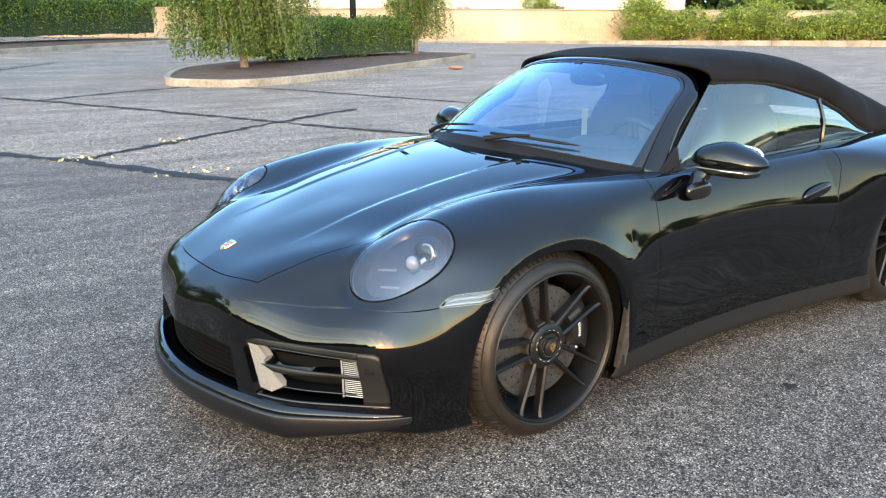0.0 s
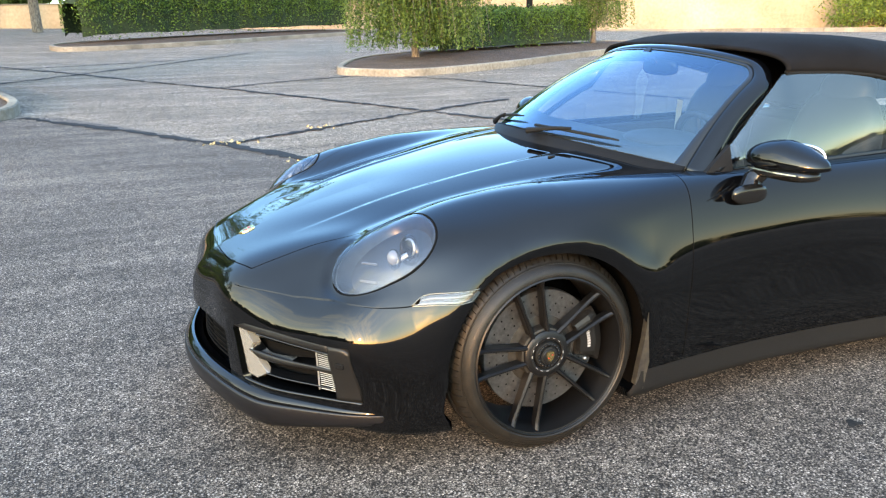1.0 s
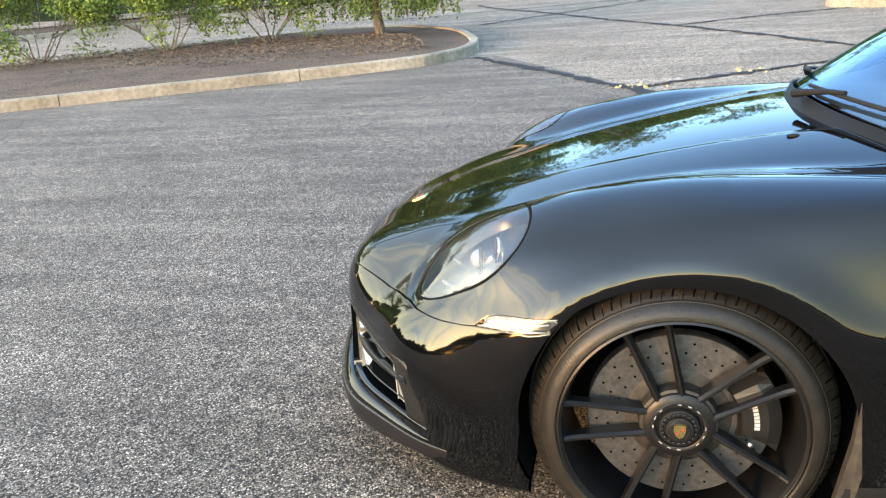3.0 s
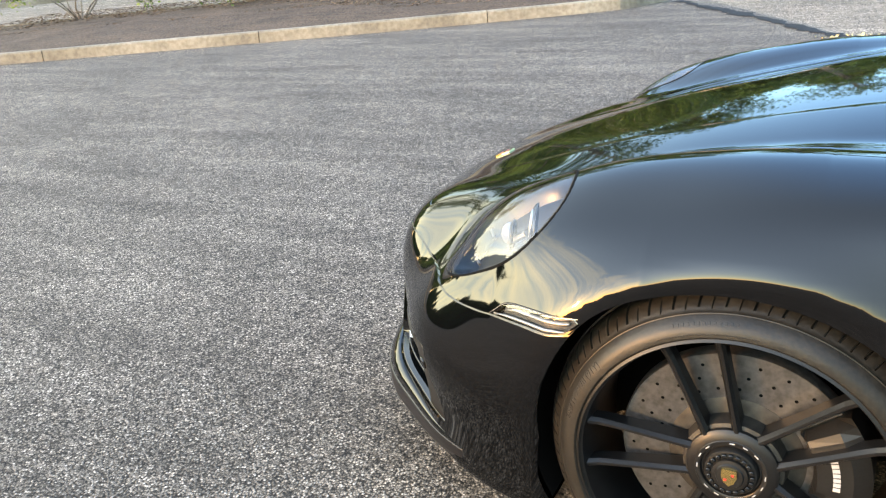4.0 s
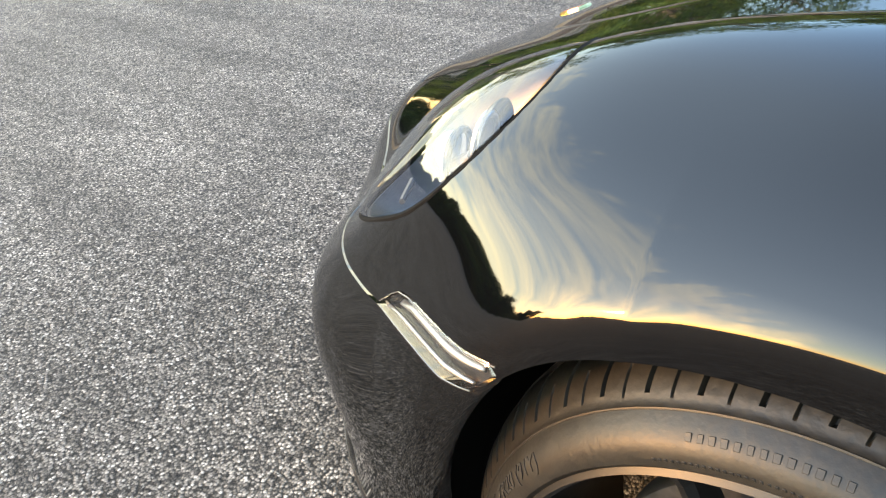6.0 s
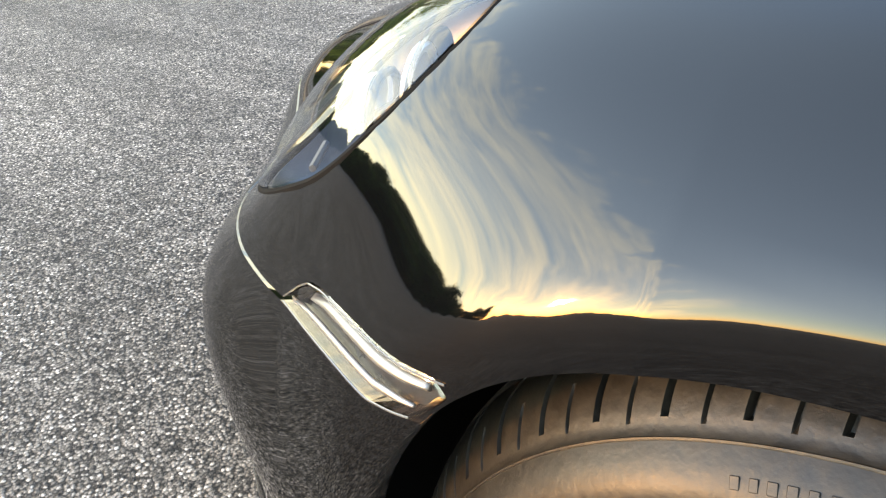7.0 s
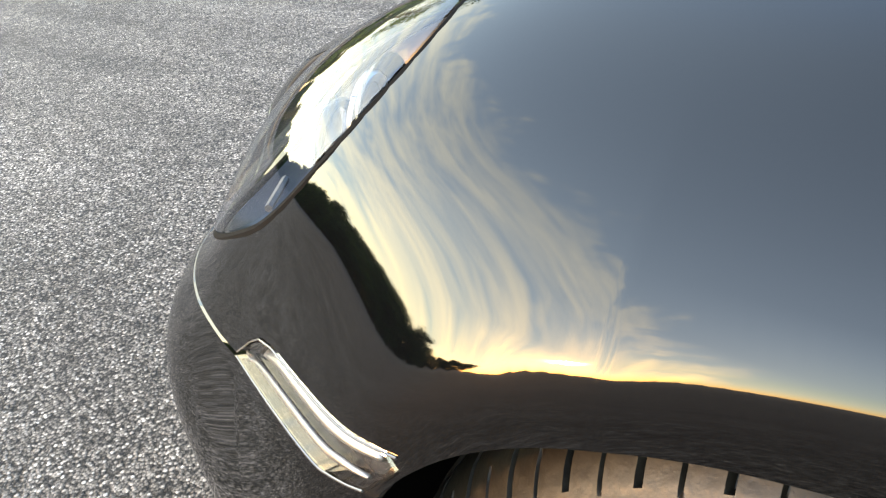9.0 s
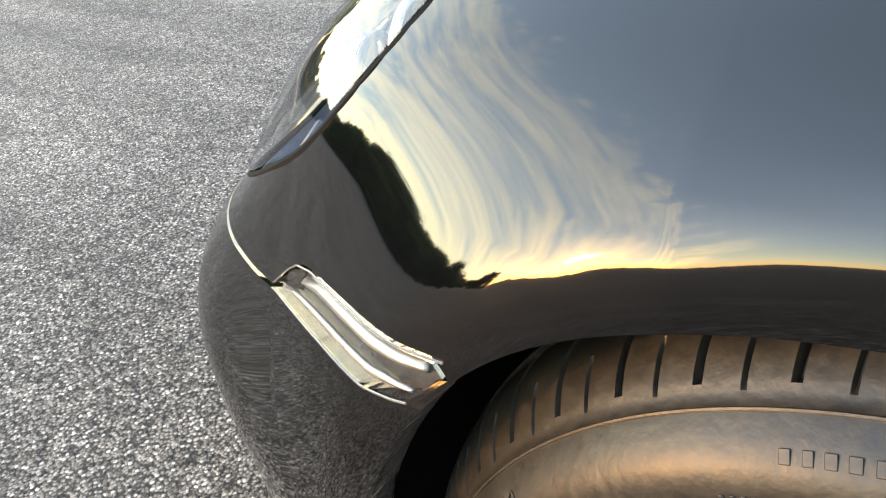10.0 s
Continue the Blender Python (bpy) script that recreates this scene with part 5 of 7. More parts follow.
def headlight(s):
    v, f = cut(SKIN_V, F0, lambda p: g_lamp(p, 0.0))
    v, f = cut(v, f, lambda p: p[:, 1] * -s)
    # the lens stands a little proud of the wing
    u, w, n = hl_uv(v)
    r = np.clip(1 - (np.hypot(u, w) / lamp_radius(np.arctan2(w, u))) ** 2, 0, 1)
    out = np.array([HL_N[0], s * HL_N[1], HL_N[2]])
    lens = v + out * (0.009 * r ** 0.75)[:, None] + out * scoop(v[:, 0], np.abs(v[:, 1]), v[:, 2])[:, None]
    rings = []
    bm = bmesh.new()
    prof = [(1.02, 0.006), (0.96, 0.010), (0.92, 0.030), (0.80, 0.060), (0.45, 0.075), (0.0, 0.08)]
    k = 56
    for g, d in prof[:-1]:
        ring = []
        for i in range(k):
            a = 2 * math.pi * i / k
            rr = g * lamp_radius(a)
            uu, vv = rr * math.cos(a), rr * math.sin(a)
            ring.append(bm.verts.new(lamp_point(uu, vv, d, s)))
        rings.append(ring)
    mid = bm.verts.new(lamp_point(0, 0, prof[-1][1], s))
    for a, b in zip(rings, rings[1:]):
        for i in range(k):
            bm.faces.new((a[i], a[(i + 1) % k], b[(i + 1) % k], b[i]))
    for i in range(k):
        bm.faces.new((rings[-1][i], rings[-1][(i + 1) % k], mid))
    bmesh.ops.recalc_face_normals(bm, faces=bm.faces)
    lamp = part("headlight", bm, BOWL, CAR, "dark oval headlight with a round projector lamp")
    ln = pydata("lens", lens, f, LENS, lamp, "clear domed lens")
    ln.visible_shadow = False
    # black tube round the lens, standing in for the shade of its gap
    bm = bmesh.new()
    pts = []
    for i in range(151):
        a = 2 * math.pi * i / 150
        rr = lamp_radius(a) + 0.003
        uu, vv = rr * math.cos(a), rr * math.sin(a)
        pts.append(lamp_point(uu, vv, 0.0045, s))
    tube(bm, pts, 0.0050, 8, cap=False)
    part("rim_gap_shade", bm, VOID, lamp)
    # projector with a bright ring, an inner lens and two small bars
    def disc(name, u0, v0, depth, r, mat, dome=0.35):
        bm = bmesh.new()
        c = lamp_point(u0, v0, depth, s)
        up = Vector((0.9, s * 0.25, 0.12)).normalized()
        a1 = up.orthogonal().normalized()
        a2 = up.cross(a1)
        rr = []
        for j in range(6):
            th = j / 5 * math.pi / 2
            rr.append([bm.verts.new(c + up * r * dome * math.cos(th) + (a1 * math.cos(2 * math.pi * i / 24) + a2 * math.sin(2 * math.pi * i / 24)) * r * max(0.02, math.sin(th))) for i in range(24)])
        for x, y in zip(rr, rr[1:]):
            for i in range(24):
                bm.faces.new((x[i], x[(i + 1) % 24], y[(i + 1) % 24], y[i]))
        bm.faces.new(rr[0])
        bmesh.ops.recalc_face_normals(bm, faces=bm.faces)
        return part(name, bm, mat, lamp)

    def ring(name, u0, v0, depth, r, t, mat):
        bm = bmesh.new()
        c = lamp_point(u0, v0, depth, s)
        up = Vector((0.9, s * 0.25, 0.12)).normalized()
        a1 = up.orthogonal().normalized()
        a2 = up.cross(a1)
        tube(bm, [c + (a1 * math.cos(2 * math.pi * i / 32) + a2 * math.sin(2 * math.pi * i / 32)) * r for i in range(33)], t, 8, cap=False)
        return part(name, bm, mat, lamp)
    disc("projector", -0.048, 0.036, 0.040, 0.026, BULB, 0.15)
    ring("projector_ring", -0.048, 0.036, 0.038, 0.027, 0.0042, SILVER)
    disc("projector_socket", -0.045, 0.030, 0.052, 0.050, GLOSS, 0.3)
    disc("inner_lens", 0.006, 0.021, 0.034, 0.023, CLEAR_BALL, 0.8)
    ring("inner_lens_ring", 0.006, 0.021, 0.042, 0.029, 0.004, SATIN)
    # two short light bars
    for u0, v0, du, dv in ((0.065, -0.036, -0.012, 0.030), (0.11, 0.010, -0.013, 0.030)):
        bm = bmesh.new()
        tube(bm, [lamp_point(u0 - du, v0 - dv, 0.030, s), lamp_point(u0 + du, v0 + dv, 0.030, s)], 0.0036, 6)
        part("light_bar", bm, WHITE_BAR, lamp)
    bm = bmesh.new()
    tube(bm, [lamp_point(-0.03, 0.045, 0.044, s), lamp_point(0.012, 0.03, 0.046, s)], 0.008, 8)
    part("bridge", bm, SILVER, lamp)


BULB = material("frosted_bulb", (0.20, 0.19, 0.18), rough=0.3)
WHITE_BAR = material("white_light_bar", (0.10, 0.105, 0.11), rough=0.3)
BOWL = textured(material("lamp_bowl", rough=0.3), 60, (0.010, 0.011, 0.013), (0.022, 0.024, 0.027))
CLEAR_BALL = material("projector_glass", (0.16, 0.17, 0.18), rough=0.03, spec=1.0)


def surround(g_out, hi_z, lo_z, name, s, mat, parent, label, y0, y1, depth, n=30, m=8):
    """A recessed band of the skin between two heights, set back by a depth."""
    pts = []
    for y in np.linspace(y0, y1, n):
        row = []
        for z in np.linspace(lo_z, hi_z, m):
            row.append((surface_x(y, z) - depth, s * y, z))
        pts.append(row)
    if s > 0:
        pts = pts[::-1]
    return slab(name, pts, 0.006, mat, parent, label)


def intake(s):
    # a near-black sheet behind the opening, the intake's inner shade as colour
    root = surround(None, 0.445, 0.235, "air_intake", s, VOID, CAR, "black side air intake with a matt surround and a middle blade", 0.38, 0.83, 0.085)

    def strip(name, y0, y1, za, zb, out, mat, n=24, m=5, thick=0.02, crown=0.003):
        """A band across the opening between two heights, let in below the skin."""
        pts = []
        for k in range(n):
            y = y0 + (y1 - y0) * k / (n - 1)
            row = []
            for j in range(m):
                z = za(y) + (zb(y) - za(y)) * j / (m - 1)
                p = np.array([surface_x(y, z), y, z])
                q = p + skin_normal(p[None])[0] * (out + crown * math.sin(math.pi * j / (m - 1)))
                row.append((q[0], s * q[1], q[2]))
            pts.append(row)
        if s < 0:
            pts = pts[::-1]
        return slab(name, pts, thick, mat, root)

    cheek = strip("cheek", 0.748, 0.803, lambda y: 0.250 + 3.0 * max(0, y - 0.79) ** 1.5, lambda y: 0.436 - 6.0 * max(0, y - 0.785) ** 1.5, -0.005, SATIN, 12, 12, 0.05, 0.0)
    strip("upper_bar", 0.408, 0.752, lambda y: 0.416 - 0.01 * (y - 0.41) + 0.02 * max(0, 0.44 - y), lambda y: 0.437, -0.004, SATIN, 30, 5, 0.02, 0.001)
    strip("trim_strip", 0.500, 0.752, lambda y: 0.409 - 0.01 * (y - 0.41), lambda y: 0.416 - 0.01 * (y - 0.41), -0.006, GLOSS, 20, 4, 0.02, 0.003)
    # the middle blade, thick and round at its inner end, thin at the outer
    strip("blade", 0.470, 0.756, lambda y: 0.351 - 0.040 * (y - 0.47) - 0.016 * max(0.25, 1 - ((y - 0.53) / 0.06) ** 2 if y < 0.53 else 1 - (y - 0.53) * 3.2),
          lambda y: 0.351 - 0.040 * (y - 0.47) + 0.008 * max(0.3, 1 - ((y - 0.53) / 0.06) ** 2 if y < 0.53 else 1.0), -0.016, SATIN, 26, 5, 0.045)
    strip("lower_blade", 0.545, 0.760, lambda y: 0.284 - 0.05 * (y - 0.56), lambda y: 0.291 - 0.05 * (y - 0.56), -0.022, GLOSS, 20, 4, 0.03)
    strip("sill", 0.46, 0.800, lambda y: 0.240, lambda y: 0.255, -0.006, GLOSS, 24, 4, 0.05)
    # the pale upright flap at the inner end
    bm = bmesh.new()
    prism(bm, [(0.413, 0.410), (0.444, 0.408), (0.474, 0.374), (0.464, 0.352), (0.488, 0.336), (0.538, 0.288), (0.500, 0.262), (0.462, 0.270)],
          lambda y, z: (surface_x(y, z) - 0.014 - 0.10 * max(0, y - 0.42), s * y, z), lambda y, z: (surface_x(y, z) - 0.045, s * y, z))
    bmesh.ops.recalc_face_normals(bm, faces=bm.faces)
    part("flap", bm, FLAP, root, "pale glossy upright flap", smooth=False)
    # fins of the radiator behind the outer end, in two stacks
    for z0, n in ((0.274, 9), (0.342, 9)):
        for k in range(n):
            z = z0 + k * 0.0068
            bm = bmesh.new()
            a, b = (surface_x(0.688, z) - 0.034, s * 0.688, z), (surface_x(0.756, z) - 0.026, s * 0.760, z)
            tube(bm, [a, b], 0.0014, 4)
            part("radiator_fin", bm, FIN, root)
        bm = bmesh.new()
        tube(bm, [(surface_x(0.685, z0) - 0.032, s * 0.685, z0 - 0.004), (surface_x(0.685, z0 + 0.06) - 0.032, s * 0.685, z0 + 0.062)], 0.0028, 5)
        part("radiator_post", bm, FIN, root)
    # parking sensor pocket in the cheek
    c = Vector((surface_x(0.776, 0.374), s * 0.776, 0.374))
    nv = Vector([float(k) for k in skin_normal(np.array([[c.x, 0.776, 0.374]]))[0]])
    nv.y *= s
    bm = bmesh.new()
    box(bm, (-0.014, -0.010, -0.003), (0.014, 0.010, 0.003), 0.003)
    pk = part("sensor_pocket", bm, GLOSS, cheek)
    pk.matrix_world = Matrix.Translation(c - nv * 0.004) @ nv.to_track_quat("Z", "Y").to_matrix().to_4x4()


FIN = material("radiator_fin", (0.30, 0.29, 0.27), rough=0.45, metal=0.5)
FLAP = material("flap_gloss", (0.42, 0.40, 0.35), rough=0.16, metal=0.7)
FLAP.node_tree.nodes["Principled BSDF"].inputs["Coat Weight"].default_value = 1.0


def centre_intake():
    # near-black back sheet: the shade inside the opening is in its colour
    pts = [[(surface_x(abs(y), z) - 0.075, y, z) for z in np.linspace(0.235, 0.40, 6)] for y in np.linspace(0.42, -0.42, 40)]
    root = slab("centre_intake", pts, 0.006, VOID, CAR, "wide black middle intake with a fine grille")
    for k in range(9):
        z = 0.255 + k * 0.0155
        bm = bmesh.new()
        w = 0.35 + 0.25 * (0.39 - z)
        tube(bm, [(surface_x(abs(y), z) - 0.045, y, z) for y in np.linspace(-w, w, 24)], 0.0035, 5)
        part("grille_bar", bm, VOID, root)


def lip_spoiler():
    """The long lower lip: a glossy ledge over a satin blade that sweeps round under the bumper and dies out before the wheel."""
    ys = np.concatenate([np.linspace(-0.845, -0.6, 16)[:-1], np.linspace(-0.6, 0.6, 44), np.linspace(0.6, 0.845, 16)[1:]])
    shelf, blade = [], []
    for y in ys[::-1]:
        a = abs(y)
        e = float(np.clip((0.85 - a) / 0.27, 0, 1)) ** 0.8
        zt = 0.244 - 0.022 * float(np.clip((a - 0.45) / 0.4, 0, 1))
        x0 = surface_x(a, zt)
        prof = [(0.000, 0.006), (0.014, 0.000), (0.028, -0.010), (0.036, -0.022), (0.041, -0.032), (0.042, -0.055), (0.036, -0.085), (0.018, -0.108), (-0.06, -0.112)]
        row = [(x0 + d * e - (1 - e) * 0.004, y, zt + dz * (0.25 + 0.75 * e)) for d, dz in prof]
        shelf.append(row[:4])
        blade.append(row[3:])
    slab("lip_shelf", shelf, 0.006, PAINT, CAR, "glossy black ledge over the front lip")
    slab("lip_spoiler", blade, 0.008, LIP, CAR, "satin black front lip spoiler")


LIP = material("lip_paint", (0.004, 0.004, 0.005), rough=0.34, spec=0.4)
build_panels()
centre_intake()
lip_spoiler()


# ---- wheels ----
def tyre_mesh(r, half, groove=True, pairs=46):
    """A low tyre with ribbed shoulders: slots, long and short in turn, run in from the tread's edge."""
    # a short sidewall falls away from the rim to a well-rounded shoulder
    prof = [(0.262, half - 0.030), (0.267, half - 0.020), (0.272, half - 0.0155), (0.282, half - 0.016), (0.292, half - 0.021), (0.300, half - 0.029),
            (0.3055, half - 0.0355), (0.3072, half - 0.0360), (0.3085, half - 0.0390), (0.3115, half - 0.0420), (0.3140, half - 0.0440), (0.3170, half - 0.0470),
            (0.3195, half - 0.0497), (0.3220, half - 0.0525), (0.3245, half - 0.0555), (0.3270, half - 0.0590), (0.3300, half - 0.0635), (0.3335, half - 0.0700), (0.3360, half - 0.0780),
            (0.3372, half - 0.0850), (0.3376, half - 0.0890), (0.3378, half - 0.0900), (0.330, half - 0.0910), (0.330, half - 0.0985), (0.340, half - 0.0995), (0.340, 0.0)]
    prof = [(a + (r - 0.340) * min(1.0, max(0.0, (a - 0.272) / 0.03)), b) for a, b in prof]
    full = prof + [(a, -b) for a, b in prof[-2::-1]]
    pitch = 2 * math.pi * r / pairs
    # columns crowd round a wide slot at the start of each pitch and a narrow one half way
    cols = [-0.0034, -0.0026, -0.0014, 0.0014, 0.0026, 0.0034, 0.010, 0.5 * pitch - 0.0022, 0.5 * pitch - 0.0016, 0.5 * pitch - 0.0007,
            0.5 * pitch + 0.0007, 0.5 * pitch + 0.0016, 0.5 * pitch + 0.0022, 0.5 * pitch + 0.010]
    per = len(cols)
    n = pairs * per
    ang = np.array([(k * pitch + c) / r for k in range(pairs) for c in cols])
    R = np.array([p[0] for p in full])[None] + np.zeros((n, 1))
    T = np.array([p[1] for p in full])[None] + np.zeros((n, 1))
    A = ang[:, None] + np.zeros((1, len(full)))
    ph = np.arange(n) % per
    for j, (a, b) in enumerate(full):
        d = half - abs(b)
        if a < r - 0.031:
            continue
        # slots lean with the tread
        A[:, j] += (0.20 * np.clip(d - 0.042, 0, 0.05) + 3.0 * np.clip(d - 0.042, 0, 0.05) ** 2) / r
        if groove:
            for mid, inner, outer, deep in (((2, 3), 0.0895, 0.0460, 0.007), ((9, 10), 0.063, 0.0435, 0.004)):
                if outer <= d <= inner:
                    k = min(1.0, (d - outer) / 0.003 + 0.35, (inner - d) / 0.003 + 0.35)
                    R[(ph >= mid[0]) & (ph <= mid[1]), j] -= deep * k
    X = R * np.cos(A)
    Z = R * np.sin(A)
    v = np.stack([X, T, Z], -1).reshape(-1, 3)
    m = len(full)
    f = []
    for i in range(n):
        k = (i + 1) % n
        for j in range(m - 1):
            f.append((i * m + j, k * m + j, k * m + j + 1, i * m + j + 1))
    return v, f


def sidewall_y(rr, half):
    """How far out a tyre's sidewall stands at a radius."""
    return half + float(np.interp(rr, [0.267, 0.272, 0.282, 0.292, 0.300, 0.3055], [-0.020, -0.0155, -0.016, -0.021, -0.029, -0.0355]))


def ring_text(body, radius, height, start, y, mat, parent, name, s=1):
    """Raised letters bent round the sidewall, from a start angle (degrees, clockwise as seen from outside)."""
    cu = bpy.data.curves.new("letters", "FONT")
    cu.body, cu.size, cu.extrude = body, height * 1.35, 0.0006
    ob = bpy.data.objects.new("letters", cu)
    scene.collection.objects.link(ob)
    me = bpy.data.meshes.new_from_object(ob.evaluated_get(bpy.context.evaluated_depsgraph_get()))
    bpy.data.objects.remove(ob)
    bpy.data.curves.remove(cu)
    bm = bmesh.new()
    bm.from_mesh(me)
    bpy.data.meshes.remove(me)
    es = [e for e in bm.edges if e.calc_length() > 0.006]
    if es:
        bmesh.ops.subdivide_edges(bm, edges=es, cuts=2)
    for v in bm.verts:
        a = radians(start) + v.co.x / radius
        rr = radius + v.co.y
        v.co = Vector((rr * math.cos(a), sidewall_y(rr, y) + v.co.z, rr * math.sin(a)))
    bmesh.ops.recalc_face_normals(bm, faces=bm.faces)
    return part(name, bm, mat, parent, smooth=False)


def build_wheel(r, half, name="wheel", detail=True):
    """A dark alloy with five pairs of slim spokes and a central lock, outer face towards +y."""
    rb = r - 0.0715
    face = half - 0.02
    barrel = lathe([(rb - 0.005, face + 0.004), (rb, face + 0.001), (rb - 0.001, face - 0.004), (rb - 0.010, face - 0.006), (rb - 0.016, face - 0.03), (rb - 0.022, face - 0.10), (rb - 0.018, -half + 0.03), (rb, -half + 0.01)], 96)
    bmesh.ops.recalc_face_normals(barrel, faces=barrel.faces)
    for fc in barrel.faces:
        fc.normal_flip()
    w = part(name, barrel, RIM, CAR, "satin black twin-spoke alloy wheel")
    v, f = tyre_mesh(r, half)
    tyre = pydata("tyre", v, f, RUBBER, w, "dusty low-profile tyre", sharp=24)
    # spokes, in pairs that splay outwards
    for k in range(5):
        for d in (-1, 1):
            bm = bmesh.new()
            rows = []
            for t in np.linspace(0, 1, 9):
                rr = 0.066 + (rb - 0.012 - 0.066) * t
                off_in, off_out = 0.026, 0.047
                lat = d * (off_in + (off_out - off_in) * t)
                yy = face - 0.020 - 0.014 * (1 - t) ** 2 - 0.004 * math.sin(math.pi * t)
                if t > 0.85:
                    yy += (t - 0.85) / 0.15 * 0.008
                wd = 0.0085 - 0.0015 * math.sin(math.pi * t)
                dp = 0.030 + 0.012 * (1 - t)
                rows.append([(rr, lat - wd, yy - dp), (rr, lat - wd, yy - 0.007), (rr, lat - wd * 0.35, yy), (rr, lat + wd * 0.35, yy), (rr, lat + wd, yy - 0.007), (rr, lat + wd, yy - dp)])
            a = radians(72 * k + 1)
            vs = [[bm.verts.new((p[0] * math.cos(a) - p[1] * math.sin(a), p[2], p[0] * math.sin(a) + p[1] * math.cos(a))) for p in row] for row in rows]
            for x, y in zip(vs, vs[1:]):
                for i in range(6):
                    bm.faces.new((x[i], x[(i + 1) % 6], y[(i + 1) % 6], y[i]))
            bm.faces.new(vs[0])
            bm.faces.new(vs[-1])
            bmesh.ops.recalc_face_normals(bm, faces=bm.faces)
            part("spoke", bm, RIM, w, smooth=False)
    hubm = lathe([(0.0, face - 0.05), (0.078, face - 0.052), (0.078, face - 0.036), (0.070, face - 0.030), (0.052, face - 0.030), (0.050, face - 0.034), (0.047, face - 0.034)], 48)
    bmesh.ops.recalc_face_normals(hubm, faces=hubm.faces)
    part("hub", hubm, RIM, w)
    nut = lathe([(0.0, face - 0.012), (0.022, face - 0.012), (0.024, face - 0.015), (0.030, face - 0.016), (0.031, face - 0.022), (0.043, face - 0.024), (0.045, face - 0.028), (0.047, face - 0.045)], 48)
    bmesh.ops.recalc_face_normals(nut, faces=nut.faces)
    part("central_lock", nut, SATIN, w)
    for k in range(20):
        bm = bmesh.new()
        a = 2 * math.pi * k / 20
        box(bm, (-0.0035, -0.002, -0.004), (0.0035, 0.004, 0.004), 0.001, 1)
        t = part("lock_tooth", bm, GLOSS, w)
        t.matrix_local = Matrix.Rotation(-a, 4, "Y") @ Matrix.Translation((0.0365, face - 0.021, 0))
    bm = lathe([(0.052, face - 0.0295), (0.0535, face - 0.0285), (0.060, face - 0.0285), (0.061, face - 0.0295)], 48)
    part("lock_ring", bm, SATIN, w)
    for k in range(16):
        if k % 4 == 3:
            continue
        bm = bmesh.new()
        a0 = 2 * math.pi * k / 16
        box(bm, (-0.0009, -0.0004, -0.0042), (0.0009, 0.0006, 0.0042), 0, 1)
        t = part("print_bar", bm, WHITE, w)
        t.matrix_local = Matrix.Rotation(-a0, 4, "Y") @ Matrix.Translation((0.0565, face - 0.028, 0))
    bm = bmesh.new()
    prism(bm, [(-0.013, 0.016), (0, 0.018), (0.013, 0.016), (0.014, 0.002), (0.009, -0.011), (0, -0.018), (-0.009, -0.011), (-0.014, 0.002)], lambda u, q: (u, face - 0.012, q), lambda u, q: (u * 0.94, face - 0.0085, q * 0.94))
    bmesh.ops.recalc_face_normals(bm, faces=bm.faces)
    em = part("emblem", bm, GOLD, w, "small gold and red shield", smooth=False)
    for u, q, du, dq in ((-0.006, 0.006, 0.0045, 0.0035), (0.006, -0.004, 0.0045, 0.0035)):
        bm = bmesh.new()
        box(bm, (u - 0.6 * du, face - 0.0086, q - 0.6 * dq), (u + 0.6 * du, face - 0.0078, q + 0.6 * dq))
        part("emblem_field", bm, RED, em)
    # raised marks on the sidewall
    if detail:
        ring_text("245/35 ZR20 (91Y)", 0.2850, 0.0128, 12, half + 0.0006, TYRE_PRINT, tyre, "size_marking")
        rng = np.random.default_rng(2)
        for a0, n, rad, hh, ln in ((90, 13, 0.294, 0.008, 0.0075), (97, 34, 0.2775, 0.003, 0.0042), (-60, 13, 0.294, 0.008, 0.0075), (200, 13, 0.294, 0.008, 0.0075)):
            for k in range(n):
                bm = bmesh.new()
                box(bm, (-ln * 0.36, -0.0004, -hh * 0.4), (ln * 0.36 * rng.uniform(0.5, 1), 0.0006, hh * 0.4), 0.0003, 1)
                t = part("marking_bar", bm, RUBBER, tyre)
                a = radians(a0) - k * ln * 1.15 / rad
                t.matrix_local = Matrix.Rotation(-a, 4, "Y") @ Matrix.Translation((rad, sidewall_y(rad, half) + 0.0002, 0)) @ Matrix.Rotation(radians(-38 if rad > 0.28 else 0), 4, "Z") @ Matrix.Rotation(radians(90), 4, "Y")
        bm = bmesh.new()
        tube(bm, [((r - 0.0333) * math.cos(a), half - 0.0360, (r - 0.0333) * math.sin(a)) for a in np.linspace(0, 2 * math.pi, 181)], 0.0010, 5, cap=False)
        part("sidewall_ridge", bm, RUBBER, tyre)
    return w


TYRE_PRINT = textured(material("tyre_marking", rough=0.6), 200, (0.003, 0.0026, 0.0022), (0.006, 0.005, 0.004))


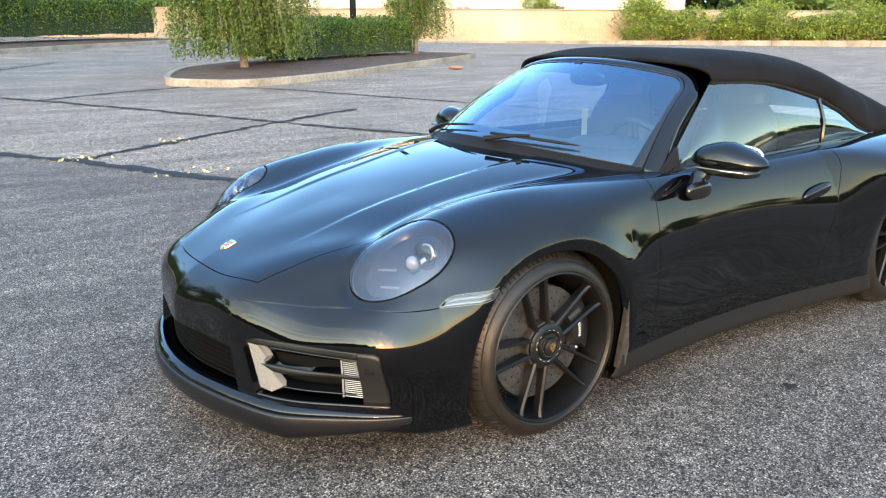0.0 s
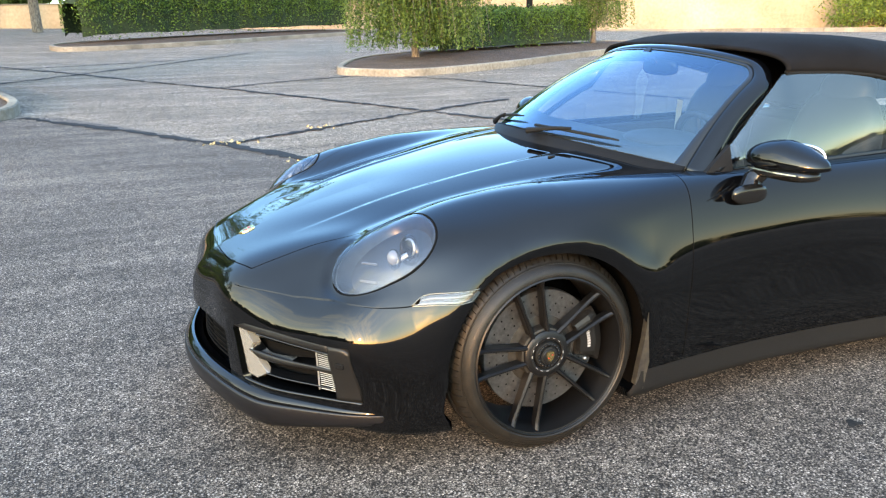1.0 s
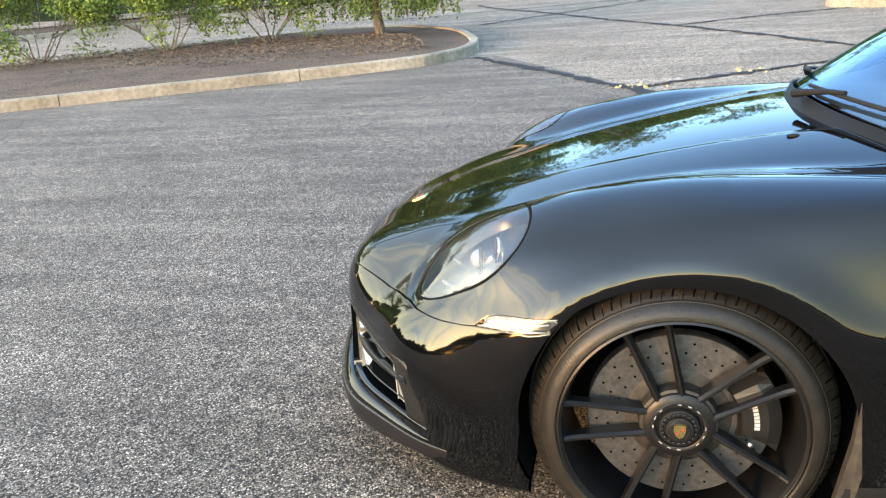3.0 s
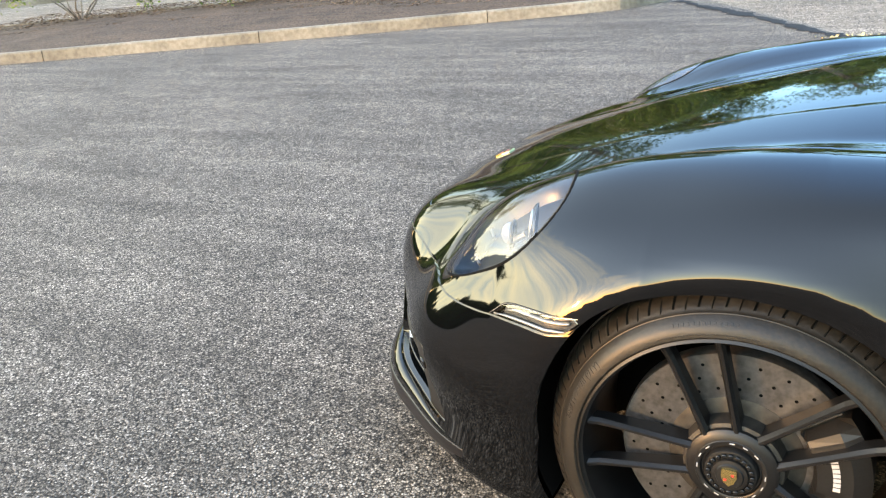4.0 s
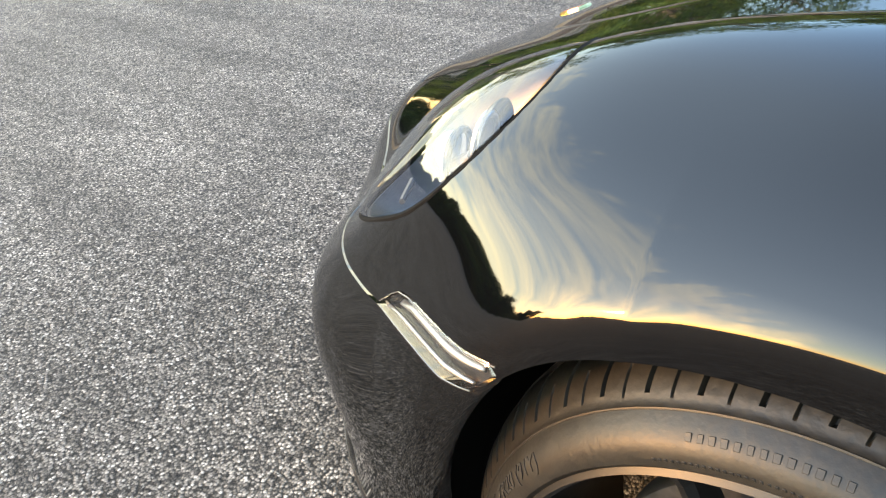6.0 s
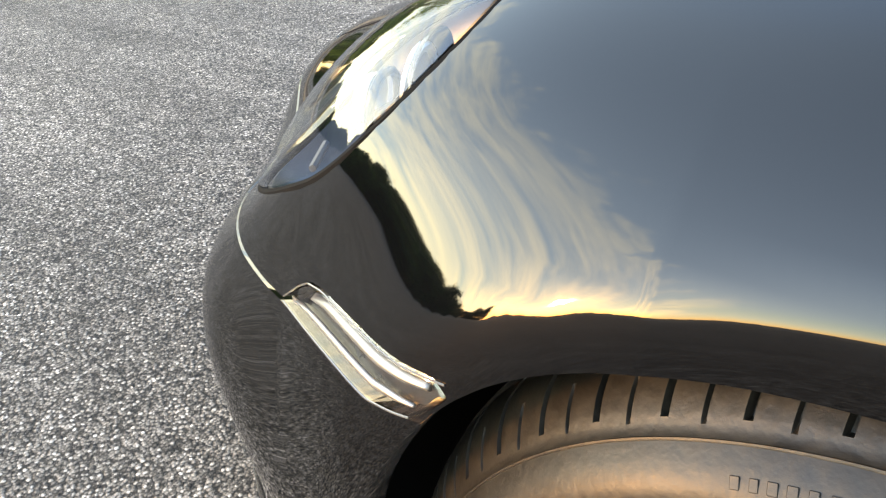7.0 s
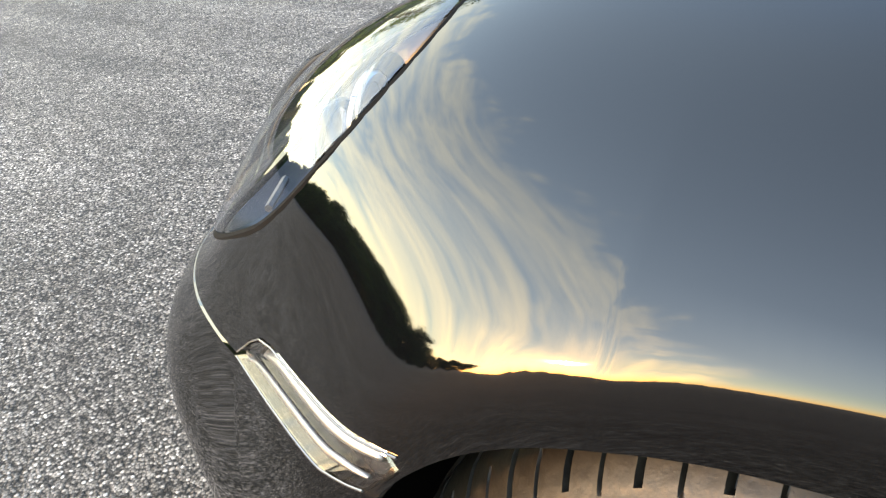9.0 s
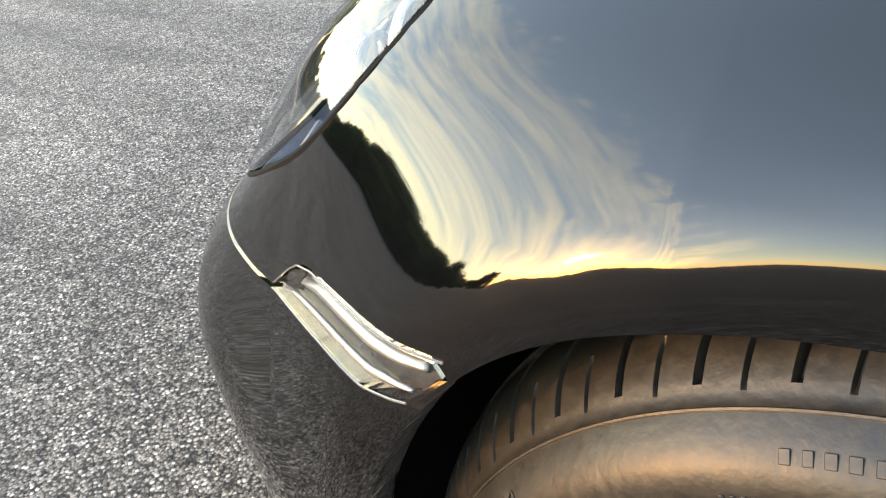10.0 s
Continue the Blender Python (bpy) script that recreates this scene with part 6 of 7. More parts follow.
def brakes(x, s, r=0.204, caliper_at=10):
    """Drilled steel disc, its hub and a black caliper."""
    y0 = s * 0.80
    root = lathe([(0.115, 0.017), (r - 0.002, 0.017), (r, 0.014), (r, -0.014), (0.115, -0.017)], 96)
    bmesh.ops.recalc_face_normals(root, faces=root.faces)
    d = part("brake_disc", root, STEEL, CAR, "drilled grey steel brake disc")
    d.location = (x, y0, HUB_Z)
    hat = lathe([(0.0, 0.055), (0.07, 0.055), (0.085, 0.05), (0.09, 0.022), (0.108, 0.020), (0.117, 0.0175)], 64)
    bmesh.ops.recalc_face_normals(hat, faces=hat.faces)
    h = part("disc_hat", hat, RUST, d)
    if s < 0:
        h.rotation_euler = (0, 0, math.pi)
    # flat black discs that paint the shade inside the drilled holes
    hole = bpy.data.meshes.new("drill_hole")
    bm = bmesh.new()
    bmesh.ops.create_circle(bm, cap_ends=True, radius=0.0032, segments=10, matrix=Matrix.Rotation(radians(-90 * s), 4, "X"))
    bm.to_mesh(hole)
    bm.free()
    hole.materials.append(VOID)
    for k in range(24):
        for j in range(3):
            a = 2 * math.pi * (k + 0.33 * j) / 24
            rr = 0.135 + 0.024 * j
            o = new("drill_hole", hole)
            o.parent = d
            o.location = (rr * math.cos(a), s * 0.0174, rr * math.sin(a))
    bm = bmesh.new()
    rows = []
    for t in np.linspace(-1, 1, 13):
        a = radians(180 - caliper_at + 27 * t)
        e = math.sqrt(max(0.0, 1 - abs(t) ** 5))
        ring_ = []
        for rr, yy in ((0.128, -0.05), (0.128, 0.03), (0.135, 0.048 * e + 0.02 * (1 - e)), (0.19, 0.052 * e + 0.02 * (1 - e)), (0.218, 0.04), (0.222, -0.05)):
            ring_.append(bm.verts.new((rr * math.cos(a), s * yy, rr * math.sin(a))))
        rows.append(ring_)
    for p, q in zip(rows, rows[1:]):
        for i in range(6):
            bm.faces.new((p[i], p[(i + 1) % 6], q[(i + 1) % 6], q[i]))
    bm.faces.new(rows[0])
    bm.faces.new(rows[-1])
    bmesh.ops.recalc_face_normals(bm, faces=bm.faces)
    c = part("brake_caliper", bm, SATIN, CAR, "black brake caliper with white print", smooth=False)
    c.location = (x, y0, HUB_Z)
    for k in range(7):
        bm = bmesh.new()
        box(bm, (-0.0055, -0.0006, -0.0035), (0.0055, 0.0006, 0.0035), 0, 1)
        t = part("print_bar", bm, WHITE, c)
        a = radians(180 - caliper_at + 11) - radians(3.2) * k
        t.matrix_local = Matrix.Rotation(-a, 4, "Y") @ Matrix.Translation((0.165, s * 0.0525, 0))
    bm = bmesh.new()
    bmesh.ops.create_uvsphere(bm, u_segments=12, v_segments=8, radius=0.007)
    t = part("bleed_screw", bm, SILVER, c)
    t.location = (0.16 * math.cos(radians(180 + 17)), s * 0.048, 0.16 * math.sin(radians(180 + 17)))


def build_wheels():
    fl = build_wheel(0.340, 0.1225)
    fl.location = (0, 0.795, HUB_Z)
    fl.rotation_euler = (radians(0.5), 0, 0)
    rl = build_wheel(0.358, 0.150, detail=False)
    rl.location = (-2.45, 0.765, 0.353)
    for src, p in ((fl, (0, -0.795, HUB_Z)), (rl, (-2.45, -0.765, 0.353))):
        c = copy_thing(src, pose(*p, 0, 0, 180))
        c.parent = CAR
    for s in (1, -1):
        brakes(0.0, s)
    # black liners inside the wheel openings, coloured as deep as the shade there
    for x0, rr in ((0.0, ARCH_R + 0.03), (-2.45, 0.40)):
        for s in (1, -1):
            bm = lathe([(0.0, -0.26), (rr * 0.97, -0.26), (rr, -0.22), (rr, 0.045)], 64)
            bmesh.ops.recalc_face_normals(bm, faces=bm.faces)
            for v in bm.verts:
                if s < 0:
                    v.co.y = -v.co.y
            cutz = [v for v in bm.verts if v.co.z < -0.2]
            bmesh.ops.delete(bm, geom=cutz, context="VERTS")
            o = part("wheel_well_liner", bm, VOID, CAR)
            o.location = (x0, s * 0.80, 0.345)


build_wheels()
for s in (1, -1):
    bm = bmesh.new()
    prism(bm, [(-0.352, 0.44), (-0.358, 0.37), (-0.368, 0.262), (-0.350, 0.165), (-0.318, 0.185), (-0.332, 0.26), (-0.346, 0.34)],
          lambda x, z: (x, s * (surface_y(x, z) + 0.003), z), lambda x, z: (x, s * (surface_y(x, z) - 0.02), z))
    bmesh.ops.recalc_face_normals(bm, faces=bm.faces)
    part("stone_guard", bm, DUSTY, CAR, "dusty brown-black stone guard behind the wheel", smooth=False)


# ---- the cabin, from the outside in ----
def base_edge(s):
    """Foot of the windscreen, from the car's right (-1) to its left (1)."""
    return np.array([-0.375 - 0.255 * s * s - 0.05 * s**4, 0.715 * s, 0.935 - 0.075 * s * s])


def head_edge(s):
    return np.array([-1.005 - 0.095 * s * s - 0.02 * s**8, 0.56 * s, 1.250 - 0.055 * s * s - 0.02 * s**8])


def screen(s, t, lift=0.0):
    p = base_edge(s) * (1 - t) + head_edge(s) * t
    bow = 0.030 * math.sin(math.pi * t)
    return p + np.array([0.45, 0.0, 0.75]) * (bow + lift)


def roof_edge(x):
    """Lower edge of the soft top over the side windows: half width and height."""
    y = np.interp(x, [-3.1, -2.75, -2.35, -1.9, -1.5, -1.1], [0.50, 0.63, 0.675, 0.66, 0.64, 0.60])
    z = np.interp(x, [-3.1, -2.75, -2.40, -2.25, -2.1, -1.9, -1.7, -1.5, -1.3, -1.1], [0.90, 0.875, 0.868, 0.93, 1.005, 1.078, 1.125, 1.153, 1.168, 1.172])
    return y, z


roof_mid = spline([-0.98, -1.15, -1.4, -1.7, -2.1, -2.5, -2.85, -3.1], [1.238, 1.270, 1.290, 1.284, 1.222, 1.115, 0.990, 0.905])


def cabin_glass():
    rows = [[tuple(screen(s, t)) for s in np.linspace(-0.95, 0.95, 40)] for t in np.linspace(0.0, 0.97, 20)]
    v = np.array(rows).reshape(-1, 3)
    w0 = pydata("windscreen", v, grid_faces(20, 40), WINDSCREEN, CAR, "curved tinted windscreen reflecting the sky")
    # frame: one smooth bow in body colour, up one pillar, over the head and down the other, with a black printed border inside it
    def path(a):
        """A rounded oblong over the screen, by a run from 0 at one foot to 3 at the other."""
        S, T, rs, rt = 0.955, 0.97, 0.11, 0.17
        k = a if a <= 1.5 else 3 - a
        if k < 1.0:
            p = (S, -0.03 + (T - rt + 0.03) * k)
        elif k < 1.25:
            q = (k - 1.0) / 0.25 * math.pi / 2
            p = (S - rs + rs * math.cos(q), T - rt + rt * math.sin(q))
        else:
            p = ((S - rs) * (1.5 - k) / 0.25, T)
        return (p[0], p[1]) if a <= 1.5 else (-p[0], p[1])
    ang = np.concatenate([np.linspace(0, 1, 30)[:-1], np.linspace(1, 1.25, 16)[:-1], np.linspace(1.25, 1.75, 50)[:-1], np.linspace(1.75, 2, 16)[:-1], np.linspace(2, 3, 30)])
    bow, rim = [], []
    for a in ang:
        sv, tv = path(a)
        p = screen(sv, tv)
        s1, t1 = path(min(3.0, a + 0.008))
        s0, t0 = path(max(0.0, a - 0.008))
        along = screen(s1, t1) - screen(s0, t0)
        along /= np.linalg.norm(along)
        du, dv = screen(sv + 0.01, tv) - screen(sv - 0.01, tv), screen(sv, tv + 0.01) - screen(sv, tv - 0.01)
        nn = np.cross(dv, du)
        nn /= np.linalg.norm(nn)
        if nn[2] < 0:
            nn = -nn
        out = np.cross(nn, along)
        if out.dot(p - screen(0, 0.4)) < 0:
            out = -out
        low = max(0.0, 0.45 - tv)
        w = 0.066 + 0.03 * low
        dp = 1.0 if tv < 0.8 else 1.0 - 0.8 * min(1, (tv - 0.8) / 0.15)
        prof = [(0.0, 0.001), (0.010, 0.006), (0.5 * w, 0.006), (w - 0.008, -0.003), (w + 0.002, -0.016), (w + 0.008, -0.016 - 0.034 * dp), (w + 0.006, -0.016 - 0.075 * dp)]
        bow.append([tuple(p + out * o + nn * h) for o, h in prof[::-1]])
        ins = 0.016 + 0.055 * low
        rim.append([tuple(p + out * o + nn * 0.0025) for o in (0.002, -ins * 0.5, -ins)])
    slab("windscreen_frame", bow, 0.012, PAINT, CAR, "glossy black windscreen frame")
    slab("screen_border", rim, 0.003, GLOSS, w0, "black printed border")


def soft_top():
    xs = np.concatenate([np.linspace(-1.045, -1.2, 8)[:-1], np.linspace(-1.2, -3.08, 60)])
    rows = []
    for x in xs:
        ye, ze = roof_edge(x)
        zc = float(roof_mid(x))
        k = np.clip((-1.02 - x) / 0.10, 0, 1)
        row = []
        for a in np.linspace(0, math.pi, 49):
            c, q = math.cos(a), math.sin(a)
            y = ye * np.sign(c) * abs(c) ** 0.62
            z = ze + (zc - ze) * q ** 0.72
            xx = x - 0.10 * (abs(y) / 0.6) ** 2 * (1 if x > -1.3 else np.clip((x + 1.7) / 0.4, 0, 1))
            row.append((xx, y, z + 0.004 * math.sin(9 * x) * q))
        rows.append(row)
    slab("soft_top", rows[::-1], 0.012, CANVAS, CAR, "taut black canvas soft top")
    # hem along the side windows
    for s in (1, -1):
        bm = bmesh.new()
        tube(bm, [(x - 0.10 * (roof_edge(x)[0] / 0.6) ** 2 * (1 if x > -1.3 else max(0.0, (x + 1.7) / 0.4)), s * roof_edge(x)[0], roof_edge(x)[1] - 0.004) for x in np.linspace(-1.05, -2.45, 60)], 0.011, 8)
        part("window_seal", bm, TRIM, CAR)


def belt(x):
    """Upper edge of the doors, where the side glass enters."""
    return np.interp(x, [-2.45, -1.9, -1.2, -0.7], [0.672, 0.705, 0.722, 0.738]), np.interp(x, [-2.45, -1.9, -1.2, -0.7], [0.872, 0.862, 0.850, 0.845])


def side_windows():
    def top_at(x):
        ye, ze = roof_edge(x)
        if x > -1.12:
            t = np.clip((x + 0.72) / (-1.12 + 0.72), 0, 1)
            ye, ze = roof_edge(-1.12)
            yb, zb = belt(-0.72)
            return yb + (ye - yb) * t, zb + 0.01 + (ze - zb) * t
        return ye, ze
    for s in (1, -1):
        for nm, x0, x1, lab in (("side_window", -0.74, -1.885, "tinted door window reflecting the sky"), ("quarter_window", -1.915, -2.36, "small tinted rear quarter window")):
            pts = []
            for x in np.linspace(x0, x1, 40):
                yb, zb = belt(x)
                yt, zt = top_at(x)
                row = []
                for t in np.linspace(0, 1, 10):
                    sh = -0.03 * (yt / 0.6) ** 2 * t * (1 if x > -1.3 else np.clip((x + 1.7) / 0.4, 0, 1)) if x < -1.12 else -0.03 * t * np.clip((x + 0.72) / -0.4, 0, 1)
                    row.append((x + sh, s * (yb + (yt - yb) * t + 0.02 * math.sin(math.pi * t) - 0.004), zb - 0.01 + (zt - zb + 0.01) * t))
                pts.append(row)
            v = np.array(pts).reshape(-1, 3)
            g = grid_faces(40, 10)
            pydata(nm, v, [q[::-1] for q in g] if s > 0 else g, SIDE_GLASS, CAR, lab)
        # black divider between the two panes
        yb, zb = belt(-1.9)
        yt, zt = roof_edge(-1.9)
        bm = bmesh.new()
        tube(bm, [(-1.9, s * yb, zb), (-1.9, s * ((yb + yt) / 2 + 0.02), (zb + zt) / 2), (-1.9, s * yt, zt)], 0.010, 6)
        part("window_divider", bm, GLOSS, CAR)
        # sill strip
        bm = bmesh.new()
        tube(bm, [(x, s * (belt(x)[0] + 0.006), belt(x)[1] + 0.002) for x in np.linspace(-0.72, -2.42, 30)], 0.008, 6)
        part("window_sill_strip", bm, GLOSS, CAR)
        # triangular foot of the mirror in front of the glass
        bm = bmesh.new()
        prism(bm, [(-0.66, 0.835), (-0.80, 0.842), (-0.80, 0.935)], lambda u, q: (u, s * (0.752 - 0.30 * (q - 0.84)), q), lambda u, q: (u, s * (0.735 - 0.30 * (q - 0.84)), q))
        bmesh.ops.recalc_face_normals(bm, faces=bm.faces)
        part("mirror_triangle", bm, TRIM, CAR, smooth=False)


def ellipsoid(bm, c, r, tilt=None, power=2.0, nu=28, nv=18):
    rows = []
    for i in range(nv + 1):
        th = math.pi * i / nv
        ring = []
        for j in range(nu):
            ph = 2 * math.pi * j / nu
            d = np.array([math.sin(th) * math.cos(ph), math.sin(th) * math.sin(ph), math.cos(th)])
            d = np.sign(d) * np.abs(d) ** (2 / power)
            ring.append(d)
        rows.append(ring)
    vs = []
    for ring in rows:
        vs.append([bm.verts.new(Vector(c) + (tilt or Matrix.Identity(3)) @ Vector((d[0] * r[0], d[1] * r[1], d[2] * r[2]))) for d in ring])
    for a, b in zip(vs, vs[1:]):
        for j in range(nu):
            bm.faces.new((a[j], a[(j + 1) % nu], b[(j + 1) % nu], b[j]))
    bmesh.ops.remove_doubles(bm, verts=bm.verts, dist=1e-5)
    bmesh.ops.recalc_face_normals(bm, faces=bm.faces)
    return bm


def mirror(s):
    """Door mirror: a tapered cap over a flat-bottomed shell, on a short arm."""
    bm = bmesh.new()
    ellipsoid(bm, (0, 0, 0), (0.085, 0.138, 0.080), None, 2.3)
    for v in bm.verts:
        if v.co.z < 0:
            v.co.z *= 0.36
        if v.co.x < 0:
            v.co.x *= 0.55
        o = v.co.y * s / 0.138
        v.co.z *= 1 - 0.40 * max(0.0, o) - 0.12 * max(0.0, -o)
        v.co.x -= 0.26 * (v.co.y * s)
        v.co.z -= 0.03 * (v.co.y * s)
    m = part("door_mirror", bm, PAINT, CAR, "gloss black door mirror on a short arm")
    m.location = (-0.895, s * 0.905, 0.892)
    bm = bmesh.new()
    ellipsoid(bm, (0.0, 0, -0.030), (0.074, 0.118, 0.024), None, 3.0)
    for v in bm.verts:
        v.co.x -= 0.10 * (v.co.y * s)
        if v.co.x < 0:
            v.co.x *= 0.6
    part("lower_shell", bm, GLOSS, m)
    bm = bmesh.new()
    tube(bm, [(0.085 - 0.10 * y * s - 0.12 * abs(y - s * 0.02), y, -0.022) for y in np.linspace(-0.10, 0.10, 14)], 0.004, 6)
    part("trim_line", bm, CHROME_DARK, m)
    bm = bmesh.new()
    tube(bm, [(0.035, -s * 0.075, -0.03), (0.06, -s * 0.095, -0.065), (0.085, -s * 0.085, -0.105)], [0.030, 0.034, 0.040], 14)
    part("arm", bm, GLOSS, m)
    bm = bmesh.new()
    ellipsoid(bm, (0.10, -s * 0.062, -0.108), (0.075, 0.018, 0.034), None, 2.6)
    part("foot", bm, GLOSS, m)
    bm = bmesh.new()
    ellipsoid(bm, (-0.046, 0.0, 0.018), (0.006, 0.10, 0.048), None, 3.0)
    for v in bm.verts:
        v.co.x -= 0.10 * (v.co.y * s)
    part("mirror_glass", bm, CHROME, m)


CHROME_DARK = material("dark_chrome", (0.35, 0.33, 0.30), rough=0.15, metal=1.0)


def door_handle(s):
    bm = bmesh.new()
    pts = []
    for x in np.linspace(-1.515, -1.735, 14):
        z = 0.668 + 0.034 * (-1.515 - x) / 0.22
        pts.append((x, z))
    rows = []
    for k, (x, z) in enumerate(pts):
        e = math.sqrt(max(0.05, 1 - abs(2 * k / 13 - 1) ** 3))
        y = surface_y(x, z)
        rows.append([(x, s * (y + dy * e), z + dz * e) for dy, dz in ((0.001, 0.034), (0.014, 0.024), (0.018, 0.0), (0.010, -0.020), (0.001, -0.030))])
    if s > 0:
        rows = [r[::-1] for r in rows]
    h = slab("door_handle", rows, 0.004, PAINT, CAR, "flush gloss black door handle")


def wipers_and_cowl():
    # the dark scuttle between lid and screen
    rows = []
    for s in np.linspace(1, -1, 40):
        b = base_edge(s * 0.96)
        x0 = float(hood_tail(abs(b[1]))) + 0.03
        zt = surface_z(max(-0.6, x0), abs(b[1])) - 0.028
        rows.append([(x0, b[1], zt), ((x0 + b[0]) / 2, b[1], (zt + b[2]) / 2 - 0.02), (b[0] + 0.01, b[1], b[2] - 0.004)])
    slab("scuttle", rows, 0.01, TRIM, CAR, "matt black scuttle below the windscreen")
    for a, b in (((0.10, 0.02), (0.66, 0.05)), ((-0.78, 0.03), (-0.12, 0.07))):
        bm = bmesh.new()
        pts = [Vector(screen(a[0] + (b[0] - a[0]) * k / 12, a[1] + (b[1] - a[1]) * k / 12, 0.022)) for k in range(13)]
        tube(bm, pts, [0.006] * 11 + [0.004, 0.003], 6)
        w = part("wiper", bm, TRIM, CAR, "black wiper lying along the screen's foot")
        bm = bmesh.new()
        arm = [Vector(screen(a[0] + (b[0] - a[0]) * k, tk, 0.030)) for k, tk in ((0.02, -0.045), (0.16, -0.015), (0.34, 0.022), (0.50, 0.045))]
        tube(bm, arm, [0.013, 0.010, 0.008, 0.006], 8)
        part("wiper_arm", bm, TRIM, w)


def interior():
    # dashboard, seats, wheel, inner mirror and a pale seat belt
    rows = []
    for s in np.linspace(0.92, -0.92, 30):
        b = base_edge(s)
        rows.append([(b[0] - 0.03, b[1], b[2] - 0.02), (b[0] - 0.16, b[1] * 0.98, 0.90 + 0.015 * math.cos(6 * s)), (-0.80 - 0.02 * s * s, b[1] * 0.94, 0.885), (-0.86, b[1] * 0.93, 0.82), (-0.84, b[1] * 0.93, 0.6)])
    slab("dashboard", rows, 0.02, LEATHER, CAR, "black leather dashboard")
    bm = bmesh.new()
    ellipsoid(bm, (-0.80, 0.36, 0.895), (0.13, 0.20, 0.05), None, 2.5)
    part("instrument_hood", bm, LEATHER, CAR)
    c = Vector((-1.02, 0.36, 0.835))
    up = Vector((-0.92, 0, 0.38)).normalized()
    a1, a2 = Vector((0, 1, 0)), up.cross(Vector((0, 1, 0))).normalized()
    bm = bmesh.new()
    tube(bm, [c + (a1 * math.cos(2 * math.pi * k / 48) + a2 * math.sin(2 * math.pi * k / 48)) * 0.178 for k in range(49)], 0.016, 10, cap=False)
    wheel = part("steering_wheel", bm, LEATHER, CAR, "black three-spoke steering wheel")
    for k in (0, 1, 2):
        a = radians((0, 180, 270)[k])
        bm = bmesh.new()
        tube(bm, [c - up * 0.03, c + (a1 * math.cos(a) + a2 * math.sin(a)) * 0.17], [0.03, 0.012], 8)
        part("spoke", bm, SATIN, wheel)
    bm = bmesh.new()
    ellipsoid(bm, tuple(c - up * 0.02), (0.03, 0.06, 0.055), None, 2.6)
    part("boss", bm, LEATHER, wheel)
    for s in (1, -1):
        bm = bmesh.new()
        ellipsoid(bm, (-1.42, s * 0.37, 0.42), (0.26, 0.24, 0.10), None, 3.0)
        seat = part("seat", bm, LEATHER, CAR, "black leather sports seat")
        bm = bmesh.new()
        ellipsoid(bm, (-1.66, s * 0.37, 0.74), (0.085, 0.225, 0.34), Matrix.Rotation(radians(-14), 3, "Y"), 2.8)
        part("backrest", bm, LEATHER, seat)
        bm = bmesh.new()
        ellipsoid(bm, (-1.735, s * 0.37, 1.05), (0.06, 0.13, 0.10), Matrix.Rotation(radians(-12), 3, "Y"), 2.6)
        part("headrest", bm, LEATHER, seat)
    bm = bmesh.new()
    rows = [(-1.60, -0.555, 0.95), (-1.585, -0.545, 0.88), (-1.56, -0.52, 0.75), (-1.52, -0.47, 0.6)]
    vs = [[bm.verts.new((x, y - 0.024, z)), bm.verts.new((x + 0.004, y + 0.024, z))] for x, y, z in rows]
    for p, q in zip(vs, vs[1:]):
        bm.faces.new((p[0], p[1], q[1], q[0]))
    bmesh.ops.solidify(bm, geom=bm.faces[:], thickness=0.002)
    part("seat_belt", bm, BELT, CAR, "pale seat belt strap")
    bm = bmesh.new()
    ellipsoid(bm, (-1.03, 0.0, 1.165), (0.018, 0.115, 0.036), None, 3.2)
    m = part("inner_mirror", bm, GLOSS, CAR, "black inner rear-view mirror")
    bm = bmesh.new()
    tube(bm, [(-1.01, 0, 1.18), (-0.955, 0, 1.235)], [0.014, 0.022], 8)
    part("mirror_stem", bm, GLOSS, m)
    # tub and floor close the cabin
    bm = bmesh.new()
    box(bm, (-2.6, -0.70, 0.18), (-0.42, 0.70, 0.24), 0.02)
    part("cabin_floor", bm, VOID, CAR)
    bm = bmesh.new()
    box(bm, (-2.45, -0.66, 0.24), (-2.05, 0.66, 0.86), 0.03)
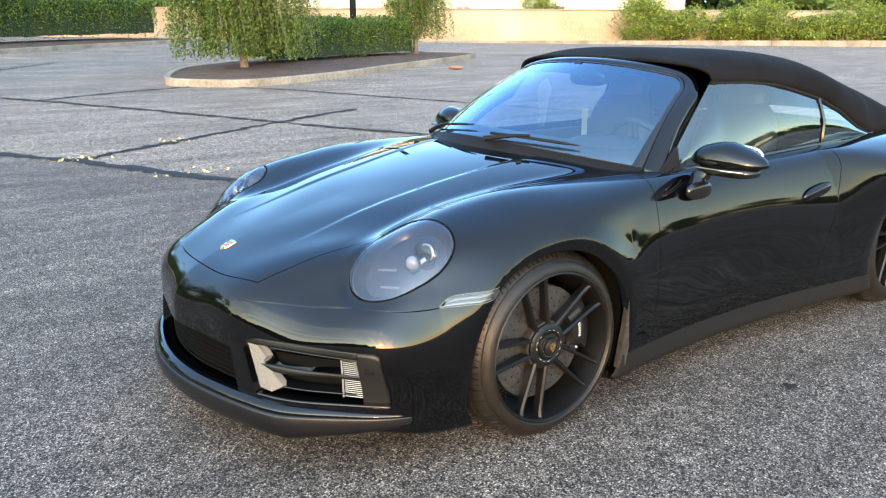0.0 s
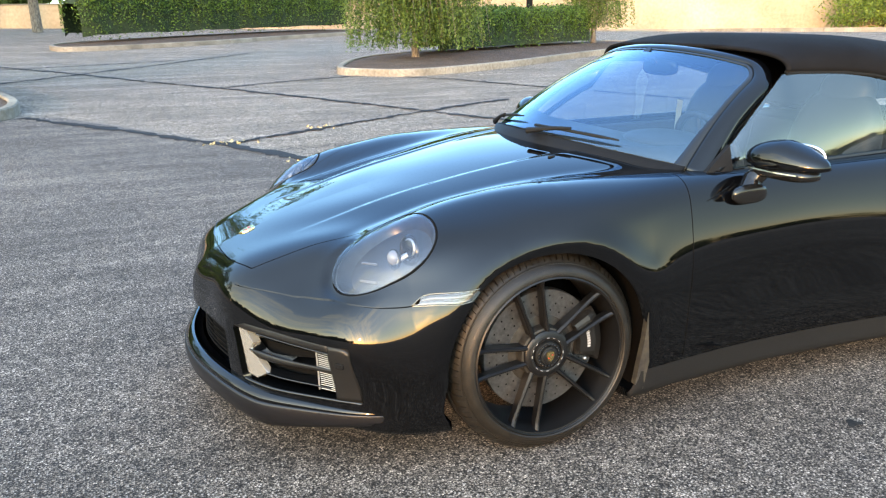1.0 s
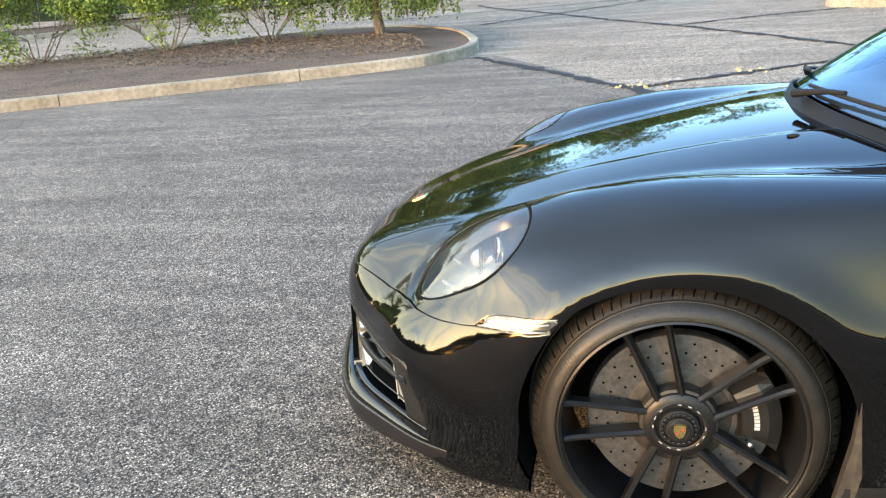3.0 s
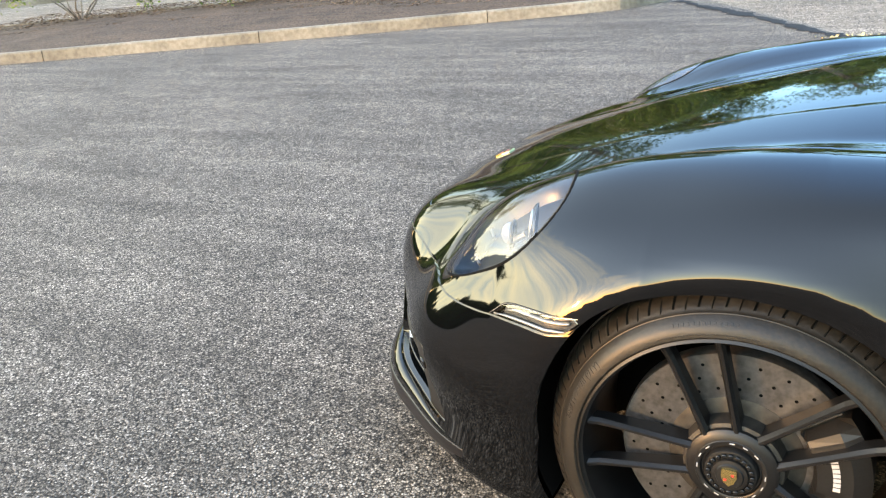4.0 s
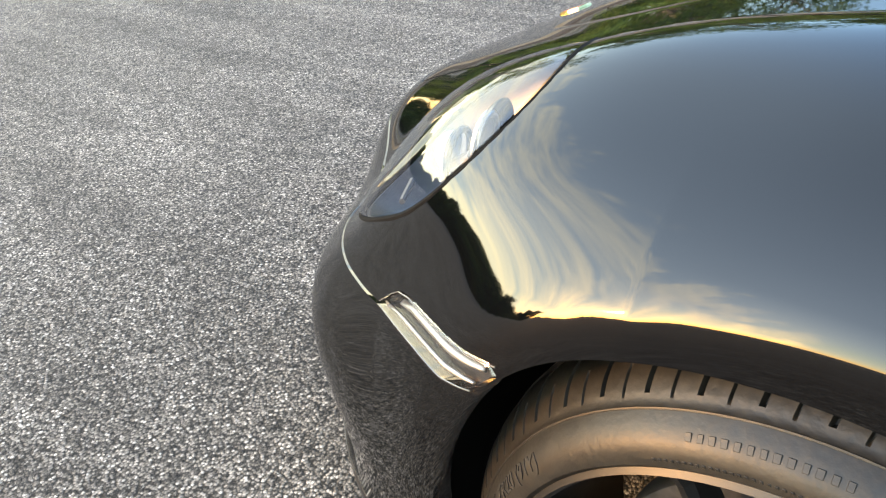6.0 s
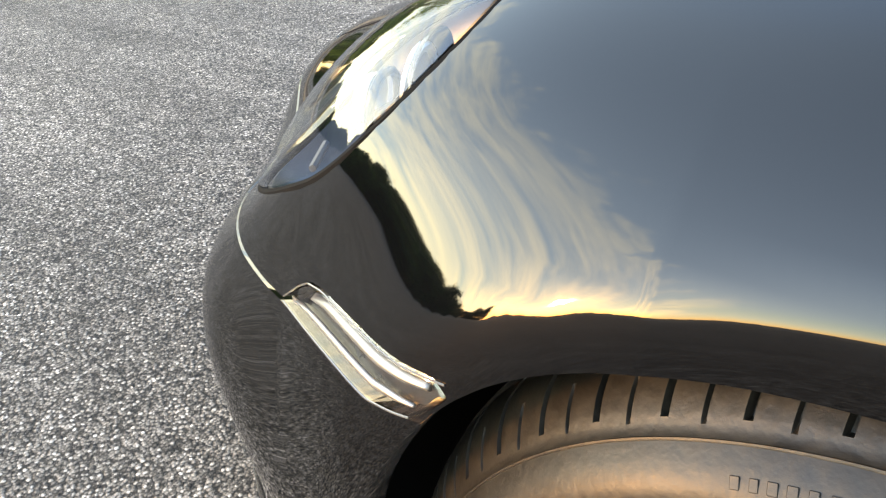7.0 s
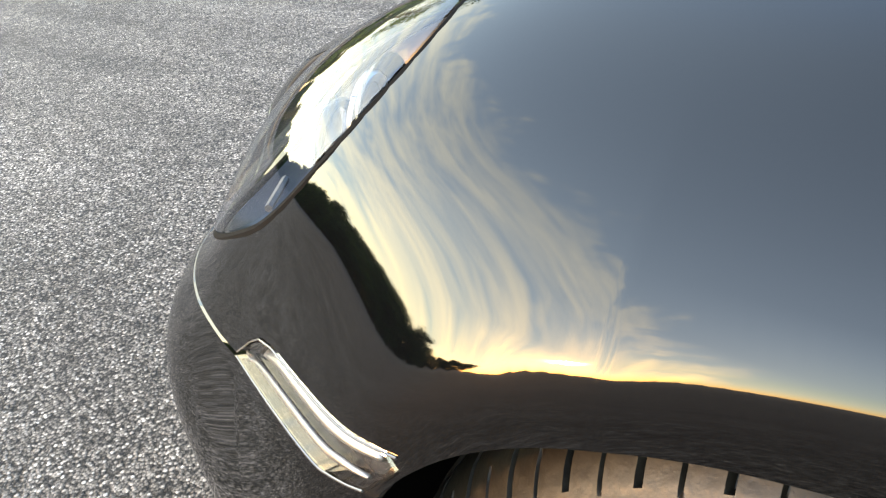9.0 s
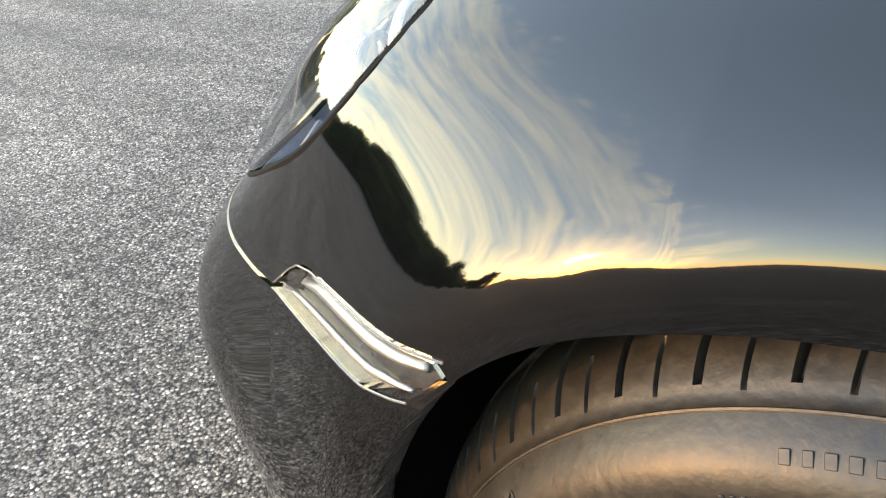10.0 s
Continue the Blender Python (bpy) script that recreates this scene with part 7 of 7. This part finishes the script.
    part("rear_shelf", bm, LEATHER, CAR)
    for s in (1, -1):
        bm = bmesh.new()
        box(bm, (-1.95, min(s * 0.66, s * 0.71), 0.24), (-0.80, max(s * 0.66, s * 0.71), 0.83), 0.02)
        part("door_card", bm, LEATHER, CAR)


BELT = material("belt_webbing", (0.55, 0.50, 0.36), rough=0.8)


def hood_emblem():
    x, y = 0.787, 0.0
    z = surface_z(x, y)
    n = Vector(skin_normal(np.array([[x, y, z]]))[0])
    u = Vector((0, 1, 0))
    w = n.cross(u).normalized()
    c = Vector((x, y, z))
    shape = [(-0.022, -0.028), (0, -0.032), (0.022, -0.028), (0.025, -0.004), (0.016, 0.02), (0, 0.033), (-0.016, 0.02), (-0.025, -0.004)]
    if w.z > 0:
        w = -w
    bm = bmesh.new()
    prism(bm, shape, lambda a, b: tuple(c + u * a + w * b), lambda a, b: tuple(c + u * a * 0.93 + w * b * 0.93 + n * 0.004))
    bmesh.ops.recalc_face_normals(bm, faces=bm.faces)
    em = part("hood_emblem", bm, GOLD, CAR, "small gold shield emblem", smooth=False)
    for a, b, da, db in ((-0.010, -0.010, 0.008, 0.0045), (0.010, 0.004, 0.008, 0.0045), (-0.009, 0.008, 0.006, 0.002), (0.009, -0.014, 0.006, 0.002)):
        bm = bmesh.new()
        prism(bm, [(a - da, b - db), (a + da, b - db), (a + da, b + db), (a - da, b + db)], lambda p, q: tuple(c + u * p + w * q + n * 0.0038), lambda p, q: tuple(c + u * p + w * q + n * 0.0048))
        bmesh.ops.recalc_face_normals(bm, faces=bm.faces)
        part("emblem_field", bm, RED, em, smooth=False)
    for s in (1, -1):
        bm = bmesh.new()
        xx, yy = -0.29, s * 0.36
        ellipsoid(bm, (xx, yy, surface_z(xx, yy) + 0.001), (0.016, 0.008, 0.005), None, 2.2, 12, 8)
        part("washer_jet", bm, TRIM, CAR)


cabin_glass()
soft_top()
side_windows()
for s in (1, -1):
    mirror(s)
    door_handle(s)
wipers_and_cowl()
interior()
hood_emblem()
